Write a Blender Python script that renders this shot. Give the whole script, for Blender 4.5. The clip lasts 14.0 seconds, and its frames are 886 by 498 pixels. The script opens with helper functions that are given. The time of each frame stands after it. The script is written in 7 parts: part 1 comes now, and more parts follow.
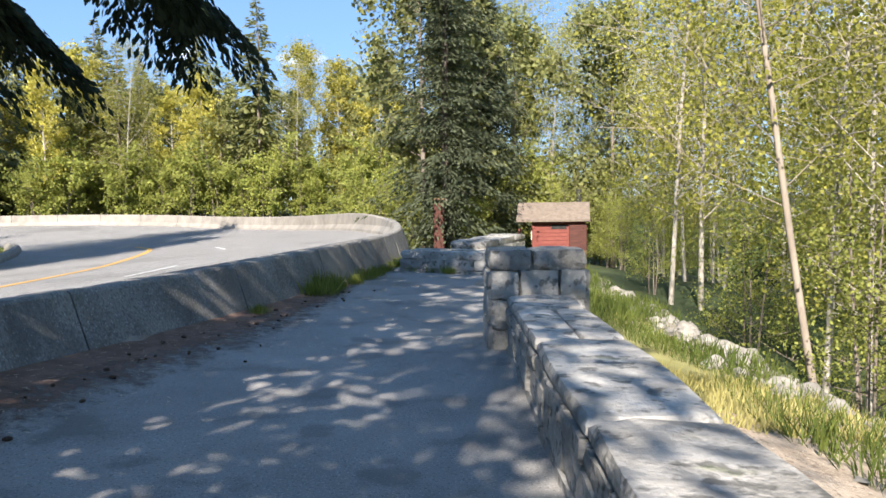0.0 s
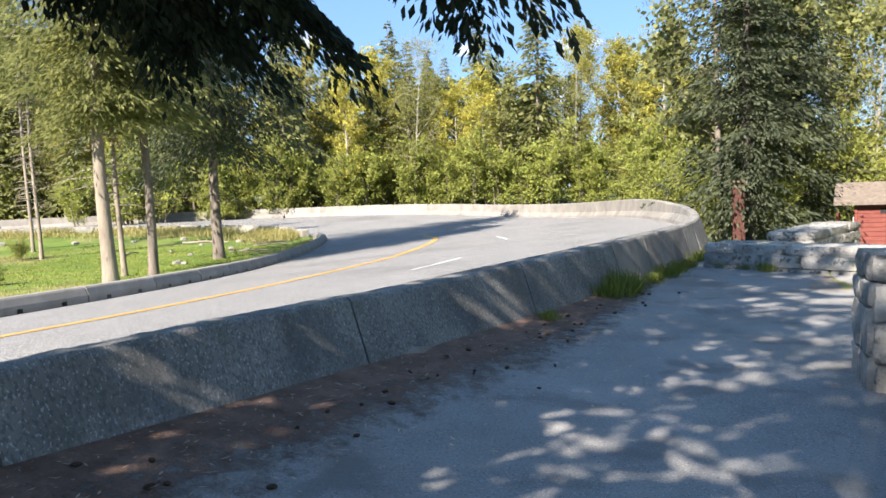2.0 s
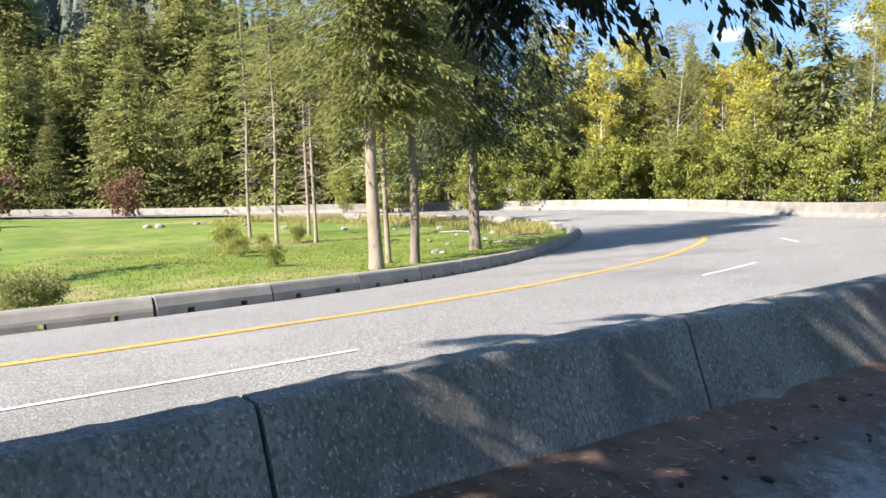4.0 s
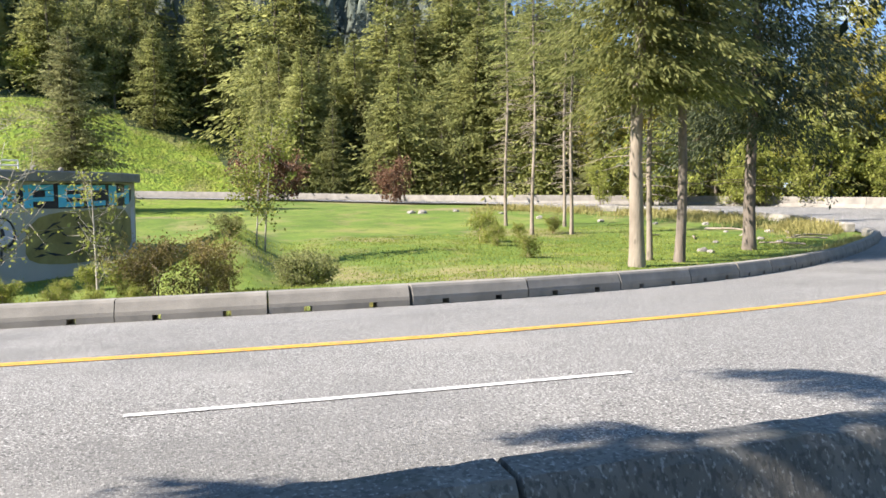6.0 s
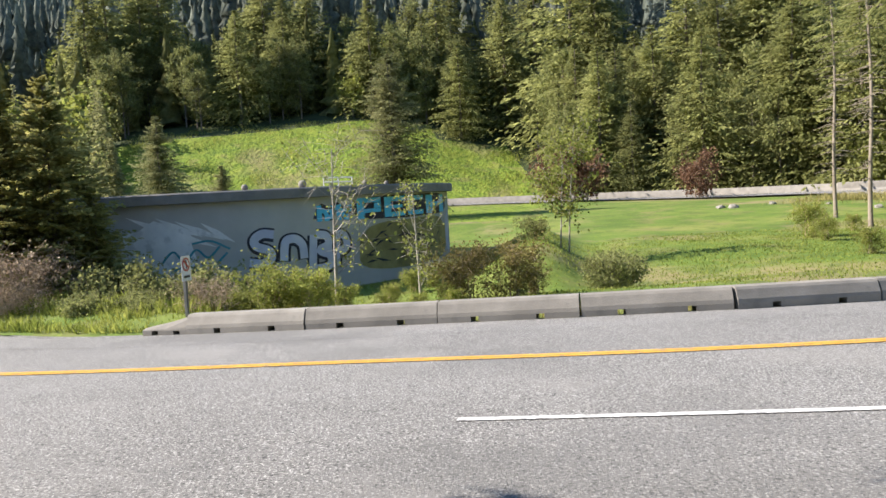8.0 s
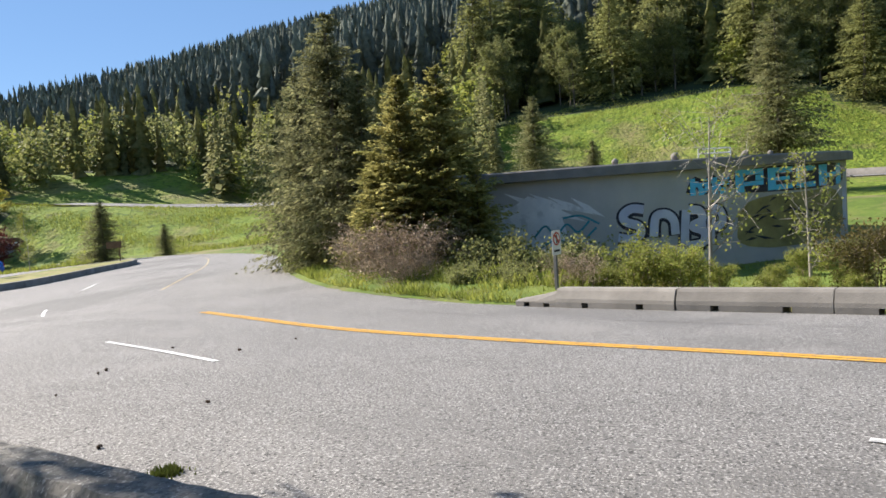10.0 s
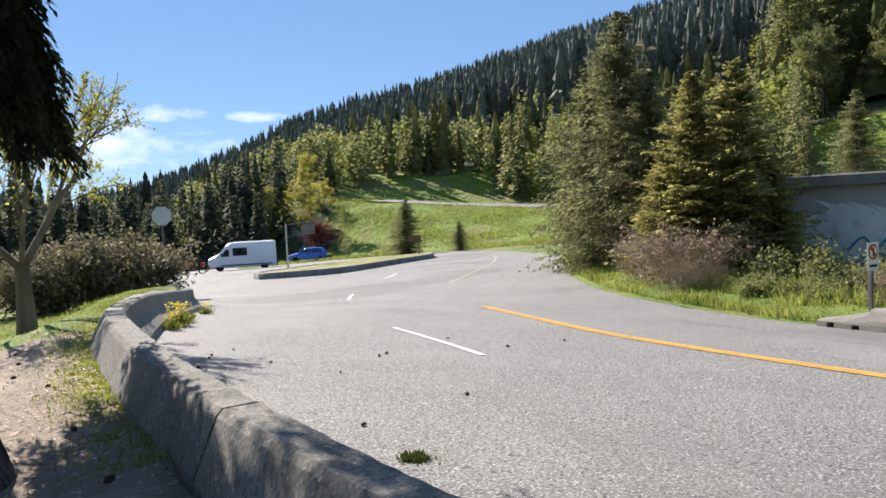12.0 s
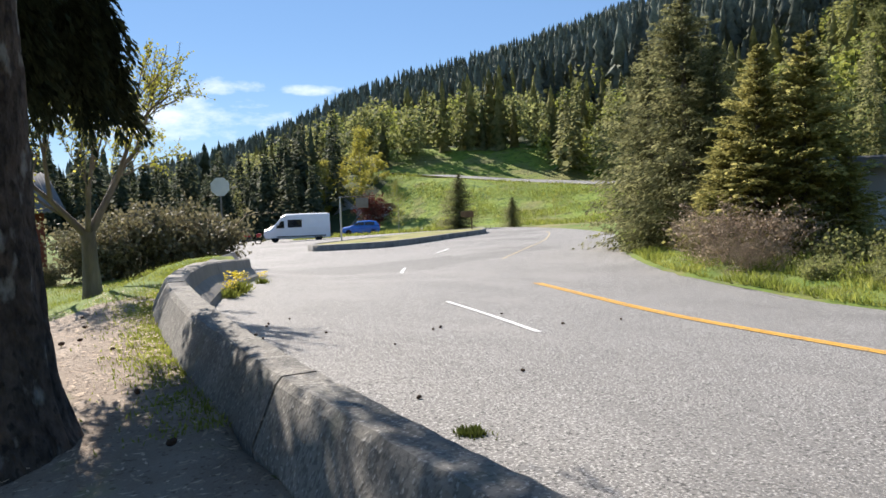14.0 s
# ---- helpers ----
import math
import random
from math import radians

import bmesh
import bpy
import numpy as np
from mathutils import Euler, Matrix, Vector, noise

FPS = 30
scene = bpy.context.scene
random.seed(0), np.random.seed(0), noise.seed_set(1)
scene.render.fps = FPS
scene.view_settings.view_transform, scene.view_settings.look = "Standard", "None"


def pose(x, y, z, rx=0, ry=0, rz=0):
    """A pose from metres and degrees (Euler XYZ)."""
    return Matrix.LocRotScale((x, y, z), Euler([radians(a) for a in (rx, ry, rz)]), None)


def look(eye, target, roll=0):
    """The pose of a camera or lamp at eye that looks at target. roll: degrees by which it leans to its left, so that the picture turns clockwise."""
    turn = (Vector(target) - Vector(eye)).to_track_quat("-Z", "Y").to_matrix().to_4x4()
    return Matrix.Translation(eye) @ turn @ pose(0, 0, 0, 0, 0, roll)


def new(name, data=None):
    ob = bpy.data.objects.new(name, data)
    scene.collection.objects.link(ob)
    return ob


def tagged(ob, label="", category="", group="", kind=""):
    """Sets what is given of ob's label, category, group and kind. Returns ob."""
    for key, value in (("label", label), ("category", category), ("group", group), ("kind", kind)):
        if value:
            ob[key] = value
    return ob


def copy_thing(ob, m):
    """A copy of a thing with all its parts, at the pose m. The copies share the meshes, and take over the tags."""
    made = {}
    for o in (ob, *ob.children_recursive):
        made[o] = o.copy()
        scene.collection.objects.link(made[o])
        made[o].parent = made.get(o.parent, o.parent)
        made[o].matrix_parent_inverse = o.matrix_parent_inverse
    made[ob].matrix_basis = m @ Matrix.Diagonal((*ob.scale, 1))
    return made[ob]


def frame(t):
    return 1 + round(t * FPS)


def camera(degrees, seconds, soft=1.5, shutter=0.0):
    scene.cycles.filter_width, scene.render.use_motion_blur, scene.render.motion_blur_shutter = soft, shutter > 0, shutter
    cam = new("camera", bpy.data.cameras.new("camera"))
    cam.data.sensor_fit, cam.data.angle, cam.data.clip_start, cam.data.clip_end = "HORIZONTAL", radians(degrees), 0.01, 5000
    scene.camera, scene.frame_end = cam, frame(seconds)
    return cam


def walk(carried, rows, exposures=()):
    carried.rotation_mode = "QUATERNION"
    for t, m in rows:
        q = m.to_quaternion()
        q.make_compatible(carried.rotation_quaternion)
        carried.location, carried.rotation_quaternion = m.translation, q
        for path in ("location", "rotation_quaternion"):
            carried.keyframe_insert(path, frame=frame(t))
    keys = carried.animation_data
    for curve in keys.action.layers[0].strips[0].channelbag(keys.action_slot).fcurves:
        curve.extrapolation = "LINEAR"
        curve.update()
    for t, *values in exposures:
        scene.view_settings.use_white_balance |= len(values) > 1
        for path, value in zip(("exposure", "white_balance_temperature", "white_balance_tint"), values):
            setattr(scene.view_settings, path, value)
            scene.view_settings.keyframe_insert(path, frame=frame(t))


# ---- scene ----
cam = camera(61.4, 14.0, soft=1.6)
# seconds, x, y, z, yaw, pitch, roll
PATH = [
    (0.0, 0.000, 0.000, 1.503, 0.00, -3.74, -0.90),
    (0.5, -0.027, 0.309, 1.543, 7.19, -4.30, -1.13),
    (1.0, -0.163, 0.613, 1.506, 12.45, -4.59, -1.58),
    (1.5, -0.328, 0.986, 1.525, 16.74, -4.51, -1.99),
    (2.0, -0.483, 1.364, 1.558, 21.06, -4.25, -2.36),
    (2.5, -0.758, 1.627, 1.545, 25.39, -3.87, -2.45),
    (3.0, -1.067, 1.807, 1.558, 30.17, -3.77, -2.18),
    (5.5, -2.332, 2.764, 1.555, 53.74, -4.88, -0.14),
    (6.0, -2.485, 2.788, 1.563, 58.83, -4.71, -0.05),
    (6.5, -2.629, 2.761, 1.565, 64.25, -4.35, -0.51),
    (7.0, -2.686, 2.725, 1.562, 69.81, -4.05, -1.57),
    (9.5, -3.088, 2.716, 1.575, 101.79, -4.39, -4.12),
    (10.0, -3.161, 2.677, 1.566, 109.43, -4.22, -4.03),
    (10.5, -3.183, 2.719, 1.580, 117.04, -3.83, -3.77),
    (11.0, -3.296, 2.732, 1.568, 123.64, -3.28, -3.38),
    (11.5, -3.369, 2.734, 1.544, 128.37, -2.86, -2.92),
    (12.0, -3.385, 2.762, 1.543, 131.26, -2.81, -2.67),
    (12.5, -3.391, 2.756, 1.534, 132.72, -3.14, -2.49),
    (13.0, -3.392, 2.740, 1.535, 133.68, -3.70, -2.30),
    (13.5, -3.415, 2.693, 1.529, 134.47, -4.22, -2.10),
    (14.0, -3.408, 2.672, 1.524, 135.29, -4.54, -1.75)
]
walk(cam, [(t, pose(x, y, z, 90 + pitch, 0, yaw) @ pose(0, 0, 0, 0, 0, roll)) for t, x, y, z, yaw, pitch, roll in PATH],
     [(0.0, 1.64), (3.0, 1.80), (5.5, 1.64), (7.0, 1.54), (9.5, 1.12), (11.0, 1.1), (14.0, 1.1)])

# ---- light ----
SUN_YAW, SUN_UP = 168.0, 37.0          # where the sun stands: turn from +y to the left, height in degrees
sun_dir = Vector((-math.sin(radians(SUN_YAW)) * math.cos(radians(SUN_UP)), math.cos(radians(SUN_YAW)) * math.cos(radians(SUN_UP)), math.sin(radians(SUN_UP))))
sun_data = bpy.data.lights.new("sun", "SUN")
sun_data.energy, sun_data.angle, sun_data.color = 5.0, radians(0.55), (1.0, 0.905, 0.815)
sun_ob = new("sun", sun_data)
sun_ob.matrix_world = look(sun_dir * 50, (0, 0, 0))

world = bpy.data.worlds.new("sky")
scene.world = world
world.use_nodes = True
wn, wl = world.node_tree.nodes, world.node_tree.links
wn.clear()
sky = wn.new("ShaderNodeTexSky")
sky.sky_type, sky.sun_disc = "NISHITA", False
sky.sun_elevation, sky.sun_rotation = radians(SUN_UP), radians(-SUN_YAW)
sky.altitude = 1800.0
sky.air_density, sky.dust_density, sky.ozone_density = 1.0, 0.0, 3.0
wbg = wn.new("ShaderNodeBackground")
wbg.inputs["Strength"].default_value = 0.115
wout = wn.new("ShaderNodeOutputWorld")
wco = wn.new("ShaderNodeTexCoord")
# fair-weather clouds: direction, height, half-width and half-height in degrees
CLOUDS = ((157.0, 5.8, 11.0, 2.2), (152.0, 7.9, 4.5, 0.8), (162.0, 9.3, 4.0, 1.0), (145.2, 7.7, 2.3, 0.45), (10.1, 10.6, 2.0, 0.8), (18.5, 10.7, 1.3, 0.6), (11.6, 7.2, 1.1, 0.8), (31.0, 11.6, 2.2, 1.0),
          (-17.5, 7.5, 4.5, 3.0), (-28.5, 9.0, 6.0, 4.5), (-43.0, 8.0, 7.0, 4.0), (215.0, 9.0, 12.0, 3.0), (255.0, 12.0, 10.0, 3.0))


def sky_math(op, a, b=None):
    n = wn.new("ShaderNodeMath")
    n.operation = op
    for k, v in enumerate((a, b)):
        if v is None:
            continue
        if isinstance(v, (int, float)):
            n.inputs[k].default_value = v
        else:
            wl.new(v, n.inputs[k])
    return n.outputs["Value"]


wmap = wn.new("ShaderNodeMapping")
wmap.inputs["Scale"].default_value = (1.0, 1.0, 2.6)
wno = wn.new("ShaderNodeTexNoise")
wno.inputs["Scale"].default_value, wno.inputs["Detail"].default_value, wno.inputs["Roughness"].default_value = 13.0, 8.0, 0.62
wsep = wn.new("ShaderNodeSeparateXYZ")
wl.new(wco.outputs["Generated"], wmap.inputs["Vector"])
wl.new(wmap.outputs["Vector"], wno.inputs["Vector"])
wl.new(wco.outputs["Generated"], wsep.inputs["Vector"])
turn_ = sky_math("ARCTAN2", sky_math("MULTIPLY", wsep.outputs["X"], -1.0), wsep.outputs["Y"])
rise_ = sky_math("ARCSINE", wsep.outputs["Z"])
cover_ = None
for c_yaw, c_up, c_w, c_h in CLOUDS:
    dy = sky_math("DIVIDE", sky_math("SUBTRACT", turn_, radians(c_yaw if c_yaw <= 180 else c_yaw - 360)), radians(c_w))
    dz = sky_math("DIVIDE", sky_math("SUBTRACT", rise_, radians(c_up)), radians(c_h))
    r2 = sky_math("ADD", sky_math("MULTIPLY", dy, dy), sky_math("MULTIPLY", dz, dz))
    one = sky_math("SUBTRACT", 1.0, r2)
    cover_ = one if cover_ is None else sky_math("MAXIMUM", cover_, one)
wra = wn.new("ShaderNodeMapRange")
wra.inputs["From Min"].default_value, wra.inputs["From Max"].default_value = 0.1, 2.1
wl.new(sky_math("ADD", sky_math("MAXIMUM", cover_, -1.0), sky_math("MULTIPLY", sky_math("SUBTRACT", wno.outputs["Fac"], 0.52), 4.5)), wra.inputs["Value"])
wmix = wn.new("ShaderNodeMixRGB")
wmix.inputs["Color2"].default_value = (5.6, 5.75, 6.1, 1)
wl.new(wra.outputs["Result"], wmix.inputs["Fac"])
wdeep = wn.new("ShaderNodeMixRGB")      # clear mountain air: the sky's glare evened out towards deep blue
wdeep.inputs["Fac"].default_value = 0.75
wdeep.inputs["Color2"].default_value = (0.68, 1.32, 2.5, 1)
wl.new(sky.outputs["Color"], wdeep.inputs["Color1"])
wl.new(wdeep.outputs["Color"], wmix.inputs["Color1"])
wl.new(wmix.outputs["Color"], wbg.inputs["Color"])
wl.new(wbg.outputs["Background"], wout.inputs["Surface"])


# ---- materials ----
def ramp_mat(name, colours, scale=4.0, rough=0.85, detail=6.0, bump=0.3, bump_scale=40.0, spots=None, stretch=(1, 1, 1), metal=0.0,
             island=0.0, objrand=0.0, translucent=0.0, coords="Object", spec=0.3, bump_depth=0.02):
    """Noise-mixed colours at two scales, fine bump, and optional spots (colour, scale, threshold, strength)."""
    m = bpy.data.materials.new(name)
    m.use_nodes = True
    n, l = m.node_tree.nodes, m.node_tree.links
    b = n["Principled BSDF"]
    b.inputs["Roughness"].default_value, b.inputs["Metallic"].default_value = rough, metal
    b.inputs["Specular IOR Level"].default_value = spec
    co = n.new("ShaderNodeTexCoord")
    mp = n.new("ShaderNodeMapping")
    mp.inputs["Scale"].default_value = stretch
    l.new(co.outputs[coords], mp.inputs["Vector"])
    no = n.new("ShaderNodeTexNoise")
    no.inputs["Scale"].default_value, no.inputs["Detail"].default_value, no.inputs["Roughness"].default_value = scale, detail, 0.62
    l.new(mp.outputs["Vector"], no.inputs["Vector"])
    cr = n.new("ShaderNodeValToRGB")
    e = cr.color_ramp.elements
    k = len(colours)
    while len(e) < k:
        e.new(0.5)
    for i, c in enumerate(colours):
        e[i].position = 0.3 + 0.4 * i / max(1, k - 1)
        e[i].color = (*c, 1)
    l.new(no.outputs["Fac"], cr.inputs["Fac"])
    out = cr.outputs["Color"]
    for colour, sc, thr, strength in spots or ():
        n2 = n.new("ShaderNodeTexNoise")
        n2.inputs["Scale"].default_value, n2.inputs["Detail"].default_value = sc, 5.0
        l.new(mp.outputs["Vector"], n2.inputs["Vector"])
        mr = n.new("ShaderNodeMapRange")
        mr.inputs["From Min"].default_value, mr.inputs["From Max"].default_value = thr, thr + 0.08
        mr.inputs["To Max"].default_value = strength
        l.new(n2.outputs["Fac"], mr.inputs["Value"])
        mx = n.new("ShaderNodeMixRGB")
        mx.inputs["Color2"].default_value = (*colour, 1)
        l.new(mr.outputs["Result"], mx.inputs["Fac"])
        l.new(out, mx.inputs["Color1"])
        out = mx.outputs["Color"]
    for amount, node, sock in ((island, "ShaderNodeNewGeometry", "Random Per Island"), (objrand, "ShaderNodeObjectInfo", "Random")):
        if amount:
            src = n.new(node)
            mr = n.new("ShaderNodeMapRange")
            mr.inputs["To Min"].default_value, mr.inputs["To Max"].default_value = 1 - amount, 1 + amount
            l.new(src.outputs[sock], mr.inputs["Value"])
            hs = n.new("ShaderNodeHueSaturation")
            l.new(mr.outputs["Result"], hs.inputs["Value"])
            l.new(out, hs.inputs["Color"])
            out = hs.outputs["Color"]
    l.new(out, b.inputs["Base Color"])
    if bump:
        n3 = n.new("ShaderNodeTexNoise")
        n3.inputs["Scale"].default_value, n3.inputs["Detail"].default_value = bump_scale, 5.0
        l.new(mp.outputs["Vector"], n3.inputs["Vector"])
        bu = n.new("ShaderNodeBump")
        bu.inputs["Strength"].default_value, bu.inputs["Distance"].default_value = bump, bump_depth
        l.new(n3.outputs["Fac"], bu.inputs["Height"])
        l.new(bu.outputs["Normal"], b.inputs["Normal"])
    if translucent:
        tr = n.new("ShaderNodeBsdfTranslucent")
        l.new(out, tr.inputs["Color"])
        ms = n.new("ShaderNodeMixShader")
        ms.inputs["Fac"].default_value = translucent
        l.new(b.outputs["BSDF"], ms.inputs[1])
        l.new(tr.outputs["BSDF"], ms.inputs[2])
        l.new(ms.outputs["Shader"], n["Material Output"].inputs["Surface"])
    return m


def leaf_mat(name, a, b, translucent=0.35, objrand=0.22, gloss=0.2):
    return ramp_mat(name, (a, b), scale=1.3, rough=0.7, bump=0, island=0.3, objrand=objrand, translucent=translucent, spec=gloss)


M = dict(
    asphalt=ramp_mat("asphalt", ((0.15, 0.146, 0.138), (0.21, 0.205, 0.195)), 0.35, 0.8, 8, 0.6, 90,
                     spots=(((0.50, 0.49, 0.465), 62.0, 0.54, 0.85), ((0.035, 0.035, 0.035), 44.0, 0.55, 0.85), ((0.12, 0.118, 0.112), 0.16, 0.56, 0.5), ((0.26, 0.25, 0.235), 0.5, 0.58, 0.4)), bump_depth=0.012),
    path=ramp_mat("path_asphalt", ((0.185, 0.178, 0.165), (0.29, 0.28, 0.26)), 0.8, 0.85, 8, 0.5, 80,
                  spots=(((0.44, 0.43, 0.41), 70.0, 0.57, 0.6), ((0.08, 0.077, 0.075), 50.0, 0.58, 0.6), ((0.11, 0.10, 0.09), 1.7, 0.56, 0.45), ((0.13, 0.105, 0.085), 0.5, 0.58, 0.4)), bump_depth=0.012),
    litter=ramp_mat("brown_litter", ((0.10, 0.060, 0.042), (0.23, 0.145, 0.105)), 5, 0.95, 8, 0.8, 60, spots=(((0.3, 0.24, 0.17), 50.0, 0.62, 0.6),)),
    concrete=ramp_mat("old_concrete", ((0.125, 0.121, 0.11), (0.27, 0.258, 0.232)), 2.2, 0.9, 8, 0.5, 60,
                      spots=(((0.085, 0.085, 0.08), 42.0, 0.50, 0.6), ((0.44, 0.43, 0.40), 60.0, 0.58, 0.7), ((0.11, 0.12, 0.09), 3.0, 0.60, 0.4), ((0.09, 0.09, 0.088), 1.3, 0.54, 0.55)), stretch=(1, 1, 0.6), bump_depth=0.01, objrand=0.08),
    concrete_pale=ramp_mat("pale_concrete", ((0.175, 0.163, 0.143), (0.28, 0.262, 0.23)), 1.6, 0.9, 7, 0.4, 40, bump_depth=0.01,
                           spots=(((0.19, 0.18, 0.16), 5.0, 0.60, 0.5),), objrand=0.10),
    lip=ramp_mat("tank_slab_concrete", ((0.16, 0.155, 0.15), (0.26, 0.25, 0.24)), 1.5, 0.9, 7, 0.4, 30),
    tank=ramp_mat("painted_tank_wall", ((0.36, 0.36, 0.36), (0.46, 0.46, 0.45)), 0.7, 0.8, 6, 0.2, 30),
    stone=ramp_mat("grey_stone", ((0.18, 0.174, 0.158), (0.42, 0.405, 0.37)), 3.5, 0.9, 9, 0.9, 26,
                   spots=(((0.42, 0.41, 0.38), 16.0, 0.58, 0.6), ((0.055, 0.055, 0.05), 9.0, 0.56, 0.75), ((0.07, 0.068, 0.06), 1.6, 0.55, 0.5), ((0.13, 0.15, 0.07), 5.0, 0.66, 0.5)), objrand=0.18),
    mortar=ramp_mat("dark_mortar", ((0.14, 0.132, 0.12), (0.24, 0.226, 0.205)), 12, 0.95, 6, 0.6, 50),
    rock=ramp_mat("pale_rock", ((0.15, 0.14, 0.12), (0.32, 0.30, 0.265)), 3, 0.9, 7, 0.7, 18, objrand=0.15),
    white=ramp_mat("road_paint_white", ((0.62, 0.62, 0.6), (0.8, 0.8, 0.78)), 6, 0.6, 8, 0.2, 60, spots=(((0.26, 0.26, 0.25), 14.0, 0.54, 0.75),)),
    yellow=ramp_mat("road_paint_yellow", ((0.52, 0.28, 0.045), (0.66, 0.38, 0.07)), 5, 0.6, 8, 0.2, 60, spots=(((0.25, 0.22, 0.17), 12.0, 0.56, 0.7),)),
    yellow_worn=ramp_mat("faded_road_paint", ((0.38, 0.31, 0.18), (0.52, 0.42, 0.22)), 5, 0.7, 8, 0.2, 60, spots=(((0.25, 0.24, 0.22), 6.0, 0.50, 0.8),)),
    tar=ramp_mat("road_tar", ((0.09, 0.089, 0.085), (0.19, 0.186, 0.178)), 3.0, 0.8, 8, 0.3, 60),
    bark=ramp_mat("fir_bark", ((0.10, 0.085, 0.07), (0.24, 0.20, 0.165)), 5, 0.95, 8, 1.0, 18, stretch=(1, 1, 0.25)),
    bark_tan=ramp_mat("tan_bark", ((0.17, 0.14, 0.11), (0.33, 0.285, 0.225)), 3, 0.95, 8, 0.9, 14, stretch=(1, 1, 0.3), spots=(((0.09, 0.075, 0.06), 7.0, 0.6, 0.6),)),
    bark_dark=ramp_mat("dark_bark", ((0.02, 0.017, 0.015), (0.15, 0.12, 0.098)), 14, 0.95, 10, 1.0, 22, stretch=(1, 1, 0.5), bump_depth=0.06,
                       spots=(((0.03, 0.026, 0.022), 24.0, 0.56, 0.8), ((0.34, 0.34, 0.31), 8.0, 0.60, 0.75))),
    bark_pale=ramp_mat("birch_bark", ((0.22, 0.20, 0.165), (0.42, 0.39, 0.34)), 3, 0.85, 7, 0.5, 20, spots=(((0.09, 0.08, 0.07), 6.0, 0.62, 0.8),)),
    needle=leaf_mat("fir_needles", (0.11, 0.13, 0.05), (0.33, 0.33, 0.135), 0.55, gloss=0.06),
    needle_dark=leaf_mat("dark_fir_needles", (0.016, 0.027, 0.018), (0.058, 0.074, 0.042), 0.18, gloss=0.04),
    needle_olive=leaf_mat("olive_fir_needles", (0.13, 0.148, 0.048), (0.36, 0.365, 0.14), 0.58, gloss=0.06),
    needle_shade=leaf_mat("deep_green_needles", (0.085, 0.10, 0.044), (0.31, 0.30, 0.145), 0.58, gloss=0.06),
    # darker copy of the fir needles with shade put into its colour
    needle_shaded=leaf_mat("shaded_fir_needles", (0.04, 0.055, 0.034), (0.13, 0.145, 0.085), 0.35, gloss=0.05),
    needle_cedar=leaf_mat("cedar_sprays", (0.15, 0.162, 0.045), (0.52, 0.47, 0.18), 0.55, gloss=0.06),
    leaf_spring=leaf_mat("spring_leaves", (0.20, 0.215, 0.035), (0.43, 0.405, 0.09), 0.5),
    leaf_sunny=leaf_mat("sunny_spring_leaves", (0.28, 0.275, 0.045), (0.56, 0.50, 0.12), 0.5),
    # darker blades: the shade beside the stone wall is put into their colour
    blade_shaded=leaf_mat("shaded_grass_blades", (0.045, 0.075, 0.013), (0.15, 0.175, 0.038), 0.35),
    leaf_green=leaf_mat("fresh_green_leaves", (0.16, 0.20, 0.04), (0.38, 0.39, 0.10), 0.48),
    leaf_mid=leaf_mat("alder_leaves", (0.13, 0.152, 0.052), (0.33, 0.335, 0.13), 0.5),
    # distant needles, pale and bluish: the haze is put into their colour
    leaf_hazed=leaf_mat("hazed_fir_needles", (0.11, 0.135, 0.118), (0.25, 0.275, 0.22), 0.4, gloss=0.04),
    leaf_hedge=leaf_mat("leathery_olive_leaves", (0.06, 0.062, 0.03), (0.30, 0.265, 0.15), 0.35, gloss=0.5),
    tin=ramp_mat("corrugated_tin", ((0.13, 0.125, 0.12), (0.21, 0.205, 0.20)), 2, 0.8, 5, 0.1, 30),
    leaf_rust=leaf_mat("rusty_leaves", (0.13, 0.07, 0.04), (0.27, 0.15, 0.09), 0.35),
    leaf_red=leaf_mat("copper_leaves", (0.08, 0.022, 0.018), (0.17, 0.05, 0.035), 0.3),
    twig=leaf_mat("dry_twigs", (0.27, 0.205, 0.14), (0.58, 0.46, 0.34), 0.25),
    leaf_brown=leaf_mat("brownish_leaves", (0.12, 0.11, 0.03), (0.24, 0.19, 0.07), 0.35),
    flower=leaf_mat("yellow_flowers", (0.6, 0.45, 0.02), (0.8, 0.65, 0.05), 0.3),
    blade=leaf_mat("grass_blades", (0.135, 0.18, 0.026), (0.33, 0.34, 0.085), 0.45),
    blade_lawn=leaf_mat("lawn_grass_blades", (0.095, 0.145, 0.02), (0.26, 0.275, 0.065), 0.4),
    blade_dry=leaf_mat("dry_grass_blades", (0.22, 0.20, 0.06), (0.40, 0.36, 0.15), 0.35),
    red_wood=ramp_mat("red_brown_boards", ((0.135, 0.038, 0.030), (0.215, 0.064, 0.05)), 3, 0.75, 6, 0.3, 30, stretch=(1, 1, 6)),
    red_dark=ramp_mat("dark_red_timber", ((0.045, 0.018, 0.014), (0.09, 0.034, 0.026)), 3, 0.8, 6, 0.3, 30, stretch=(1, 1, 6)),
    roof=ramp_mat("weathered_shingle", ((0.10, 0.082, 0.068), (0.18, 0.148, 0.12)), 6, 0.9, 6, 0.5, 40, objrand=0.15),
    metal=ramp_mat("galvanised_steel", ((0.42, 0.43, 0.44), (0.55, 0.56, 0.57)), 3, 0.4, 4, 0.1, 30, metal=0.7),
    dark_metal=ramp_mat("dark_steel", ((0.05, 0.05, 0.05), (0.09, 0.09, 0.09)), 5, 0.5, 4, 0.1, 30, metal=0.4),
    black=ramp_mat("black_rubber", ((0.012, 0.012, 0.012), (0.03, 0.03, 0.03)), 8, 0.8, 4, 0.1, 40),
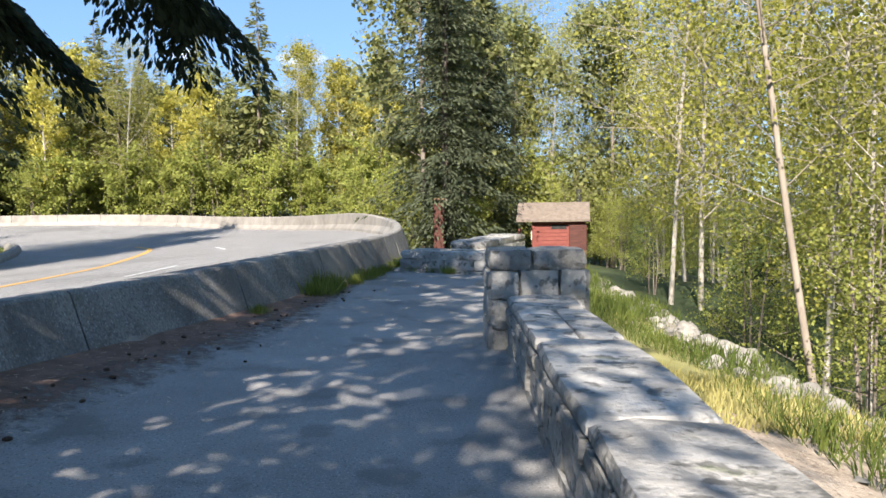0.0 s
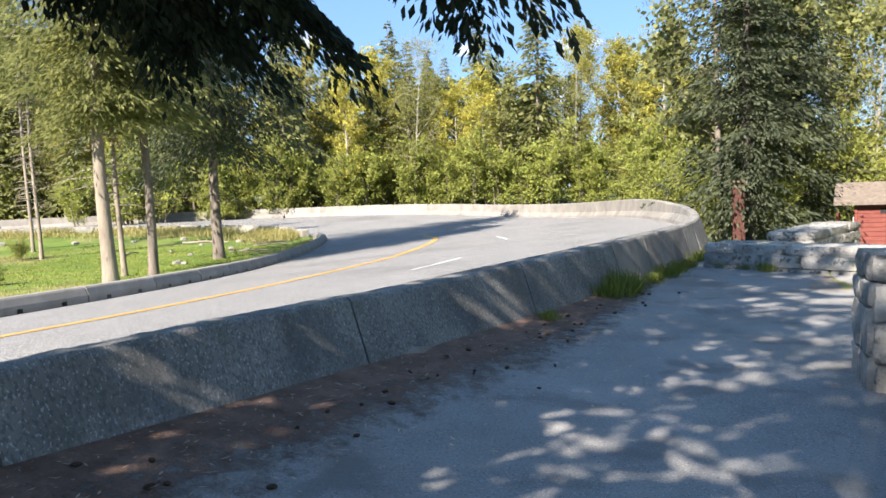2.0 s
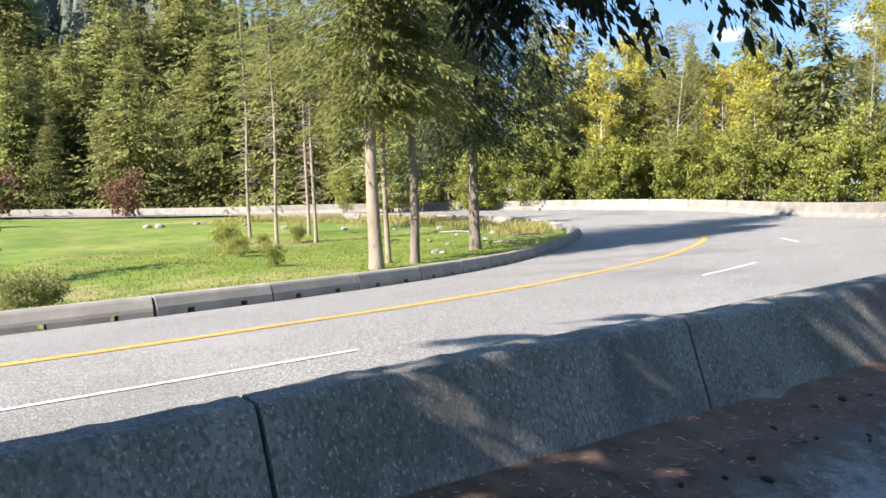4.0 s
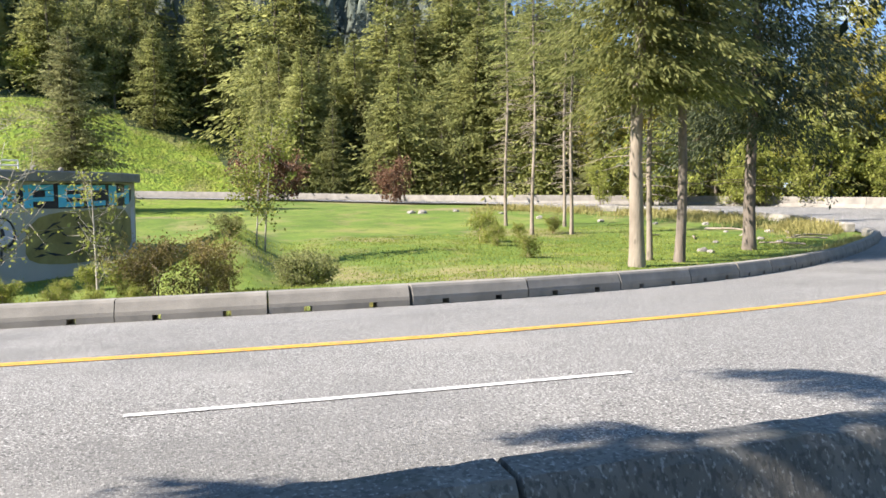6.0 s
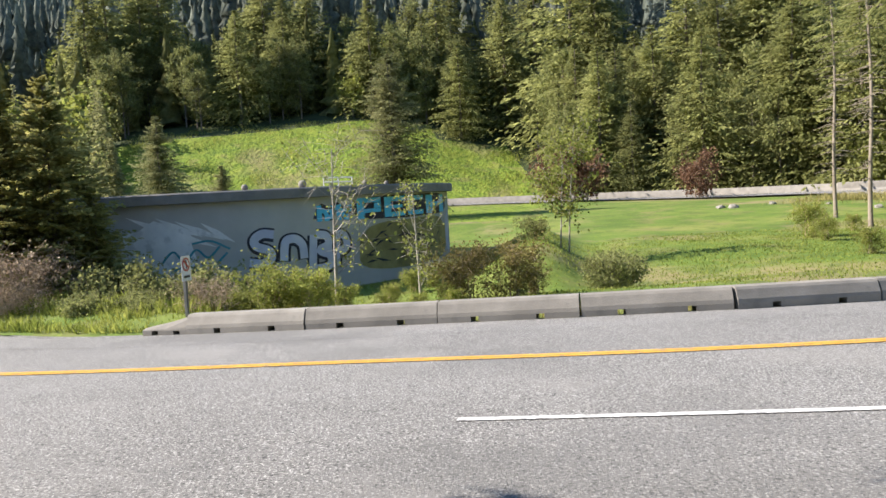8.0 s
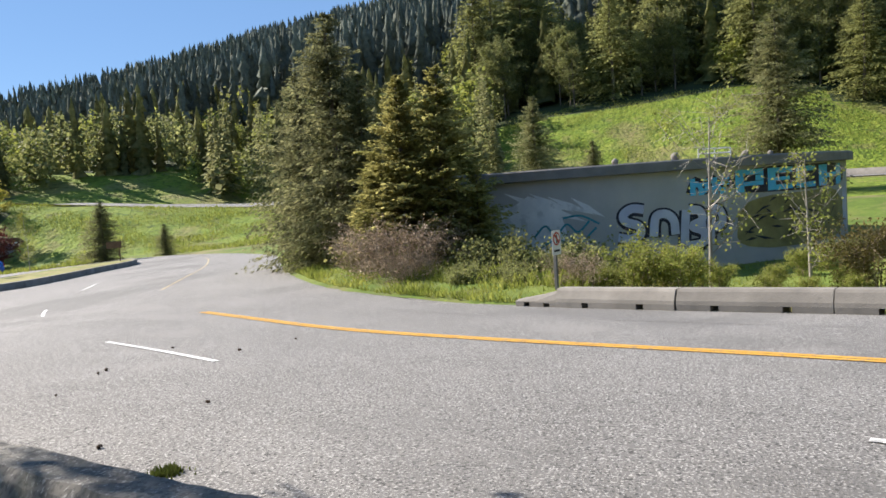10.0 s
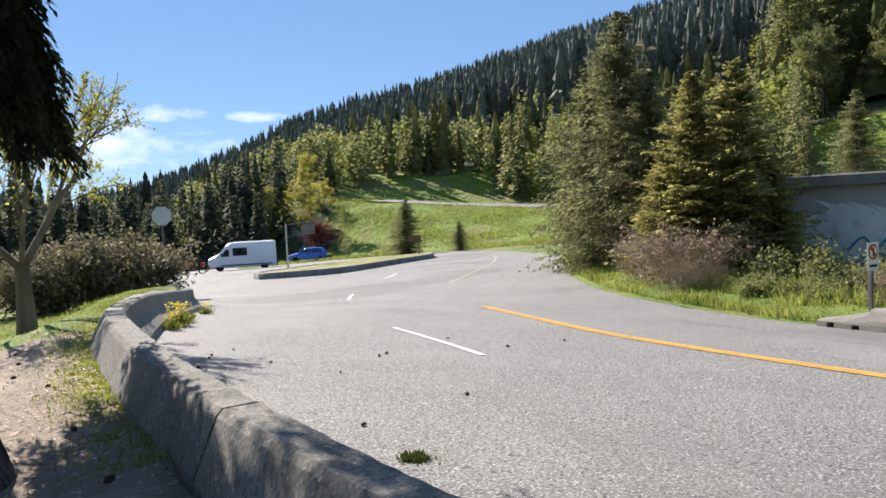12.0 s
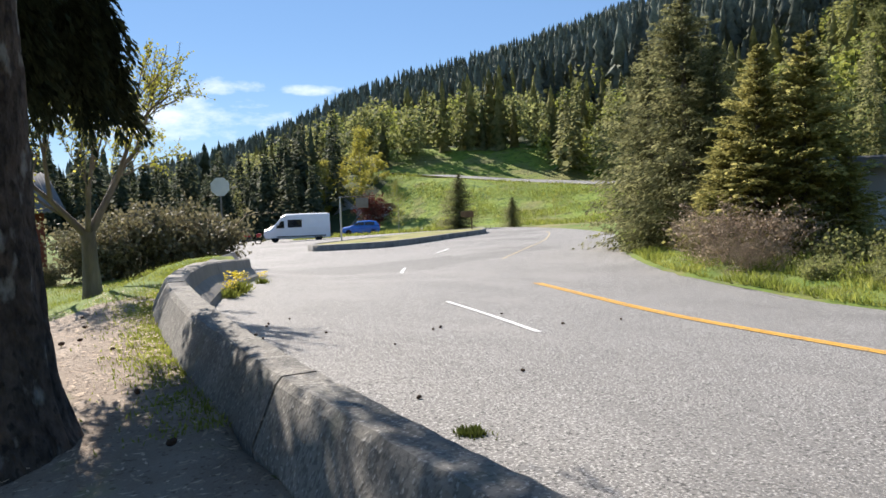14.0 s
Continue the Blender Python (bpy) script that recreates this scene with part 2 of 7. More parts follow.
    van_white=ramp_mat("white_car_paint", ((0.72, 0.74, 0.76), (0.80, 0.81, 0.82)), 1.5, 0.3, 4, 0, 40, spec=0.5),
    car_blue=ramp_mat("blue_car_paint", ((0.015, 0.10, 0.42), (0.03, 0.16, 0.55)), 1.5, 0.25, 4, 0, 40, spec=0.6),
    red_paint=ramp_mat("red_paint", ((0.35, 0.02, 0.02), (0.45, 0.04, 0.03)), 2, 0.3, 3, 0, 40, spec=0.5),
    glass=ramp_mat("dark_glass", ((0.012, 0.015, 0.02), (0.03, 0.035, 0.045)), 1, 0.05, 2, 0, 40, spec=0.8),
    graf_blue=ramp_mat("blue_spray_paint", ((0.08, 0.44, 0.74), (0.12, 0.56, 0.86)), 1.2, 0.6, 5, 0.1, 30),
    # white for the tank wall's sunlit patch, sunlight put into the colour
    sunlit_white=ramp_mat("sunlit_white_paint", ((0.60, 0.62, 0.64), (0.80, 0.80, 0.80)), 1.6, 0.7, 6, 0.2, 30, spots=(((0.42, 0.44, 0.46), 3.0, 0.56, 0.6),)),
    graf_teal=ramp_mat("turquoise_spray_paint", ((0.04, 0.20, 0.26), (0.08, 0.30, 0.36)), 2, 0.6, 5, 0.1, 30),
    graf_dark=ramp_mat("dark_spray_paint", ((0.012, 0.014, 0.03), (0.04, 0.04, 0.06)), 2, 0.6, 5, 0.1, 30),
    graf_pale=ramp_mat("pale_spray_paint", ((0.42, 0.44, 0.58), (0.62, 0.64, 0.74)), 0.9, 0.6, 5, 0.1, 30),
    graf_olive=ramp_mat("olive_spray_paint", ((0.16, 0.14, 0.055), (0.36, 0.32, 0.14)), 1.4, 0.6, 5, 0.1, 30),
    sign_white=ramp_mat("sign_white", ((0.7, 0.7, 0.7), (0.78, 0.78, 0.78)), 3, 0.4, 3, 0, 30),
    sign_brown=ramp_mat("sign_brown", ((0.10, 0.06, 0.035), (0.16, 0.10, 0.06)), 3, 0.7, 5, 0.2, 30),
    sign_grey=ramp_mat("sign_back_grey", ((0.55, 0.56, 0.56), (0.64, 0.65, 0.65)), 3, 0.5, 4, 0.1, 30, metal=0.1),
    cone=ramp_mat("pine_cone", ((0.035, 0.022, 0.015), (0.08, 0.05, 0.03)), 30, 0.9, 4, 0.5, 60),
    moss=leaf_mat("moss", (0.05, 0.07, 0.015), (0.12, 0.14, 0.03), 0.2),
)


def ground_mat():
    """Lawn, bare soil and gravel, mixed by the plan of the place."""
    m = ramp_mat("turf", ((0.06, 0.105, 0.013), (0.11, 0.165, 0.023), (0.19, 0.205, 0.048)), 0.22, 0.95, 9, 0.9, 6,
                 spots=(((0.24, 0.19, 0.10), 0.13, 0.54, 0.75), ((0.18, 0.16, 0.06), 0.5, 0.55, 0.55), ((0.05, 0.10, 0.012), 2.5, 0.57, 0.5), ((0.075, 0.11, 0.018), 0.75, 0.53, 0.65), ((0.20, 0.26, 0.03), 5.0, 0.6, 0.5)))
    return m


M["turf"] = ground_mat()


def fade_edges(m, attribute):
    """Breaks a thin layer up into scraps where its cover, a mesh attribute, runs out."""
    n, l = m.node_tree.nodes, m.node_tree.links
    at = n.new("ShaderNodeAttribute")
    at.attribute_name = attribute
    co = n.new("ShaderNodeTexCoord")
    no = n.new("ShaderNodeTexNoise")
    no.inputs["Scale"].default_value, no.inputs["Detail"].default_value, no.inputs["Roughness"].default_value = 7.0, 8.0, 0.75
    l.new(co.outputs["Object"], no.inputs["Vector"])
    add = n.new("ShaderNodeMath")
    l.new(at.outputs["Fac"], add.inputs[0])
    l.new(no.outputs["Fac"], add.inputs[1])
    mr = n.new("ShaderNodeMapRange")
    mr.inputs["From Min"].default_value, mr.inputs["From Max"].default_value = 0.84, 1.16
    l.new(add.outputs["Value"], mr.inputs["Value"])
    l.new(mr.outputs["Result"], n["Principled BSDF"].inputs["Alpha"])


fade_edges(M["litter"], "cover")
M["turf_dry"] = ramp_mat("dry_turf", ((0.16, 0.15, 0.05), (0.30, 0.28, 0.11)), 1.2, 0.95, 8, 0.9, 12, spots=(((0.11, 0.17, 0.025), 0.8, 0.55, 0.7),))
M["turf_slope"] = ramp_mat("slope_turf", ((0.085, 0.14, 0.012), (0.15, 0.215, 0.022), (0.23, 0.265, 0.04)), 0.45, 0.95, 9, 1.0, 2.2, bump_depth=0.45,
                           spots=(((0.20, 0.165, 0.08), 0.09, 0.55, 0.6), ((0.19, 0.16, 0.07), 0.35, 0.57, 0.5), ((0.045, 0.085, 0.01), 1.3, 0.54, 0.7), ((0.23, 0.28, 0.03), 3.0, 0.57, 0.6)))
M["gravel_path"] = ramp_mat("pale_gravel", ((0.24, 0.19, 0.14), (0.42, 0.35, 0.27)), 3, 0.95, 9, 0.9, 50, spots=(((0.15, 0.11, 0.08), 22.0, 0.56, 0.7), ((0.55, 0.5, 0.42), 34.0, 0.6, 0.6)))
M["dirt"] = ramp_mat("needle_strewn_dirt", ((0.19, 0.15, 0.115), (0.35, 0.295, 0.24)), 1.6, 0.95, 9, 0.9, 60,
                     spots=(((0.12, 0.08, 0.055), 30.0, 0.58, 0.7), ((0.5, 0.42, 0.32), 45.0, 0.62, 0.6), ((0.20, 0.23, 0.05), 1.3, 0.60, 0.6)))
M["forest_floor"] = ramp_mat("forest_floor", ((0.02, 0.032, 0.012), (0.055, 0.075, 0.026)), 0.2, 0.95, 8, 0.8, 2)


# ---- mesh helpers ----
def raw(name, verts, faces, mats, smooth=False, index=None):
    me = bpy.data.meshes.new(name)
    verts = np.asarray(verts, dtype=np.float32)
    if isinstance(faces, np.ndarray) and len(faces):
        k = faces.shape[1]
        me.vertices.add(len(verts))
        me.vertices.foreach_set("co", verts.ravel())
        me.loops.add(faces.size)
        me.loops.foreach_set("vertex_index", faces.astype(np.int32).ravel())
        me.polygons.add(len(faces))
        me.polygons.foreach_set("loop_start", np.arange(0, faces.size, k, dtype=np.int32))
        if index is not None:
            me.polygons.foreach_set("material_index", np.asarray(index, dtype=np.int32))
        me.update(calc_edges=True)
        me.validate()
    else:
        me.from_pydata(verts.tolist(), [], [tuple(f) for f in faces])
        me.update()
    for mt in (mats if isinstance(mats, (list, tuple)) else [mats]):
        me.materials.append(mt)
    if smooth:
        me.polygons.foreach_set("use_smooth", [True] * len(me.polygons))
    return me


def bm_mesh(name, bm, mat, smooth=False):
    me = bpy.data.meshes.new(name)
    bm.normal_update()
    bm.to_mesh(me)
    bm.free()
    for mt in (mat if isinstance(mat, (list, tuple)) else [mat]):
        me.materials.append(mt)
    if smooth:
        me.polygons.foreach_set("use_smooth", [True] * len(me.polygons))
    return me


def part(name, me, parent, label="", m=None):
    ob = new(name, me)
    ob.parent = parent
    if m is not None:
        ob.matrix_basis = m
    return tagged(ob, label)


def thing(name, label, category, m=None, group="", kind=""):
    ob = new(name, None)
    ob.empty_display_size = 0.2
    if m is not None:
        ob.matrix_basis = m
    return tagged(ob, label, category, group, kind)


def box(sx, sy, sz, bevel=0.0, at=(0, 0, 0), bm=None, turn=0.0):
    """A bevelled box whose base is centred on at."""
    own = bmesh.new()
    bmesh.ops.create_cube(own, size=1.0)
    bmesh.ops.scale(own, vec=(sx, sy, sz), verts=own.verts)
    if bevel:
        bmesh.ops.bevel(own, geom=own.edges[:] + own.verts[:], offset=bevel, segments=1, affect="EDGES")
    bmesh.ops.transform(own, matrix=Matrix.Translation((at[0], at[1], at[2] + sz / 2)) @ pose(0, 0, 0, 0, 0, turn), verts=own.verts)
    if bm is None:
        return own
    tmp = bpy.data.meshes.new("tmp")
    own.to_mesh(tmp)
    own.free()
    bm.from_mesh(tmp)
    bpy.data.meshes.remove(tmp)
    return bm


def tube(points, radii, sides=6, verts=None, faces=None):
    """Tapered tube along points; returns or extends lists of verts and quads."""
    verts, faces = ([] if verts is None else verts), ([] if faces is None else faces)
    base = len(verts)
    pts = [Vector(p) for p in points]
    for i, p in enumerate(pts):
        d = (pts[min(i + 1, len(pts) - 1)] - pts[max(i - 1, 0)]).normalized()
        a = d.orthogonal().normalized() if abs(d.z) < 0.9 else Vector((1, 0, 0)) - d * d.x
        a.normalize()
        b = d.cross(a)
        for k in range(sides):
            w = 2 * math.pi * k / sides
            verts.append(tuple(p + (a * math.cos(w) + b * math.sin(w)) * radii[i]))
    for i in range(len(pts) - 1):
        for k in range(sides):
            q = base + i * sides
            faces.append((q + k, q + (k + 1) % sides, q + sides + (k + 1) % sides, q + sides + k))
    return verts, faces


def smooth_line(points, n):
    """Catmull-Rom through points, n samples spread evenly by length."""
    p = np.array(points, float)
    q = np.vstack([2 * p[0] - p[1], p, 2 * p[-1] - p[-2]])
    out = []
    for i in range(1, len(q) - 2):
        for s in np.linspace(0, 1, 24, endpoint=False):
            a, b, c, d = q[i - 1:i + 3]
            out.append(0.5 * (2 * b + (c - a) * s + (2 * a - 5 * b + 4 * c - d) * s * s + (3 * b - a - 3 * c + d) * s ** 3))
    out = np.array(out + [p[-1]])
    ln = np.concatenate([[0], np.cumsum(np.linalg.norm(np.diff(out, axis=0), axis=1))])
    at = np.linspace(0, ln[-1], n)
    return np.stack([np.interp(at, ln, out[:, k]) for k in range(p.shape[1])], 1)


def sst(a, b, v):
    v = min(1.0, max(0.0, (v - a) / (b - a)))
    return v * v * (3 - 2 * v)


# ---- plan: heights and lines ----
def road_z(x, y):
    """Banked road: high along the parapet, falling to the inside of the bend and towards the car park."""
    z = 0.33 - 0.072 * min(-(x + 4.5), 12)
    if y < -8:
        z -= 0.042 * min(-8 - y, 32) + 0.055 * min(max(0.0, -40 - y), 40)
    if y > 8:
        z -= min(0.2, 0.015 * (y - 8))
    return z * (1 - sst(38, 66, math.hypot(x, y)) * sst(-8, 12, y))


def polar(yaw, r):
    return -3 - r * math.sin(radians(yaw)), 2 + r * math.cos(radians(yaw))


def upper_road(yaw):
    """Distance and height of the upper road, by direction."""
    k = min(1.0, max(0.0, (yaw - 50) / 90))
    return 69 + 36 * k, float(np.interp(yaw, (50, 60, 79, 100, 112, 124, 129.5, 136, 141, 150), (0.0, 0.05, 0.45, 0.8, 1.1, 1.6, 2.25, 3.4, 4.3, 5.0)))


PARAPET = [(-12.6, -13.4), (-10.3, -10.3), (-8.4, -7.5), (-7.05, -5.2), (-6.0, -2.5), (-5.35, -0.3), (-4.92, 1.5), (-4.56, 3.0), (-4.24, 4.3),
           (-3.62, 6.9), (-3.15, 8.9), (-2.5, 11.8), (-2.1, 14.0), (-1.55, 17.2), (-1.3, 21.0), (-1.6, 25.0), (-2.4, 29.0), (-4.3, 36.0),
           (-8.0, 44.0), (-13.5, 51.0), (-21.0, 56.0), (-30.0, 58.5), (-40.0, 58.0), (-52.0, 54.0), (-62.0, 46.5)]
PAR = smooth_line(PARAPET, 400)


def parapet_side(x, y):
    """Signed distance from the parapet's line, plus on the footpath's side."""
    d = np.hypot(PAR[:, 0] - x, PAR[:, 1] - y)
    i = int(np.clip(d.argmin(), 1, len(PAR) - 2))
    t = PAR[i + 1] - PAR[i - 1]
    return float(d[i]) * (1 if t[0] * (y - PAR[i, 1]) - t[1] * (x - PAR[i, 0]) < 0 else -1)


# the hill's shoulder and its crest: how far off, and how high in degrees by direction
NEAR_R, RIDGE_R = 330.0, 1000.0
NEAR_YAW, NEAR_UP = (42, 52, 60, 85, 100, 112, 121, 126, 132, 139, 146, 160, 176), (5, 11, 14.5, 14.5, 12.5, 10.8, 9.0, 7.4, 4.6, 2.6, 1.2, 0.4, 0.2)
RIDGE_YAW, RIDGE_UP = (42, 52, 60, 85, 105, 116, 121, 128.4, 133, 139, 143.2, 148, 153, 160, 176), (6, 12, 16, 17.0, 15.0, 13.2, 12.2, 10.3, 9.1, 7.8, 6.4, 4.4, 2.7, 1.2, 0.8)


def hill(x, y):
    """Bank and wooded hill behind the upper road."""
    r, yaw = math.hypot(x + 3, y - 2), math.degrees(math.atan2(-(x + 3), y - 2))
    if yaw < -90:
        yaw += 360
    rr, zr = upper_road(yaw)
    on = sst(40, 56, yaw) * (1 - sst(165, 185, yaw))
    if on <= 0 or r < 30:
        return 0.0, 0.0, 0.0, r, yaw
    lo = 34 - 22 * sst(130, 146, yaw)
    k, rise = sst(rr - lo, rr - 5, r) * on * (1 - sst(139, 151, yaw)), 0.0
    if r > rr + 5:
        bank = 7.0 * sst(73, 88, yaw) * (1 - 0.6 * sst(100, 114, yaw) + 0.3 * sst(122, 130, yaw))
        rise = bank * sst(rr + 4, rr + 34, r)
        low = NEAR_R * math.tan(radians(float(np.interp(yaw, NEAR_YAW, NEAR_UP)))) - zr - bank
        crest = RIDGE_R * math.tan(radians(float(np.interp(yaw, RIDGE_YAW, RIDGE_UP)))) - zr - bank - low
        rise += low * min(1.0, max(0.0, (r - rr - 16) / (NEAR_R - rr - 16))) + crest * min(1.0, max(0.0, (r - NEAR_R) / (RIDGE_R - NEAR_R))) - 0.35 * max(0.0, r - RIDGE_R)
        rise = max(rise, -6.0)
    return k, zr, rise * on, r, yaw


def road_top(x, y):
    k, zr, rise, r, yaw = hill(x, y)
    return road_z(x, y) * (1 - k) + zr * k + rise


FOOT_Y, FOOT_Z = (-16, -9, -4, -1.4, 0.0, 2.0, 4.1, 6.6, 9.5, 12.0, 15.0), (0.1, 0.40, 0.42, 0.42, 0.40, 0.31, 0.22, 0.14, 0.06, 0.03, 0.0)


def foot_z(y):
    """Height of the ground against the parapet on the footpath's side."""
    return float(np.interp(y, FOOT_Y, FOOT_Z))


def bank_up(s, y):
    """How much soil has built up towards the parapet, s metres from its line."""
    return foot_z(y) * (1 - sst(0.25, 1.7 + 1.9 * sst(3.0, -1.0, y), s)) if 0 < s < 5 and y < 15 else 0.0


def ditch(x, y):
    """Lower ground round the tank's foot, and a grassy berm beyond it."""
    if x > -17 or not -8 < y < 18:
        return 0.0
    drop = -0.5 * sst(-17.5, -21.5, x) * (1 - sst(10, 17, y)) * sst(-6, -1, y) * (1 - sst(-44, -52, x))
    off = (y - (8.2 + (-22 - x) * 0.28)) * 0.963
    return drop + 1.0 * sst(-20.0, -23.5, x) * (1 - sst(-34, -42, x)) * math.exp(-(off / (1.15 if off > 0 else 1.7)) ** 2)


def ground_z(x, y):
    s = parapet_side(x, y) if -20 < x < 30 and -30 < y < 60 else -5.0
    south = -0.03 * max(0.0, -4 - y) - 0.02 * max(0.0, -14 - y)
    east = south - 0.02 - 0.10 * sst(1.3, 3.3, x) * 3 - 0.62 * max(0.0, x - 3.3) * (1 - 0.75 * sst(13, 22, y)) - 0.045 * max(0.0, y - 17)
    west = road_top(x, y) - 0.06 + ditch(x, y)
    if -14 < x < 2 and y < 15:
        east += bank_up(s, y) + (0.03 * max(0.0, -4 - y) + 0.02 * max(0.0, -14 - y)) * (1 if foot_z(y) > 0 and s < 1 else 0)
    if x > 40:
        east = south - 22
    k = sst(-0.12, 0.12, s)
    if y > 40:
        k = sst(0.5, 4, s)
        east = max(east, -3.0) if x < 3 else east
    if y < -12:
        edge = -12.2 - 0.43 * (-13 - y)              # the car park's east side
        k = sst(0.2, 3.0, x - edge)
        east = min(west + 0.1, east) if x < edge + 8 else west * 0.5 + 0.2
    return west * (1 - k) + max(east, -24.0) * k


# ---- ground, road, footpath ----
def axis(lo, hi, fine_lo, fine_hi, fine, grow):
    a = list(np.arange(fine_lo, fine_hi, fine))
    st, v = fine, fine_hi
    while v < hi:
        a.append(v)
        st *= grow
        v += st
    a.append(hi)
    st, v = fine, fine_lo
    low = []
    while v > lo:
        st *= grow
        v -= st
        low.append(max(v, lo))
    return np.array(low[::-1] + a)


def build_ground():
    xs = axis(-1500, 1500, -30, 6, 0.5, 1.08)
    ys = axis(-1500, 1500, -14, 20, 0.5, 1.08)
    nx, ny = len(xs), len(ys)
    verts = np.zeros((nx * ny, 3))
    for j, y in enumerate(ys):
        for i, x in enumerate(xs):
            z = ground_z(x, y)
            r = math.hypot(x, y)
            z += 0.04 * noise.noise((x * 0.5, y * 0.5, 3.1)) if r < 60 else 0.5 * noise.noise((x * 0.06, y * 0.06, 1.7)) * sst(60, 110, r)
            verts[j * nx + i] = (x, y, z)
    ii, jj = np.meshgrid(np.arange(nx - 1), np.arange(ny - 1))
    a = (jj * nx + ii).ravel()
    faces = np.stack([a, a + 1, a + nx + 1, a + nx], 1)
    mid = verts[faces].mean(1)
    idx = np.zeros(len(faces), int)
    for k, (x, y, z) in enumerate(mid):
        on, zr, rise, r, yaw = hill(x, y)
        rr = upper_road(yaw)[0]
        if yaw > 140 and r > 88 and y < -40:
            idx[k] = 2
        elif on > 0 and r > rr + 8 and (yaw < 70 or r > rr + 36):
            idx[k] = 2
        elif 1.2 < x < 3.8 and -6 < y < 6.2 + 0.5 * math.sin(x * 5) or 3.0 < x < 3.8 and y < 24:
            idx[k] = 4
        elif x > 3.2 or (y > 30 and parapet_side(x, y) > 0.5) or (x > -4 and y > 60):
            idx[k] = 2
        elif on > 0.04 and yaw > 73 and r > 30:
            idx[k] = 5
        elif x < 1.2 and y > -6.8 + 0.6 * math.sin(x * 1.7) - 0.35 * (x + 6) and y < 30 and parapet_side(x, y) > 0.0:
            idx[k] = 3
        elif x > -20 and y > 0 and y < 30 and parapet_side(x, y) > 0:
            idx[k] = 1
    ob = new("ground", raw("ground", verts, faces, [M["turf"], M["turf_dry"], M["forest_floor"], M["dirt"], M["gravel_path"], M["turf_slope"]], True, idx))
    tagged(ob, "sunlit green turf and rough ground round the bend", "ground", kind="structure")


build_ground()


def strip(name, left, right, n, cross, z_of, mat, lift=0.0, uneven=0.0):
    a, b = smooth_line(left, n), smooth_line(right, n)
    verts, faces = [], []
    for i in range(n):
        for k in range(cross + 1):
            p = a[i] + (b[i] - a[i]) * k / cross
            verts.append((p[0], p[1], z_of(p[0], p[1]) + lift + uneven * noise.noise((p[0] * 0.7, p[1] * 0.7, 0))))
    for i in range(n - 1):
        for k in range(cross):
            q = i * (cross + 1) + k
            faces.append((q, q + 1, q + cross + 2, q + cross + 1))
    return raw(name, verts, np.array(faces), mat, True)


OUTER = [(-35.5, -74), (-31, -62), (-22, -36), (-16.5, -22), (-12.7, -13.6), (-8.4, -7.5), (-6.0, -2.5), (-4.95, 1.5), (-4.3, 4.3), (-3.15, 8.9), (-2.1, 14.0),
         (-1.3, 21.0), (-2.4, 29.0), (-4.3, 36.0), (-8.0, 44.0), (-13.5, 51.0), (-21.0, 56.0), (-30.0, 58.5), (-40.0, 58.0), (-52.0, 54.0), (-62.0, 46.5)]
INNER = [(-62, -74), (-60, -62), (-50, -35), (-36, -17.8), (-24.5, -10.2), (-19.6, -6.2), (-17.0, -2.4), (-15.7, 0.2), (-14.0, 4.3), (-12.6, 8.3), (-12.5, 11.5),
         (-12.7, 14.5), (-13.9, 19.0), (-15.7, 24.0), (-17.7, 29.5), (-19.6, 34.0), (-21.4, 37.2), (-25.0, 40.5), (-31.0, 43.0), (-40.0, 42.0), (-48.0, 36.8)]
road = new("road", strip("road", OUTER, INNER, 240, 26, road_top, M["asphalt"], 0.0, 0.0))
tagged(road, "pale grey worn asphalt road curving round the bend", "road", kind="structure")
UP_IN, UP_OUT = [], []
for k in range(14):
    yw = 47.5 + k * 7.05
    rr = upper_road(yw)[0]
    UP_OUT.append(polar(yw, rr + 4.2))
    UP_IN.append(polar(yw, rr - 4.2))
UP_OUT[0], UP_IN[0] = (-60.5, 47.7), (-46.8, 37.7)


def up_road_z(x, y):
    """The upper road leans inwards where it climbs."""
    yaw = math.degrees(math.atan2(-(x + 3), y - 2)) % 360
    return road_top(x, y) + 0.45 * (1 - sst(134, 138, yaw)) * sst(105, 118, yaw) * min(1.0, max(0.0, (math.hypot(x + 3, y - 2) - upper_road(yaw)[0]) / 8.4 + 0.5))


upper = new("upper_road", strip("upper_road", UP_OUT, UP_IN, 90, 6, up_road_z, M["asphalt"], 0.10))
tagged(upper, "far grey asphalt road climbing along the hillside", "road", kind="structure")

# turf verge along the inside of the road, below the tank
VERGE_IN = smooth_line([(-40.0, -21.5), (-36, -17.8), (-24.5, -10.2), (-19.6, -6.2), (-17.0, -2.4), (-15.75, 0.1)], 70)
VERGE_OUT = smooth_line([(-41.5, -17.0), (-38, -14.2), (-27.5, -7.2), (-21.9, -4.2), (-19.3, -1.2), (-18.0, 0.8)], 70)
vv, vf = [], []
for i in range(70):
    for k in range(9):
        q_ = VERGE_IN[i] + (VERGE_OUT[i] - VERGE_IN[i]) * (k / 8 - 0.03 + 0.035 * noise.noise((i * 0.9, 0, 3)) * (k == 0))
        z_ = road_top(*VERGE_IN[i]) * (1 - k / 8) + (ground_z(*q_) + 0.04) * k / 8
        vv.append((q_[0], q_[1], z_ + (0.004 if k == 0 else 0.015 + 0.16 * math.sin(math.pi * k / 8) + 0.05 * noise.noise((q_[0] * 1.3, q_[1] * 1.3, 7)))))
        if i and k:
            vf.append(((i - 1) * 9 + k - 1, (i - 1) * 9 + k, i * 9 + k, i * 9 + k - 1))
tagged(new("verge", raw("verge", vv, np.array(vf), M["turf"], True)), "bright green turf verge along the road's inner edge", "verge", kind="structure")

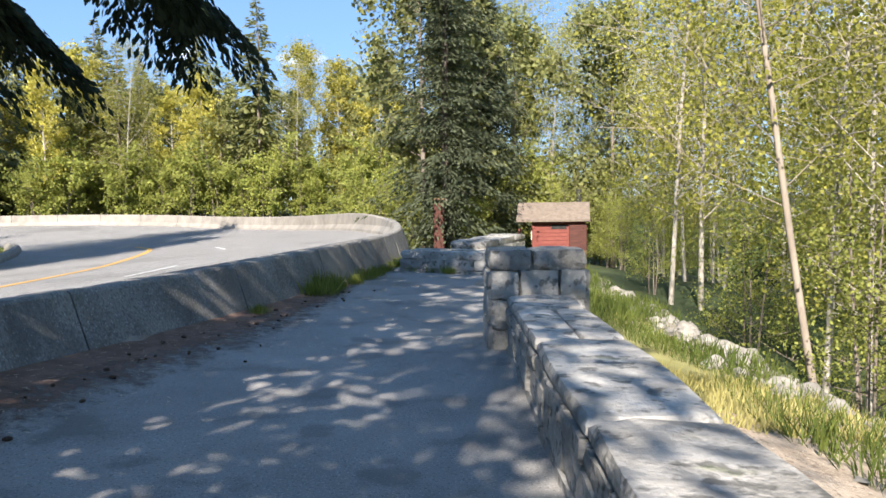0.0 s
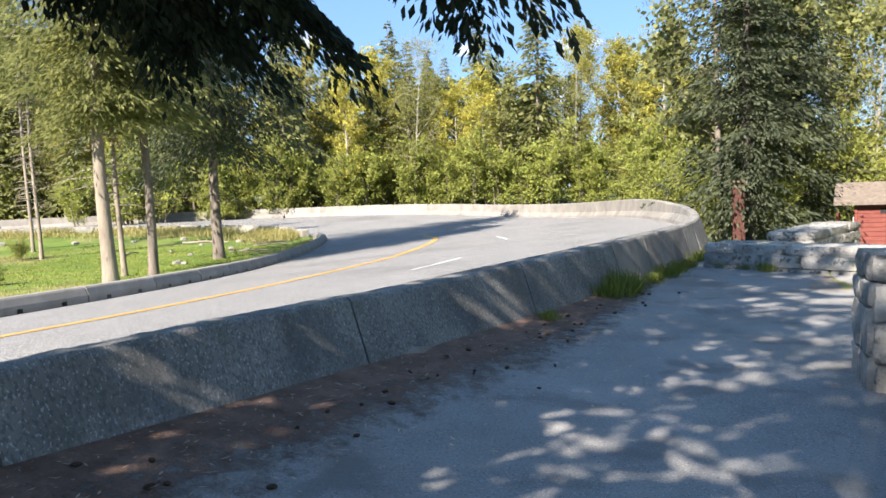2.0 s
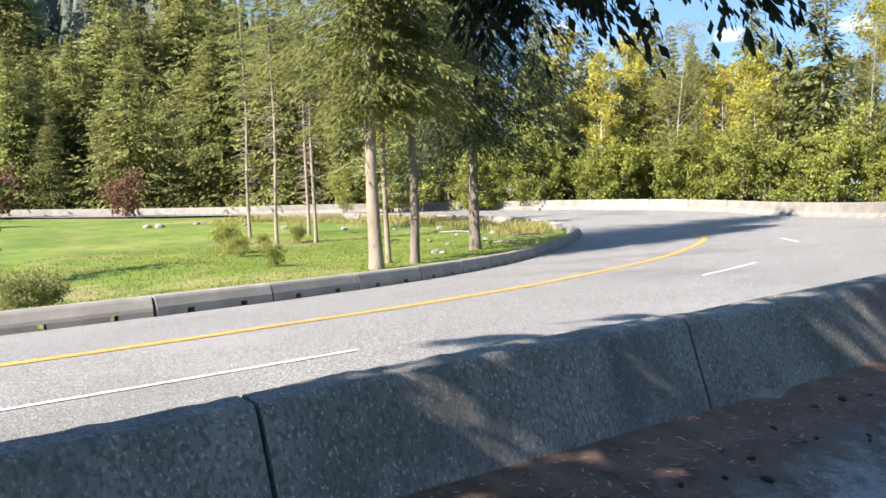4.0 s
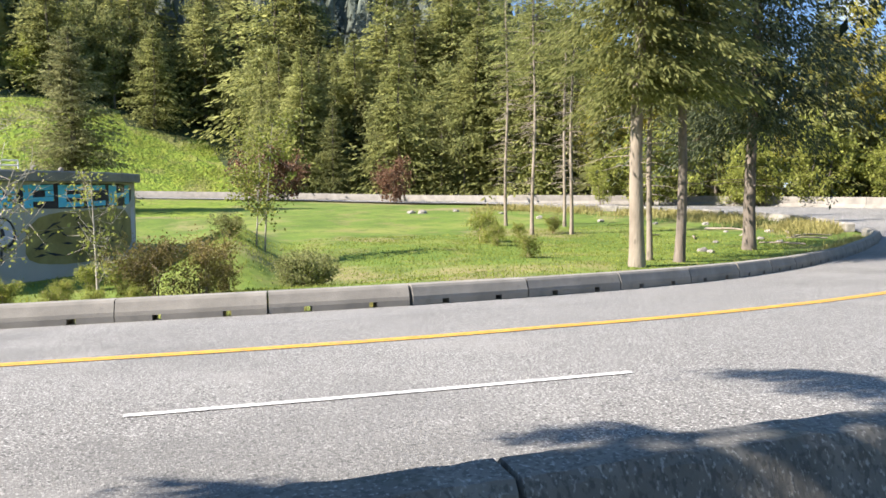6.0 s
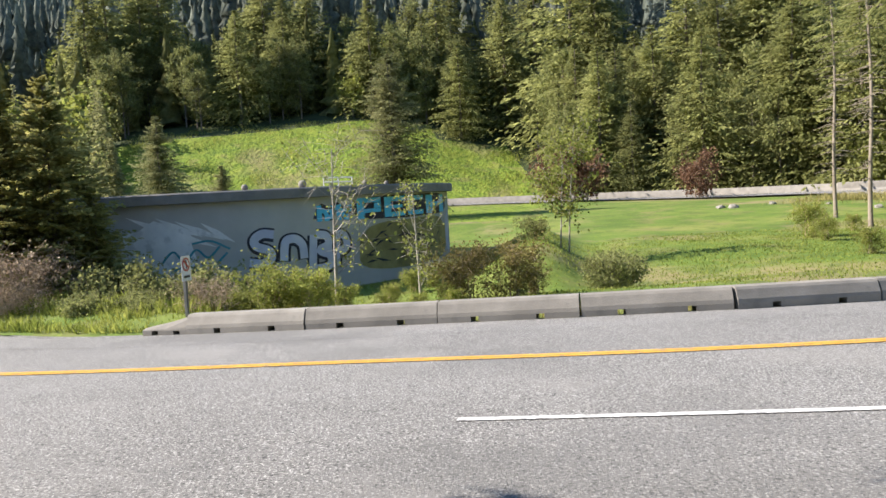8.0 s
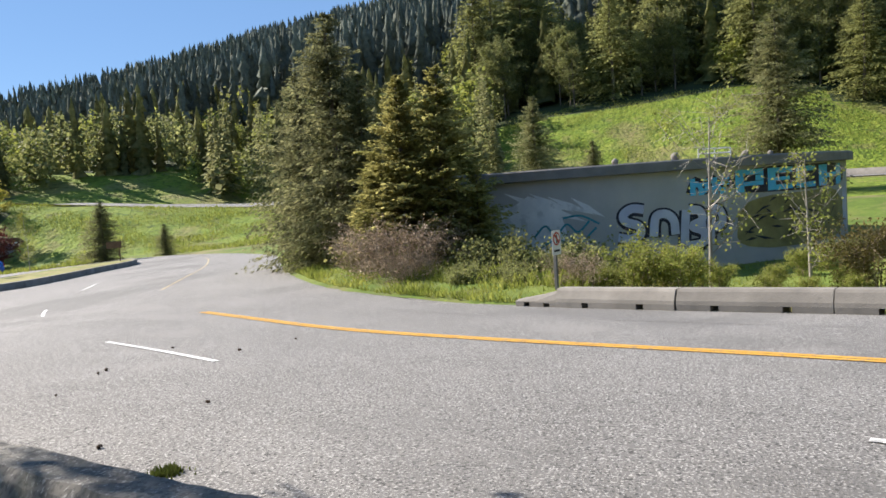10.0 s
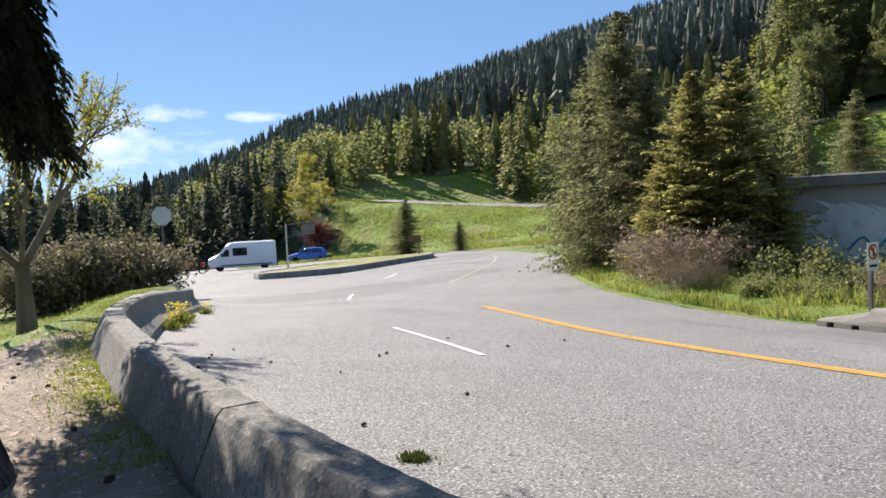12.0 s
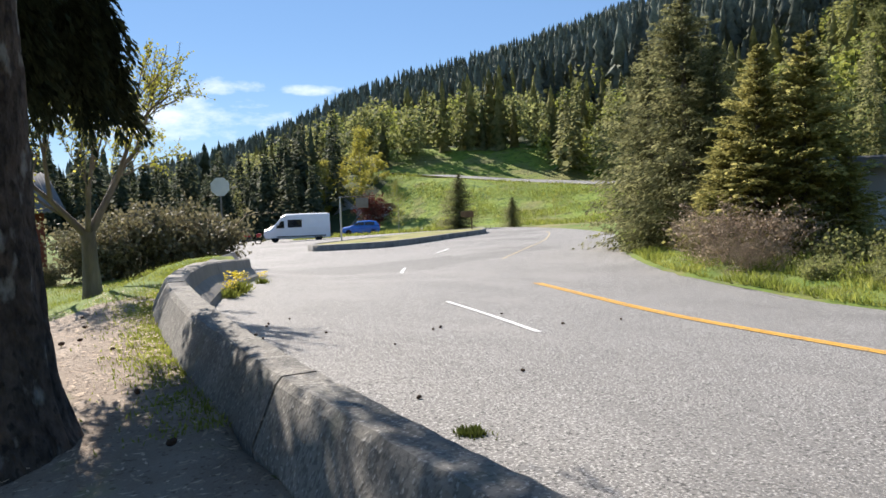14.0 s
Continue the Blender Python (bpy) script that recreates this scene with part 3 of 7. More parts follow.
# footpath between parapet and stone wall
PATH_W = [(-4.75, 0.9), (-4.55, 2.2), (-4.0, 4.6), (-3.4, 7.0), (-2.9, 9.0), (-2.2, 12.0), (-1.75, 14.6), (-1.1, 18.0), (-0.9, 24.0)]
PATH_E = [(0.85, -1.5), (0.85, 2.0), (0.85, 4.6), (0.85, 7.0), (1.6, 9.0), (1.9, 12.0), (2.0, 16.5), (2.0, 24.0)]


def path_z(x, y):
    return bank_up(parapet_side(x, y), y) - 0.03 * max(0.0, -4 - y) - 0.045 * max(0.0, y - 17)


footpath = new("footpath", strip("footpath", PATH_W, PATH_E, 80, 16, path_z, M["path"], 0.0, 0.012))
tagged(footpath, "shaded grey asphalt footpath with patches of sun", "footpath", kind="structure")
LIT_E = [(-3.2, 0.9), (-3.1, 2.2), (-2.75, 4.6), (-2.15, 7.0), (-1.7, 9.0), (-1.5, 12.0), (-1.45, 14.6), (-0.9, 18.0), (-0.7, 22.0)]
litter = new("needle_litter", strip("needle_litter", PATH_W, LIT_E, 160, 10, lambda x, y: path_z(x, y) + 0.0, M["litter"], 0.004, 0.0))
cover = litter.data.attributes.new("cover", "FLOAT", "POINT")
for v in litter.data.vertices:
    k = v.index % 11
    cover.data[v.index].value = 0.90 - 0.58 * k / 10
    v.co.z = path_z(v.co.x, v.co.y) + 0.012 * noise.noise((v.co.x * 0.7, v.co.y * 0.7, 0)) + 0.006 + 0.03 * max(0.0, 1 - k / 3)
tagged(litter, "brown band of fallen needles along the parapet", "needle litter", kind="structure")


def paint(name, line, width, mat, label, n=60, lift=0.008):
    c = smooth_line(line, n)
    t = np.gradient(c, axis=0)
    t /= np.linalg.norm(t, axis=1)[:, None]
    nrm = np.stack([-t[:, 1], t[:, 0]], 1)
    verts, faces = [], []
    for i in range(n):
        for s in (-0.5, 0.5):
            p = c[i] + nrm[i] * width * s
            verts.append((p[0], p[1], road_top(p[0], p[1]) + lift))
    for i in range(n - 1):
        faces.append((2 * i, 2 * i + 1, 2 * i + 3, 2 * i + 2))
    ob = new(name, raw(name, verts, np.array(faces), mat))
    return tagged(ob, label, "road marking", kind="structure")


YELLOW = [(-15.6, -6.9), (-14.2, -4.8), (-12.6, -2.3), (-11.5, 0.2), (-10.5, 3.0), (-9.6, 5.4), (-8.9, 8.0), (-8.6, 11.0), (-8.75, 14.5), (-9.6, 20.5), (-11.2, 27.5), (-13.2, 33.5), (-15.6, 38.0)]
ye = smooth_line(YELLOW, 60)
yt = np.gradient(ye, axis=0)
yt /= np.linalg.norm(yt, axis=1)[:, None]
for o in (-0.058, 0.058):
    paint("centre_line", ye + np.stack([-yt[:, 1], yt[:, 0]], 1) * o, 0.098, M["yellow"], "worn double yellow centre line on the road", 140)
FAR_YELLOW = [(-21.5, -12.9), (-25.5, -15.3), (-31.5, -18.9), (-38, -23.5), (-41, -26)]
paint("far_centre_line", FAR_YELLOW, 0.07, M["yellow_worn"], "thin faded yellow line beyond the gap in the marking", 40)
for a, b, c in (((-7.5, 3.45), (-6.9, 5.1), (-6.42, 6.8)), ((-11.25, -5.2), (-10.6, -3.75), (-9.75, -2.3)), ((-18.3, -14.0), (-17.6, -13.4), (-16.9, -12.6)), ((-26.5, -20.3), (-25.3, -19.3), (-24.0, -18.5)),
                ((-6.2, 14.5), (-6.15, 16.2), (-6.3, 17.6)), ((-7.6, 26.0), (-8.2, 27.6), (-8.9, 29.0))):
    b = ((a[0] + c[0]) / 2 + (b[0] - (a[0] + c[0]) / 2) * 0.3, (a[1] + c[1]) / 2 + (b[1] - (a[1] + c[1]) / 2) * 0.3)
    paint("lane_dash", [a, b, c], 0.08, M["white"], "white lane dash on the asphalt", 12)

# worn seam along the inner lane
seam = (ye + np.stack([-yt[:, 1], yt[:, 0]], 1) * 2.2)[4:40]
seam = seam + np.array([[0.06 * noise.noise((i * 0.6, 0, 1)), 0.06 * noise.noise((i * 0.6, 0, 9))] for i in range(len(seam))])
paint("tar_seam", seam, 0.02, M["tar"], "thin worn crack along the inner lane", 220, 0.005)

# ---- concrete parapet ----
CAP = smooth_line(PARAPET, 1600)


def top_of(i):
    x, y = CAP[i]
    if y > 18:
        k = sst(18, 40, y)
        return 0.69 * (1 - k) + (road_top(x, y) + 0.82) * k if y < 40 else road_top(x, y) + 0.82
    return min(road_z(x, y) + 0.50, 0.69 + 0.04 * math.exp(-((y - 5.4) / 1.6) ** 2))


PAR_T = np.gradient(PAR, axis=0)
PAR_T /= np.linalg.norm(PAR_T, axis=1)[:, None]
CAP_T = np.gradient(CAP, axis=0)
CAP_T /= np.linalg.norm(CAP_T, axis=1)[:, None]


def parapet_piece(i0, i1, gap, pale):
    verts, faces = [], []
    idx = list(range(i0, i1 + 1))
    for n_, i in enumerate(idx):
        c, t = Vector((*CAP[i], 0)), Vector((*CAP_T[i], 0))
        if n_ == 0:
            c += t * gap
        if n_ == len(idx) - 1:
            c -= t * gap
        side = Vector((t.y, -t.x, 0))                       # towards the footpath
        zt = top_of(i) + 0.010 * noise.noise((c.x * 1.1, c.y * 1.1, 2.0)) + 0.011 * noise.noise((c.x * 9, c.y * 9, 5.0))
        e1, e2 = 0.014 * noise.noise((c.x * 8, c.y * 8, 1.0)), 0.014 * noise.noise((c.x * 8, c.y * 8, 3.0))
        zr = road_top(c.x, c.y) - 0.08
        zf = foot_z(c.y) - 0.02 if c.y < 19 else zt - 0.6
        zp = min(-0.12 if -9 < c.y < 19 else zr, zt - 0.7) if c.y < 30 else zr - 1.5
        w = 0.012 * noise.noise((c.x * 2.0, c.y * 2.0, 9.0)) - 0.07 * sst(2.5, -0.5, c.y)
        prof = ((-0.36, zr), (-0.33, zr + 0.16), (-0.15, zr + 0.36), (-0.115, zt - 0.03 + e2), (-0.085 + e1, zt), (0.085 + e2, zt), (0.118, zt - 0.035 + e1), (0.31 + w, zf), (0.33 + w, min(zp, zf - 0.3)))
        for o, z in prof:
            verts.append(tuple(c + side * o + Vector((0, 0, z))))
    k = 9
    for n_ in range(len(idx) - 1):
        for q in range(k - 1):
            a = n_ * k + q
            faces.append((a, a + 1, a + k + 1, a + k))
    faces.append(tuple(range(k)))
    faces.append(tuple(range((len(idx) - 1) * k, len(idx) * k))[::-1])
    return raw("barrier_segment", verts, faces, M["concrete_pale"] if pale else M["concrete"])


parapet = thing("concrete_parapet", "long weathered concrete road barrier following the bend", "barrier", kind="structure")
cuts = [0]
JOINTS = [-9.2, -4.7, -0.25, 4.14, 7.0, 10.0, 12.9, 14.6, 17.6, 20.6, 24.0, 28.0]
for yj in JOINTS:
    cuts.append(int(np.abs(CAP[:800, 1] - yj).argmin()))
last = cuts[-1]
while last < len(CAP) - 48:
    last = min(last + 48, len(CAP) - 1)
    cuts.append(last)
if cuts[-1] != len(CAP) - 1:
    cuts[-1] = len(CAP) - 1
for a, b in zip(cuts[:-1], cuts[1:]):
    # some stretches take paler concrete, the sun on them put into the colour
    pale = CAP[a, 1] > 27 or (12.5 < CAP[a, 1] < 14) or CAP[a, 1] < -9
    part("barrier_segment", parapet_piece(a, b, 0.012, pale), parapet, "pale concrete with sunlight in its colour" if pale else "")

# ---- low kerb barrier on the inside ----
KERB = [(-15.6, 0.35), (-14.75, 2.3), (-14.0, 4.35), (-13.25, 6.3), (-12.65, 8.3), (-12.5, 10.8), (-12.6, 13.4), (-13.05, 16.1), (-13.95, 19.1), (-15.75, 24.1), (-17.75, 29.5), (-19.5, 33.6), (-21.2, 37.0), (-23.0, 38.7)]
kerb_line = smooth_line(KERB, 600)
kl = np.concatenate([[0], np.cumsum(np.linalg.norm(np.diff(kerb_line, axis=0), axis=1))])


def kerb_piece(length, taper=False):
    """Low precast barrier with two scupper notches along its foot."""
    bm = bmesh.new()
    prof = ((-0.20, 0.10), (-0.19, 0.16), (-0.13, 0.29), (-0.10, 0.325), (0.10, 0.325), (0.13, 0.29), (0.19, 0.16), (0.20, 0.10))
    for x0, x1, lo in ((0.008, length - 0.008, 0.10),):
        rows = []
        cutsx = [x0, length * 0.5, x1]
        for x in cutsx:
            h = 1.0 if not taper else max(0.12, x / length)
            rows.append([bm.verts.new((x, y, z if not taper else 0.1 + (z - 0.1) * h)) for y, z in prof])
        for r0, r1 in zip(rows[:-1], rows[1:]):
            for q in range(8):
                bm.faces.new((r0[q], r0[(q + 1) % 8], r1[(q + 1) % 8], r1[q]))
        bm.faces.new(rows[0])
        bm.faces.new(rows[-1][::-1])
    n0, n1 = length * 0.27, length * 0.73
    for x0, x1 in ((0.008, n0 - 0.06), (n0 + 0.06, n1 - 0.06), (n1 + 0.06, length - 0.008)):
        box(x1 - x0, 0.40, 0.26, 0.0, ((x0 + x1) / 2, 0, -0.155), bm)
    bmesh.ops.recalc_face_normals(bm, faces=bm.faces)
    return bm_mesh("kerb_segment", bm, M["concrete_pale"])


kerb = thing("kerb_barrier", "low precast concrete kerb barrier beside the road", "barrier", kind="structure")
kseg, kend = kerb_piece(2.12), kerb_piece(0.9, True)


def on_line(line, ln, s):
    return np.array([np.interp(s, ln, line[:, 0]), np.interp(s, ln, line[:, 1])])


def lay(me, s0, s1, parent, line, ln, name):
    a, b = on_line(line, ln, s0), on_line(line, ln, s1)
    za, zb = road_top(*a), road_top(*b)
    d = Vector((b[0] - a[0], b[1] - a[1], zb - za))
    ob = part(name, me, parent)
    ob.matrix_basis = Matrix.Translation((a[0], a[1], za)) @ d.to_track_quat("X", "Z").to_matrix().to_4x4() @ pose(0, 0, 0, random.uniform(-1.2, 1.2), 0, random.uniform(-0.4, 0.4))
    return ob


lay(kend, -0.05, 0.85, kerb, kerb_line, kl, "end_piece").matrix_basis = Matrix.Translation((-15.95, -0.42, road_top(-15.95, -0.42))) @ pose(0, 0, 0, 0, 0, 66)
s = 0.0
while s + 2.12 < kl[-1]:
    lay(kseg, s, s + 2.12, kerb, kerb_line, kl, "kerb_segment")
    s += 2.12

# stone edging on the far side of the lawn
BACK = smooth_line([(-23.6, 39.2), (-26.5, 41.3), (-31.0, 42.7), (-40.0, 41.7), (-48.0, 36.4)], 80)
bk = np.concatenate([[0], np.cumsum(np.linalg.norm(np.diff(BACK, axis=0), axis=1))])
edging = thing("stone_edging", "broken row of pale stone blocks along the far road", "wall", kind="structure")
s, k = 0.0, 0
while s + 1.6 < bk[-1]:
    ln_ = random.uniform(1.1, 1.9)
    bm = box(ln_ - 0.06, 0.42, 0.46, 0.05, (ln_ / 2, 0, -0.1))
    for v in bm.verts:
        v.co += Vector((random.uniform(-1, 1), random.uniform(-1, 1), random.uniform(-1, 1))) * 0.04
    lay(bm_mesh("block", bm, M["rock"]), s, s + ln_, edging, BACK, bk, "block")
    s += ln_ + random.choice((0.0, 0.0, 0.2, 0.5))

# upper road's outer kerb wall
upo = smooth_line(UP_OUT, 120)
wallv, wallf = [], []
for i, (x, y) in enumerate(upo):
    z = road_top(x, y)
    d = Vector((x + 3, y - 2, 0)).normalized()
    up_ = 0.75 - 0.4 * sst(45, 75, i)
    for o, h in ((-0.1, -0.5), (-0.1, up_), (0.1, up_), (0.1, -0.5)):
        wallv.append((x + d.x * o, y + d.y * o, z + h))
    if i:
        for q in range(3):
            wallf.append((4 * i - 4 + q, 4 * i - 3 + q, 4 * i + 1 + q, 4 * i + q))
tagged(new("upper_road_barrier", raw("upper_road_barrier", wallv, np.array(wallf), M["concrete_pale"])), "distant pale concrete barrier beside the upper road", "barrier", kind="structure")


# ---- rubble stone walls ----
def stone_mesh(sx, sy, sz, seed, rough=0.03):
    """A roughly dressed stone: a cut cube with worn corners and uneven faces."""
    bm = bmesh.new()
    bmesh.ops.create_cube(bm, size=1.0)
    bmesh.ops.subdivide_edges(bm, edges=bm.edges[:], cuts=2, use_grid_fill=True)
    o = Vector((seed * 91.7, seed * 37.3, seed * 13.1))
    for v in bm.verts:
        c = v.co.copy()
        edge = sum(1 for a in c if abs(a) > 0.49)
        v.co *= (1.0, 1.0, 0.965, 0.90)[edge]
        v.co = Vector((v.co.x * sx, v.co.y * sy, v.co.z * sz))
        n3 = noise.noise_vector(v.co * 5.5 + o) * 0.6 + noise.noise_vector(v.co * 13 + o) * 0.4
        v.co += n3 * rough * 1.9
    return bm_mesh("stone", bm, M["stone"])


def stone_wall(name, label, a, b, thick, z0, height, cap, seed, cols=0.5, course=0.2, caps=0.9, split_rate=0.55, jut=0.05):
    """A rubble wall from a to b: mortar core, face stones in courses, flat cap stones."""
    rnd = random.Random(seed)
    a, b = Vector((*a, z0)), Vector((*b, z0))
    ln = (b - a).length
    rot = (b - a).to_track_quat("X", "Z").to_matrix().to_4x4()
    w = thing(name, label, "stone wall", Matrix.Translation(a) @ rot, kind="structure")
    part("mortar_core", bm_mesh("mortar_core", box(ln - 0.06, thick - 0.1, height - cap * 0.6, 0, (ln / 2, 0, 0)), M["mortar"]), w)
    for side in (-1, 1):
        z = 0.0
        while z < height - cap - 0.02:
            h = min(course * rnd.uniform(0.75, 1.25), height - cap - z)
            if height - cap - z - h < 0.07:
                h = height - cap - z
            x = 0.0
            while x < ln - 0.02:
                l = min(cols * rnd.uniform(0.6, 1.5), ln - x)
                if ln - x - l < 0.15:
                    l = ln - x
                part("stone", stone_mesh(l - 0.006, 0.13, h - 0.004, rnd.random(), 0.016), w,
                     m=Matrix.Translation((x + l / 2, side * (thick / 2 - 0.035 + rnd.uniform(-0.012, 0.014)), z + h / 2)))
                x += l
            z += h
    for end in (0, 1):
        z = 0.0
        while z < height - cap - 0.02:
            h = min(course * 1.2, height - cap - z)
            for q in (-0.25, 0.25):
                part("stone", stone_mesh(0.12, thick * 0.50, h - 0.004, rnd.random(), 0.014), w,
                     m=Matrix.Translation((0.02 if end == 0 else ln - 0.02, q * thick, z + h / 2)))
            z += h
    x = -0.02
    while x < ln - 0.05:
        l = min(caps * rnd.uniform(0.65, 1.4), ln + 0.02 - x)
        if ln - x - l < 0.25:
            l = ln + 0.02 - x
        split = rnd.random() < split_rate
        rowsy = ((-0.5, rnd.uniform(-0.12, 0.14)), (0, 0.5)) if split else ((-0.5, 0.5),)
        if split:
            rowsy = (rowsy[0], (rowsy[0][1], 0.5))
        for y0, y1 in rowsy:
            part("cap_stone", stone_mesh(l - 0.006, (y1 - y0) * (thick + jut) - 0.006, cap, rnd.random(), 0.012), w,
                 m=Matrix.Translation((x + l / 2, (y0 + y1) / 2 * (thick + jut), height - cap / 2 + rnd.uniform(-0.008, 0.01))) @ pose(0, 0, 0, rnd.uniform(-0.8, 0.8), rnd.uniform(-0.8, 0.8), 0))
        x += l
    return w


stone_wall("parapet_wall", "low grey rubble stone wall with flat cap stones", (0.86, -4.5), (0.94, 7.35), 0.58, -0.15, 0.70, 0.11, 11, 0.45, 0.22, 1.5, 0.12)
stone_wall("stone_pillar", "square rubble stone pillar closing the wall's end", (0.47, 7.75), (1.42, 7.75), 0.72, -0.1, 1.09, 0.20, 12, 0.42, 0.30, 0.42, 0.35, 0.01)
stone_wall("low_end_wall", "low dry stone wall of long flat slabs", (-0.72, 16.2), (1.9, 14.7), 0.75, -0.1, 0.55, 0.17, 13, 0.8, 0.19, 1.1)
stone_wall("low_back_wall", "low stone wall end beside the firs", (0.55, 16.4), (1.75, 19.5), 0.8, -0.25, 0.85, 0.17, 14, 0.8, 0.2, 1.1)


# ---- trees ----
def kites(base, d, side, ln, wd, fold=0.15):
    """Leaf- or spray-shaped quads: base points, directions, side vectors, lengths, widths."""
    n = len(base)
    up = np.cross(side, d)
    v = np.zeros((n, 4, 3))
    v[:, 0] = base
    v[:, 1] = base + d * (ln * 0.5)[:, None] + side * wd[:, None] - up * (wd * fold)[:, None]
    v[:, 2] = base + d * ln[:, None]
    v[:, 3] = base + d * (ln * 0.5)[:, None] - side * wd[:, None] - up * (wd * fold)[:, None]
    return v.reshape(-1, 3), np.arange(4 * n).reshape(-1, 4)


def unit(v):
    return v / np.maximum(np.linalg.norm(v, axis=1), 1e-9)[:, None]


def conifer_meshes(seed, h, radius, base, whorls, per, sprays, mat, bark, trunk_r, droop=0.35, shape=0.85, spray=0.3, bare=0, lean=0.0, ragged=0.25, thin=0.16, hang=0.5, flare=1.25, trimmed=0.0, ridged=0.0):
    """Trunk (with dead limbs) and crown of a conifer; the crown is drooping branches with side twigs set with narrow sprays of needles."""
    rs = np.random.RandomState(seed)
    zz = [-0.3, 0.0, 0.35, 0.9] + list(np.linspace(1.6, h * 0.97, 12)) if not ridged else list(np.arange(-0.3, 4.0, 0.07)) + list(np.linspace(4.2, h * 0.97, 10))
    pts = [(lean * z * z / h + 0.05 * math.sin(z * 0.7 + seed), 0.05 * math.cos(z * 0.6 + seed), z) for z in zz]
    tv, tf = tube(pts, [trunk_r * (flare if z < 0 else 1 + (flare - 1) * math.exp(-z * 2.2)) * (1 - 0.93 * max(0, z) / h) + 0.01 for z in zz], 44 if ridged else 11)
    if ridged:
        for i, v in enumerate(tv):
            w = math.atan2(v[1], v[0])
            g = noise.noise((math.cos(w) * 5, math.sin(w) * 5, v[2] * 1.6)) + 0.6 * noise.noise((math.cos(w) * 11, math.sin(w) * 11, v[2] * 5.0)) + 0.5 * math.sin(w * 5 + 1) * math.exp(-max(0, v[2]) * 2)
            tv[i] = (v[0] * (1 + ridged * g), v[1] * (1 + ridged * g), v[2])
    for k in range(bare):
        z = rs.uniform(0.12 * h, base * h + 0.2 * h)
        w, l = rs.uniform(0, 6.28), rs.uniform(0.5, 1.3) * radius * 0.55
        p = Vector((lean * z * z / h, 0, z))
        q = p + Vector((math.cos(w) * l, math.sin(w) * l, -0.15 * l))
        tube([p, p.lerp(q, 0.5) + Vector((0, 0, 0.06 * l)), q], [0.022, 0.014, 0.005], 3, tv, tf)
    zs = np.linspace(base * h, h * 0.985, whorls)
    B, D, L = [], [], []
    for z in zs:
        f = (z - base * h) / (h * (1 - base))
        rad = radius * ((1 - f) ** shape) * (0.55 + 0.45 * min(1, f * 6 + 0.3)) + 0.08
        for k in range(per if f < 0.85 else max(3, per - 2)):
            w = rs.uniform(0, 2 * math.pi)
            B.append((lean * z * z / h, 0, z + rs.uniform(-0.4, 0.4) * (zs[1] - zs[0])))
            D.append((math.cos(w), math.sin(w), rs.uniform(-0.1, 0.15) + 0.45 * f))
            L.append(rad * rs.uniform(1 - ragged * 1.6, 1 + ragged) * (1 - trimmed * max(0.0, -math.cos(w))))
    V, F = boughs(rs, np.array(B), unit(np.array(D)), np.array(L), sprays, spray, droop, thin, hang)
    return raw("trunk", tv, np.array(tf), bark, True), raw("crown", V, F, mat)


def boughs(rs, B, D, L, m, spray, droop, thin, hang):
    """Sprays of needles along drooping branches that start at B, run along D and are L long; spray is their length in metres."""
    n = len(B)
    s = np.tile(np.linspace(0.08, 1.0, m), n) * rs.uniform(0.8, 1.08, n * m)
    bb, dd, ll = np.repeat(B, m, 0), np.repeat(D, m, 0), np.repeat(L, m)
    pos = bb + dd * (ll * s)[:, None]
    pos[:, 2] -= droop * ll * s ** 2 * 0.75
    lat = np.stack([-dd[:, 1], dd[:, 0], np.zeros(n * m)], 1)
    off = rs.normal(size=n * m) * 0.17 * ll * np.sin(np.pi * np.clip(s, 0.06, 0.97)) ** 0.7
    pos += lat * off[:, None]
    pos[:, 2] -= np.abs(off) * 0.35 + rs.uniform(0, 0.10, n * m) * ll * hang
    d = dd + lat * (np.sign(off) * rs.uniform(0.2, 1.2, n * m))[:, None]
    d[:, 2] -= droop * s + rs.uniform(0, 1.6, n * m) * hang
    d = unit(d)
    side = unit(np.cross(d, np.array([0, 0, 1.0])) + 0.6 * rs.normal(size=(n * m, 3)))
    ln = spray * rs.uniform(0.6, 1.4, n * m) * np.clip(ll / max(L.max(), 1e-6) + 0.35, 0.4, 1.0)
    return kites(pos, d, side, ln, ln * thin, 0.3)


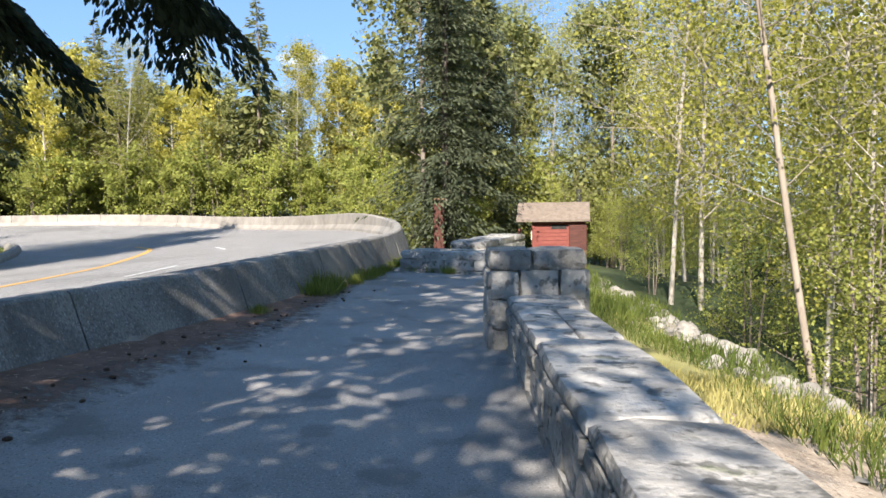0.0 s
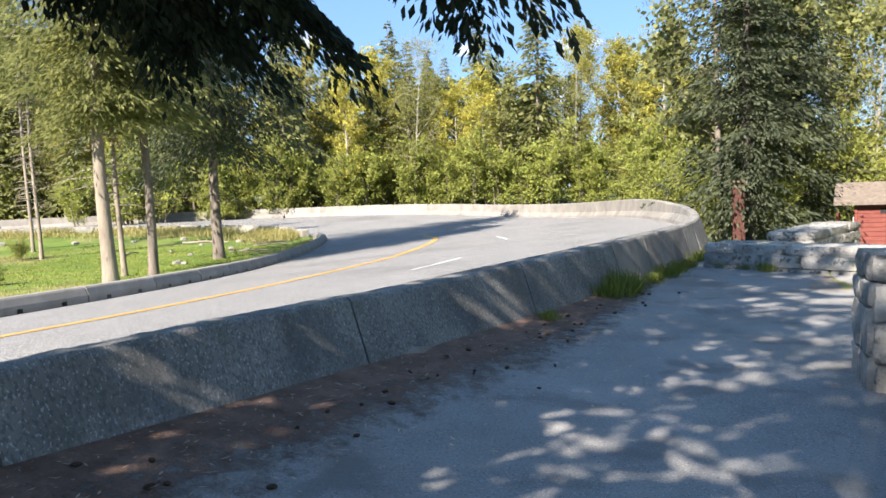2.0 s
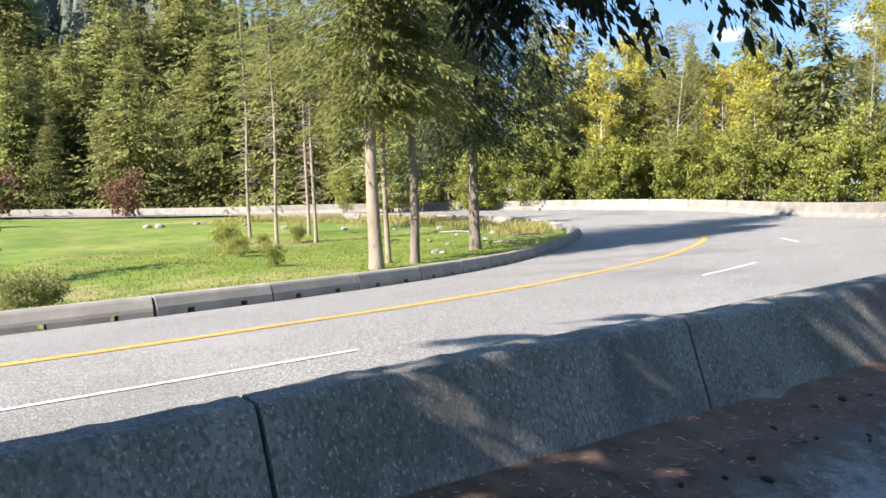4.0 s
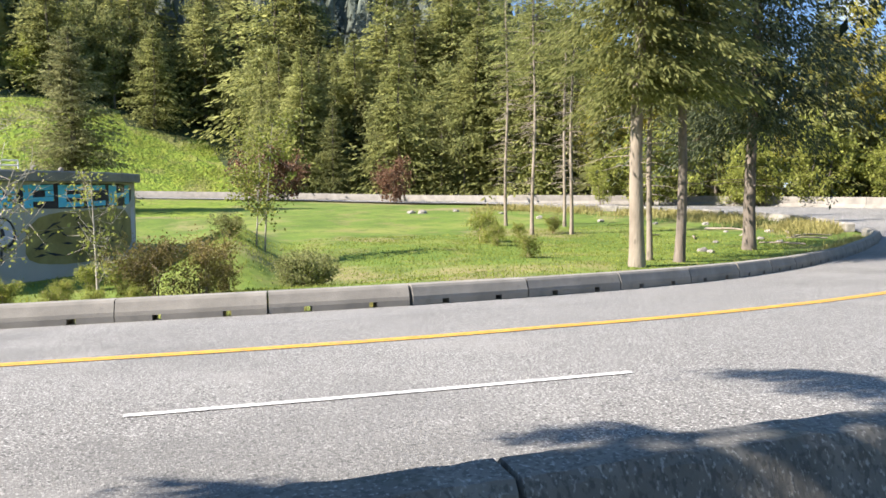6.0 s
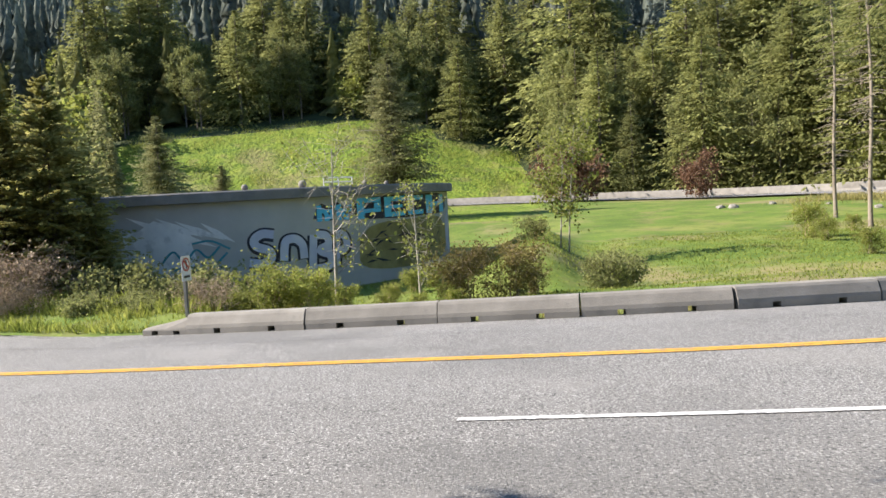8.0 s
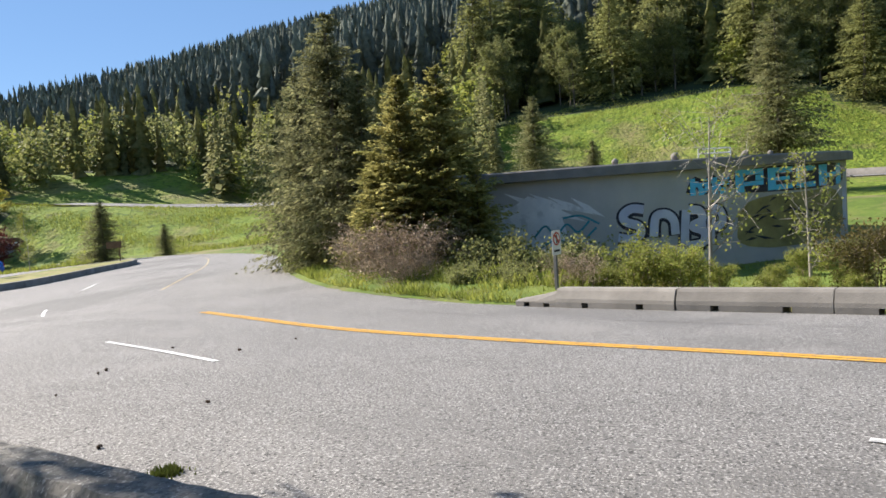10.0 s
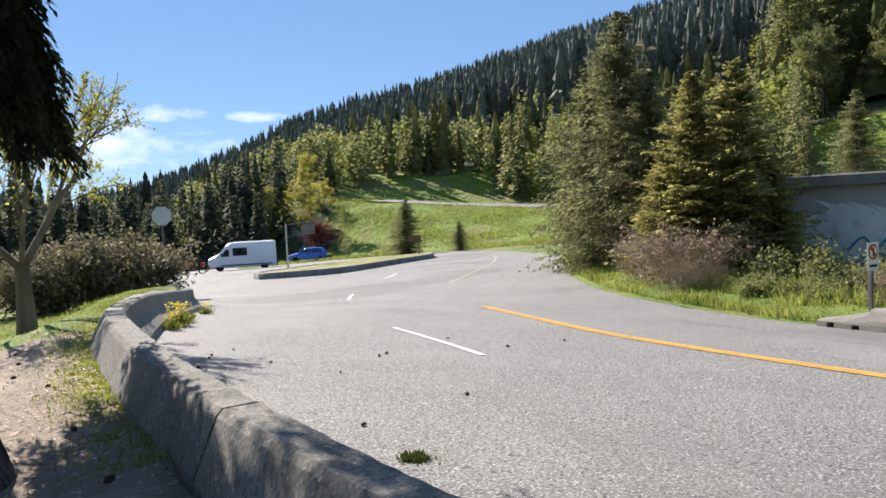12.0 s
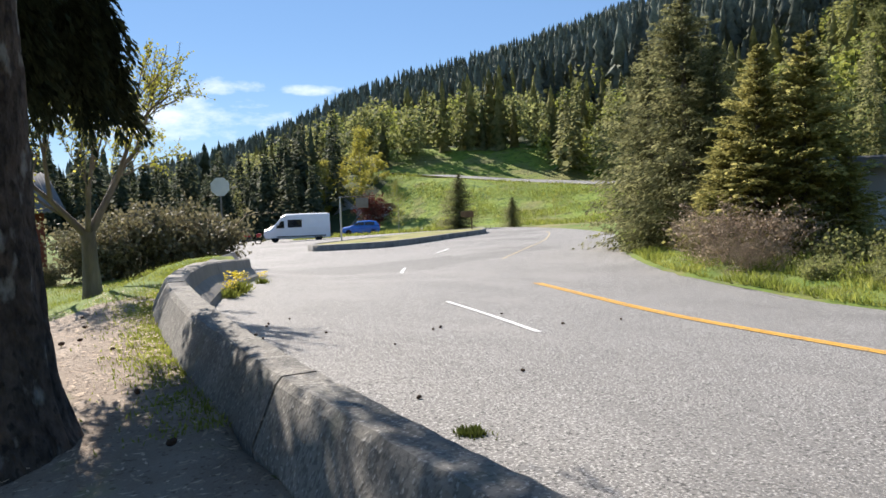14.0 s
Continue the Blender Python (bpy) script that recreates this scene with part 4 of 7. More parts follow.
def leafy_meshes(seed, h, radius, base, limbs, twigs, leaves, leaf, mat, bark, trunk_r, upright=0.9, lean=0.0, cluster=0.45, stems=1, stout=0.33):
    """Trunk with limbs and twigs, and a crown of single leaves gathered round the twigs."""
    rs = np.random.RandomState(seed)
    tv, tf = [], []
    ends = []
    for st in range(stems):
        wob = rs.uniform(-1, 1, 4)
        ox = 0 if stems == 1 else rs.uniform(-0.3, 0.3)
        oy = 0 if stems == 1 else rs.uniform(-0.3, 0.3)
        ln_ = lean if stems == 1 else rs.uniform(-0.25, 0.25)

        def at(z):
            return Vector((ox + ln_ * z + 0.25 * wob[0] * math.sin(z * 0.5 + wob[1] * 3) * radius * 0.12 * z / h * 3, oy + 0.25 * wob[2] * math.sin(z * 0.45 + wob[3] * 3) * radius * 0.12 * z / h * 3, z))
        hh = h * (1 if st == 0 else rs.uniform(0.7, 0.95))
        zz = np.linspace(-0.3, hh * 0.97, 11)
        tube([at(z) for z in zz], [trunk_r * (1 - 0.92 * i / 10) / (1 if stems == 1 else 1.5) + 0.006 for i in range(11)], 7, tv, tf)
        for k in range(limbs // stems):
            z = hh * (base + (1 - base) * ((k + rs.uniform(0, 1)) / max(1, limbs // stems)) * 0.95)
            f = (z / hh - base) / (1 - base)
            l = radius * (0.45 + 0.75 * math.sin(math.pi * min(1, 0.18 + 0.82 * f))) * rs.uniform(0.6, 1.15)
            w = rs.uniform(0, 6.283)
            dirv = Vector((math.cos(w), math.sin(w), upright * rs.uniform(0.5, 1.2))).normalized()
            p = at(z)
            q = p + dirv * l
            mid = p.lerp(q, 0.5) + Vector((0, 0, -0.08 * l))
            rr = max(0.008, trunk_r * stout * (1 - 0.75 * f))
            tube([p, mid, q], [rr, rr * 0.6, 0.006], 4, tv, tf)
            for t in range(twigs):
                s = rs.uniform(0.3, 1.0)
                b0 = p.lerp(mid, s * 2) if s < 0.5 else mid.lerp(q, s * 2 - 1)
                tip = b0 + Vector((rs.normal(), rs.normal(), rs.normal() * 0.6 + 0.25)) * (0.24 * radius)
                tube([b0, tip], [min(rr * 0.3, 0.008) + 0.003, 0.002], 3, tv, tf)
                ends.append((b0, tip))
    E0 = np.array([tuple(e[0]) for e in ends])
    E1 = np.array([tuple(e[1]) for e in ends])
    pick = rs.randint(0, len(ends), leaves)
    s = rs.uniform(0.1, 1.1, leaves)[:, None]
    keep = rs.uniform(0.3, 1.0, len(ends))[pick][:, None]
    pos = E0[pick] * (1 - s) + E1[pick] * s + rs.normal(size=(leaves, 3)) * cluster * radius * 0.22 * keep
    d = unit(rs.normal(size=(leaves, 3)) + np.array([0, 0, -0.25]))
    side = unit(np.cross(d, rs.normal(size=(leaves, 3))))
    ln = leaf * rs.uniform(0.6, 1.35, leaves)
    V, F = kites(pos, d, side, ln, ln * 0.36, 0.2)
    return raw("trunk", tv, np.array(tf), bark, True), raw("crown", V, F, mat)


def tree(name, label, meshes, m, group="", category="tree", names=("trunk", "crown")):
    t = thing(name, label, category, m, group)
    for nm, me in zip(names, meshes):
        part(nm, me, t)
    return t


def place(x, y, z=None, scale=1.0, turn=None, tall=1.0):
    z = ground_z(x, y) if z is None else z
    turn = random.uniform(0, 360) if turn is None else turn
    return Matrix.Translation((x, y, z)) @ pose(0, 0, 0, 0, 0, turn) @ Matrix.Diagonal((scale, scale, scale * tall, 1))


random.seed(5)
FIR = [conifer_meshes(s_, 16, 3.0, 0.05, 44, 7, 12, M["needle"], M["bark"], 0.20, 0.42, 0.8, 0.62, 6, thin=0.2) for s_ in (1, 2, 3)]
FIR_NEAR = [conifer_meshes(s_, 15, 4.4, 0.02, 46, 10, 32, M["needle"], M["bark"], 0.20, 0.34, 0.85, 0.38, 4, thin=0.19, ragged=0.32, hang=0.55) for s_ in (4, 5)]
FIR_OLIVE = [conifer_meshes(s_, 12, 4.3, 0.02, 44, 10, 32, M["needle_olive"], M["bark"], 0.18, 0.34, 0.82, 0.36, 4, thin=0.21, ragged=0.35, hang=0.5) for s_ in (11, 12)]
BUSHY = [conifer_meshes(s_, 8, 2.3, 0.03, 52, 11, 116, M["needle_shade"], M["bark"], 0.16, 0.22, 0.70, 0.145, 4, thin=0.22, ragged=0.5, hang=0.6) for s_ in (6, 7)]
CEDAR = [conifer_meshes(s_, 6, 1.75, 0.0, 46, 11, 110, M["needle_cedar"], M["bark"], 0.12, 0.10, 0.74, 0.14, 2, thin=0.30, ragged=0.45, hang=0.3) for s_ in (8, 9)]
FIR_DARK = [conifer_meshes(s_, 18, 3.4, 0.05, 54, 8, 80, M["needle_shaded"], M["bark_dark"], 0.22, 0.45, 0.62, 0.25, 6, thin=0.18, ragged=0.45, hang=0.7) for s_ in (21, 22)]
BIRCH = [leafy_meshes(s_, 12, 2.5, 0.15, 42, 8, 8600, 0.078, M["leaf_spring"], M["bark_pale"], 0.062, 1.1, 0.07 * (s_ - 32), 0.8) for s_ in (31, 32, 33)]
COTTON = [leafy_meshes(s_, 15, 2.6, 0.12, 30, 6, 7500, 0.21, M["leaf_sunny"], M["bark_pale"], 0.14, 1.3, 0.0, 0.5) for s_ in (41, 42)]
ALDER = [leafy_meshes(s_, 13, 3.0, 0.12, 28, 6, 6500, 0.25, M["leaf_mid"], M["bark"], 0.14, 0.9, 0.0, 0.55) for s_ in (51, 52)]
GREEN_FINE = [leafy_meshes(s_, 7, 2.2, 0.05, 26, 7, 7000, 0.085, M["leaf_green"], M["bark"], 0.06, 0.9, 0.0, 0.7, stems=3) for s_ in (63,)]
GREEN = [leafy_meshes(s_, 7, 2.2, 0.05, 22, 6, 4200, 0.20, M["leaf_green"], M["bark"], 0.08, 0.9, 0.0, 0.6, stems=3) for s_ in (61, 62)]

made = {}


def put(kind, meshes, name, label, x, y, scale=1.0, tall=1.0, group="", z=None, category="tree"):
    """One tree of a kind; later ones are copies that share the meshes."""
    m = place(x, y, z, scale, None, tall)
    key = (kind, label)
    if key in made:
        return copy_thing(made[key], m)
    made[key] = tree(name, label, meshes, m, group, category)
    return made[key]


def pick_put(kind, bank, *a, **k):
    i = random.randrange(len(bank))
    return put((kind, i), bank[i], *a, **k)


# woods beyond the outer bend
for k in range(64):
    yaw = random.uniform(-2, 47)
    r = 60 + 7 * sst(0, 30, yaw) + random.uniform(0, 14) + (6 if yaw < 8 else 0)
    x, y = polar(yaw, r)
    if parapet_side(x, y) < 3:
        x, y = polar(yaw, r + 6)
    h = random.uniform(0.8, 1.12) + 0.12 * sst(20, 40, yaw)
    c = random.random()
    if c < 0.46:
        pick_put("cotton", COTTON, "cottonwood", "slender tree in bright yellow-green spring leaf", x, y, h, group="woods beyond the bend")
    elif c < 0.66:
        pick_put("alder", ALDER, "alder_tree", "leafy mid-green alder at the wood's edge", x, y, h, group="woods beyond the bend")
    elif c < 0.72:
        pick_put("fir", FIR, "fir_tree", "dark green fir among the spring leaves", x, y, h * 1.05, group="woods beyond the bend")
    else:
        pick_put("birchfar", BIRCH, "birch_tree", "pale-stemmed birch with yellow-green leaves", x, y, h * 1.1, group="woods beyond the bend")
for k in range(26):
    x, y = polar(random.uniform(16, 48), random.uniform(80, 96))
    pick_put("fir", FIR, "fir_tree", "dark green fir among the spring leaves", x, y, random.uniform(0.85, 1.15), group="woods beyond the bend")
for k in range(40):
    yaw = random.uniform(-3, 46)
    x, y = polar(yaw, 59.5 + 6 * sst(0, 30, yaw) + random.uniform(0, 4))
    if parapet_side(x, y) < 1.5:
        x, y = polar(yaw, 67)
    pick_put("green", GREEN, "shrub", "dense fresh green shrub at the wood's edge", x, y, random.uniform(0.6, 1.1), group="shrubs beyond the bend", category="shrub")

# birch wood below the stone wall
for k in range(38):
    x, y = random.uniform(5.5, 24), random.uniform(1, 46)
    if y > 22 and x < 9:
        x += 7
    if y < 13:
        x += 2.5
    pick_put("birch", BIRCH, "birch_tree", "pale-stemmed birch thick with small yellow-green leaves", x, y, random.uniform(0.85, 1.25), group="birch wood below the wall")
for k in range(16):
    x, y = random.uniform(4.3, 14), random.uniform(5, 40)
    pick_put("greenfine", GREEN_FINE, "shrub", "fresh green bush under the birches", x, y, random.uniform(0.5, 0.8), group="bushes under the birches", category="shrub")
# birches close to the wall, one leaning
LEANING = leafy_meshes(34, 11, 2.2, 0.22, 44, 9, 9000, 0.058, M["leaf_spring"], M["bark_tan"], 0.045, 1.0, -0.19, 0.8, stout=0.16)
tree("birch_tree", "leaning pale-stemmed birch close behind the stone wall", LEANING, place(4.5, 8.9, None, 1.0, 10), "birch wood below the wall")
tree("birch_tree", "slender pale birch close behind the stone wall", BIRCH[1], place(6.4, 9.0, None, 0.9, 200), "birch wood below the wall")
for x, y, s_ in ((4.5, 47.0, 1.1), (6.5, 45.0, 1.15), (8.5, 48.0, 1.2), (3.2, 51.0, 1.1), (10.2, 44.0, 1.1), (7.5, 53.0, 1.3), (5.4, 56.0, 1.2), (12.0, 50.0, 1.2), (1.5, 54.0, 1.1), (9.0, 39.5, 0.95)):
    pick_put("hutwood", BIRCH + ALDER, "birch_tree", "tall spring tree behind the red hut", x, y, s_, group="trees behind the hut")
for x, y, s_ in ((5.0, 43.0, 0.9), (7.0, 42.0, 0.8), (9.0, 43.5, 0.9), (3.4, 45.0, 0.9), (8.0, 46.0, 1.0), (6.0, 48.5, 1.0)):
    pick_put("green", GREEN, "shrub", "fresh green bush under the birches", x, y, s_, group="bushes under the birches", category="shrub")
# firs beside the hut
for x, y, s_ in ((0.2, 32.2, 0.92), (2.0, 39.5, 0.9)):
    pick_put("firdark", FIR_DARK, "fir_tree", "tall dark fir beside the red hut", x, y, s_, group="firs beside the hut")

pick_put("alder", ALDER, "alder_tree", "leafy alder beside the dark firs", -0.9, 36.5, 1.15, group="woods beyond the bend")
pick_put("hutalder", ALDER, "alder_tree", "leafy alder beside the dark firs", 0.3, 39.0, 1.2, group="woods beyond the bend")
pick_put("firdark", FIR_DARK, "fir_tree", "tall dark fir beside the red hut", 2.4, 42.0, 0.9, group="firs beside the hut")

for x, y, s_ in ((-1.2, 33.0, 0.45), (-0.6, 35.0, 0.55), (0.9, 35.2, 0.5), (-2.0, 36.5, 0.6), (-3.2, 39.0, 0.6), (1.9, 37.0, 0.6), (-0.2, 38.5, 0.7), (-4.5, 43.0, 0.7), (-2.2, 41.5, 0.7), (3.0, 40.0, 0.6), (-6.5, 48.0, 0.7), (-4.0, 47.0, 0.7)):
    pick_put("green", GREEN, "shrub", "fresh green bush under the birches", x, y, s_, group="bushes under the birches", category="shrub")

# trees on the lawn
TALL = conifer_meshes(71, 19, 3.2, 0.27, 44, 9, 165, M["needle_olive"], M["bark_tan"], 0.21, 0.5, 0.5, 0.21, 24, thin=0.15, hang=0.8, ragged=0.4)
tree("tall_fir", "tall fir with a bare pale trunk on the lawn", TALL, place(-18.3, 19.0, None, 1, 30))
TALL2 = conifer_meshes(72, 18, 2.6, 0.30, 40, 8, 150, M["needle_olive"], M["bark"], 0.15, 0.5, 0.5, 0.21, 20, 0.01, thin=0.15, hang=0.8, ragged=0.4)
tree("tall_fir", "thin-stemmed fir leaning slightly on the lawn", TALL2, place(-18.6, 21.2, None, 1, 200))
TALL3 = conifer_meshes(73, 20, 4.8, 0.24, 50, 10, 160, M["needle_shaded"], M["bark"], 0.22, 0.65, 0.45, 0.23, 20, thin=0.17, hang=0.9, ragged=0.4)
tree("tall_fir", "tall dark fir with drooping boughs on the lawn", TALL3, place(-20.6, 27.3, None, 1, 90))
SLIM = [conifer_meshes(s_, 16, 1.7, 0.50, 30, 5, 34, M["needle_olive"], M["bark_tan"], 0.085, 0.4, 0.6, 0.22, 130, 0.004, thin=0.12) for s_ in (81, 82)]
for i, (x, y) in enumerate(((-36.5, 27.5), (-31.5, 25.5), (-34.5, 30.0), (-30.8, 27.3), (-19.7, 21.0))):
    put(("slim", i % 2), SLIM[i % 2], "slim_conifer", "slim bare-stemmed young conifer on the lawn", x, y, 1.0, group="slim conifers on the lawn")

# firs and shrubs by the tank
BANK_FIRS = ((84.2, 56, 1.55), (97.0, 58, 0.66), (101.2, 56, 0.72), (90.5, 62, 0.45), (99.0, 60, 0.5))
for i, (yaw, r, s_) in enumerate(((115.4, 24.2, 1.02), (118.0, 26.5, 0.86), (113.2, 23.2, 0.74))):
    x, y = polar(yaw, r)
    put(("tankfir", i % 2), BUSHY[i % 2], "fir_tree", "dense dark fir beside the concrete tank", x, y, s_, group="firs by the tank")
for i, (yaw, r, s_) in enumerate(((110.2, 20.6, 0.92), (107.2, 20.4, 0.96), (104.6, 20.3, 0.56), (112.4, 20.9, 0.60))):
    x, y = polar(yaw, r)
    put(("tankcedar", i % 2), CEDAR[i % 2], "cedar_tree", "bushy olive cedar before the concrete tank", x, y, s_, group="cedars by the tank")
for yaw, r, s_ in BANK_FIRS:
    x, y = polar(yaw, r)
    pick_put("bankfir", BUSHY, "fir_tree", "green fir on the grassy bank", x, y, s_, group="firs on the bank")

# the wood on the hill: one joined mass of small trees
def forest(name, label, count, r_of, yaws, kinds, seed, cat="forest"):
    rs = random.Random(seed)
    for ki, (kind, share, mat, hmin, hmax) in enumerate(kinds):
        V, F, n = [], [], 0
        for k in range(int(count * share)):
            yaw = rs.uniform(*yaws)
            r = r_of(yaw, rs.random())
            x, y = polar(yaw, r)
            z = ground_z(x, y) - 0.5
            h = rs.uniform(hmin, hmax)
            if yaw > 120 and name != "south_forest":
                h = max(3.0, min(h, r * math.tan(radians(float(np.interp(yaw, RIDGE_YAW, RIDGE_UP)) - 0.4 + 0.9 * rs.random())) - z)) if r < NEAR_R else h
            q = np.random.RandomState(rs.randrange(10 ** 6))
            m = (560 if yaw > 40 else 320) if r < 112 else 220 if r < 170 else (84 if r < 300 else 40 if r < 420 else 20)
            if kind == "fir" and r > 120:
                sides, tiers, w = (6, 4, q.uniform(0, 6.283)) if r > 240 else (9, 9, q.uniform(0, 6.283))
                rad = h * q.uniform(0.11, 0.17)
                g = np.arange(tiers) / tiers
                zz = np.stack([g * 0.97 + 0.03, g * 0.97 + 1.12 / tiers], 1).ravel()
                rr_ = np.stack([(1 - g) ** 0.8, 0.48 * (1 - g) ** 0.8], 1).ravel()
                zz[-1], rr_[-1] = 1.0, 0.0
                a = w + np.arange(sides) * 6.283 / sides + q.uniform(-0.25, 0.25, (2 * tiers, sides))
                rad_ = rad * rr_[:, None] * q.uniform(0.55, 1.45, (2 * tiers, sides))
                hz = h * (zz[:, None] + q.uniform(-0.3, 0.3, (2 * tiers, sides)) / tiers * (rr_[:, None] > 0))
                v = np.stack([x + rad_ * np.cos(a), y + rad_ * np.sin(a), z + hz], 2).reshape(-1, 3)
                lo, k_ = np.arange(2 * tiers - 1)[:, None] * sides, np.arange(sides)[None, :]
                F.append(np.stack([lo + k_, lo + (k_ + 1) % sides, lo + sides + (k_ + 1) % sides, lo + sides + k_], 2).reshape(-1, 4) + n)
                V.append(v)
                n += len(v)
                continue
            if kind == "fir":
                f = q.uniform(0.03, 1, m) ** 0.8
                w = q.uniform(0, 6.283, m)
                rad = h * 0.17 * (1 - f) + 0.15
                d = np.stack([np.cos(w), np.sin(w), -0.45 + 0.9 * (f > 0.93)], 1)
                out_ = q.uniform(0.1, 0.85, m) if m > 150 else 0.25
                base = np.stack([out_ * rad * np.cos(w), out_ * rad * np.sin(w), f * h + 0.1 * h * (1 - f) - 0.35 * rad * out_], 1)
                d[-1] = (0.02, 0, 1)
                ln = rad * q.uniform(0.8, 1.4, m) * (0.36 if m > 150 else 1.0) + (0.28 if m > 150 else 0.05)
                wd = ln * ((0.36 if yaw > 140 else 0.24) if m > 300 else 0.40 if m > 150 else 0.42)
                base[-1], ln[-1], wd[-1] = (0, 0, h * 0.90), h * 0.11, h * 0.012
            else:
                m = int(m * 1.5)
                w, u, f = q.uniform(0, 6.283, m), q.uniform(-1, 1, m), q.uniform(0.5, 1, m)
                rad = h * 0.26
                base = np.stack([rad * f * np.cos(w) * np.sqrt(1 - u * u), rad * f * np.sin(w) * np.sqrt(1 - u * u), h * 0.55 + u * f * h * 0.45], 1)
                d = unit(q.normal(size=(m, 3)) + np.array([0, 0, 0.2]))
                ln = h * (0.028 if m > 800 else 0.03 if m > 400 else 0.06 if m > 250 else 0.085 if m > 90 else 0.12) * q.uniform(0.6, 1.4, m)
                wd = ln * 0.42
            d = unit(d)
            side = unit(np.cross(d, np.array([0, 0, 1.0]) + 0.4 * q.normal(size=(m, 3))) + 1e-6)
            v, fc = kites(base + np.array([x, y, z]), d, side, ln, wd, 0.3)
            V.append(v)
            F.append(fc + n)
            n += len(v)
        ob = new(name, raw(name, np.vstack(V), np.vstack(F), mat))
        tagged(ob, label[ki], cat, kind="stuff")


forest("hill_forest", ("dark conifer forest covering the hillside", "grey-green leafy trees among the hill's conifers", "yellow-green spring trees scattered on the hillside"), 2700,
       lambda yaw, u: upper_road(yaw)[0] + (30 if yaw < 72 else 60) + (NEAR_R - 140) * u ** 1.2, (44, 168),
       (("fir", 0.80, M["leaf_hazed"], 13, 25), ("leafy", 0.15, M["leaf_mid"], 8, 14), ("leafy", 0.05, M["leaf_green"], 8, 14)), 5)
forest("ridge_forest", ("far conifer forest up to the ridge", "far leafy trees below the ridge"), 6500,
       lambda yaw, u: NEAR_R - 10 + (RIDGE_R - NEAR_R + 25) * u ** 0.9, (92, 166), (("fir", 0.94, M["leaf_hazed"], 9, 24), ("leafy", 0.06, M["leaf_mid"], 8, 13)), 15)
forest("near_forest", ("green conifers along the upper road", "leafy alders along the upper road", "bright shrubs along the upper road"), 560,
       lambda yaw, u: upper_road(yaw)[0] + (16 if yaw < 70 else 42) + 44 * u, (44, 108),
       (("fir", 0.36, M["needle"], 8, 17), ("leafy", 0.46, M["leaf_mid"], 6, 14), ("leafy", 0.18, M["leaf_green"], 3, 10)), 6)
forest("slope_forest", ("green conifers on the slope above the road", "alders on the slope above the road", "yellow-green poplars on the slope above the road"), 520,
       lambda yaw, u: upper_road(yaw)[0] + 9 + 18 * sst(124, 129, yaw) * (1 - sst(134, 139, yaw)) + 85 * u, (104, 150),
       (("fir", 0.46, M["needle_shade"], 7, 16), ("leafy", 0.40, M["leaf_mid"], 5, 12), ("leafy", 0.14, M["leaf_green"], 5, 12)), 16)
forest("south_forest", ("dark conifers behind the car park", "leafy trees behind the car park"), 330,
       lambda yaw, u: 90 + 46 * u, (143, 185), (("fir", 0.85, M["needle_shaded"], 6, 12), ("leafy", 0.15, M["leaf_mid"], 5, 8)), 7)
forest("north_forest", ("conifer wood filling in beyond the bend", "spring wood filling in beyond the bend"), 200,
       lambda yaw, u: 74 + 50 * u, (-7, 48), (("fir", 0.5, M["needle"], 10, 17), ("leafy", 0.5, M["leaf_spring"], 8, 13)), 8)
forest("east_forest", ("dark trees low down beyond the birches", "spring trees low down beyond the birches"), 90,
       lambda yaw, u: 42 + 60 * u, (-100, -28), (("fir", 0.15, M["needle"], 14, 24), ("leafy", 0.85, M["leaf_spring"], 12, 22)), 9)

# single trees along the far side of the upper road
random.seed(17)
for k in range(160):
    yaw = random.uniform(45, 76) if k < 104 else random.uniform(74, 106)
    u = random.random()
    x, y = polar(yaw, upper_road(yaw)[0] + (8 + 26 * u if yaw < 72 else 35 + 26 * u))
    c, s_ = random.random(), 0.72 + 0.55 * u + random.uniform(-0.12, 0.2)
    if c < (0.13 if yaw < 74 else 0.10):
        pick_put("roadfir", FIR_NEAR, "fir_tree", "broad green fir across the upper road", x, y, s_, group="trees along the upper road")
    elif c < (0.42 if yaw < 74 else 0.34):
        pick_put("roadolive", FIR_OLIVE, "cedar_tree", "olive-green cedar across the upper road", x, y, s_ * 1.25, group="trees along the upper road")
    elif c < 0.88:
        pick_put("roadalder", ALDER, "alder_tree", "leafy alder across the upper road", x, y, s_ * 1.1, group="trees along the upper road")
    else:
        pick_put("roadgreen", GREEN, "shrub", "dense green bush across the upper road", x, y, s_, group="bushes along the upper road", category="shrub")

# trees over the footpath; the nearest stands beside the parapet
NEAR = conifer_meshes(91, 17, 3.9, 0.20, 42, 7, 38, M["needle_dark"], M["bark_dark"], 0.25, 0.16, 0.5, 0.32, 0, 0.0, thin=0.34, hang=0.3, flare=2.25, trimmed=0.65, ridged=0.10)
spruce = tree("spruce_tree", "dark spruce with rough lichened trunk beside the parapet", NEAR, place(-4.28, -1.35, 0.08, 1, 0))


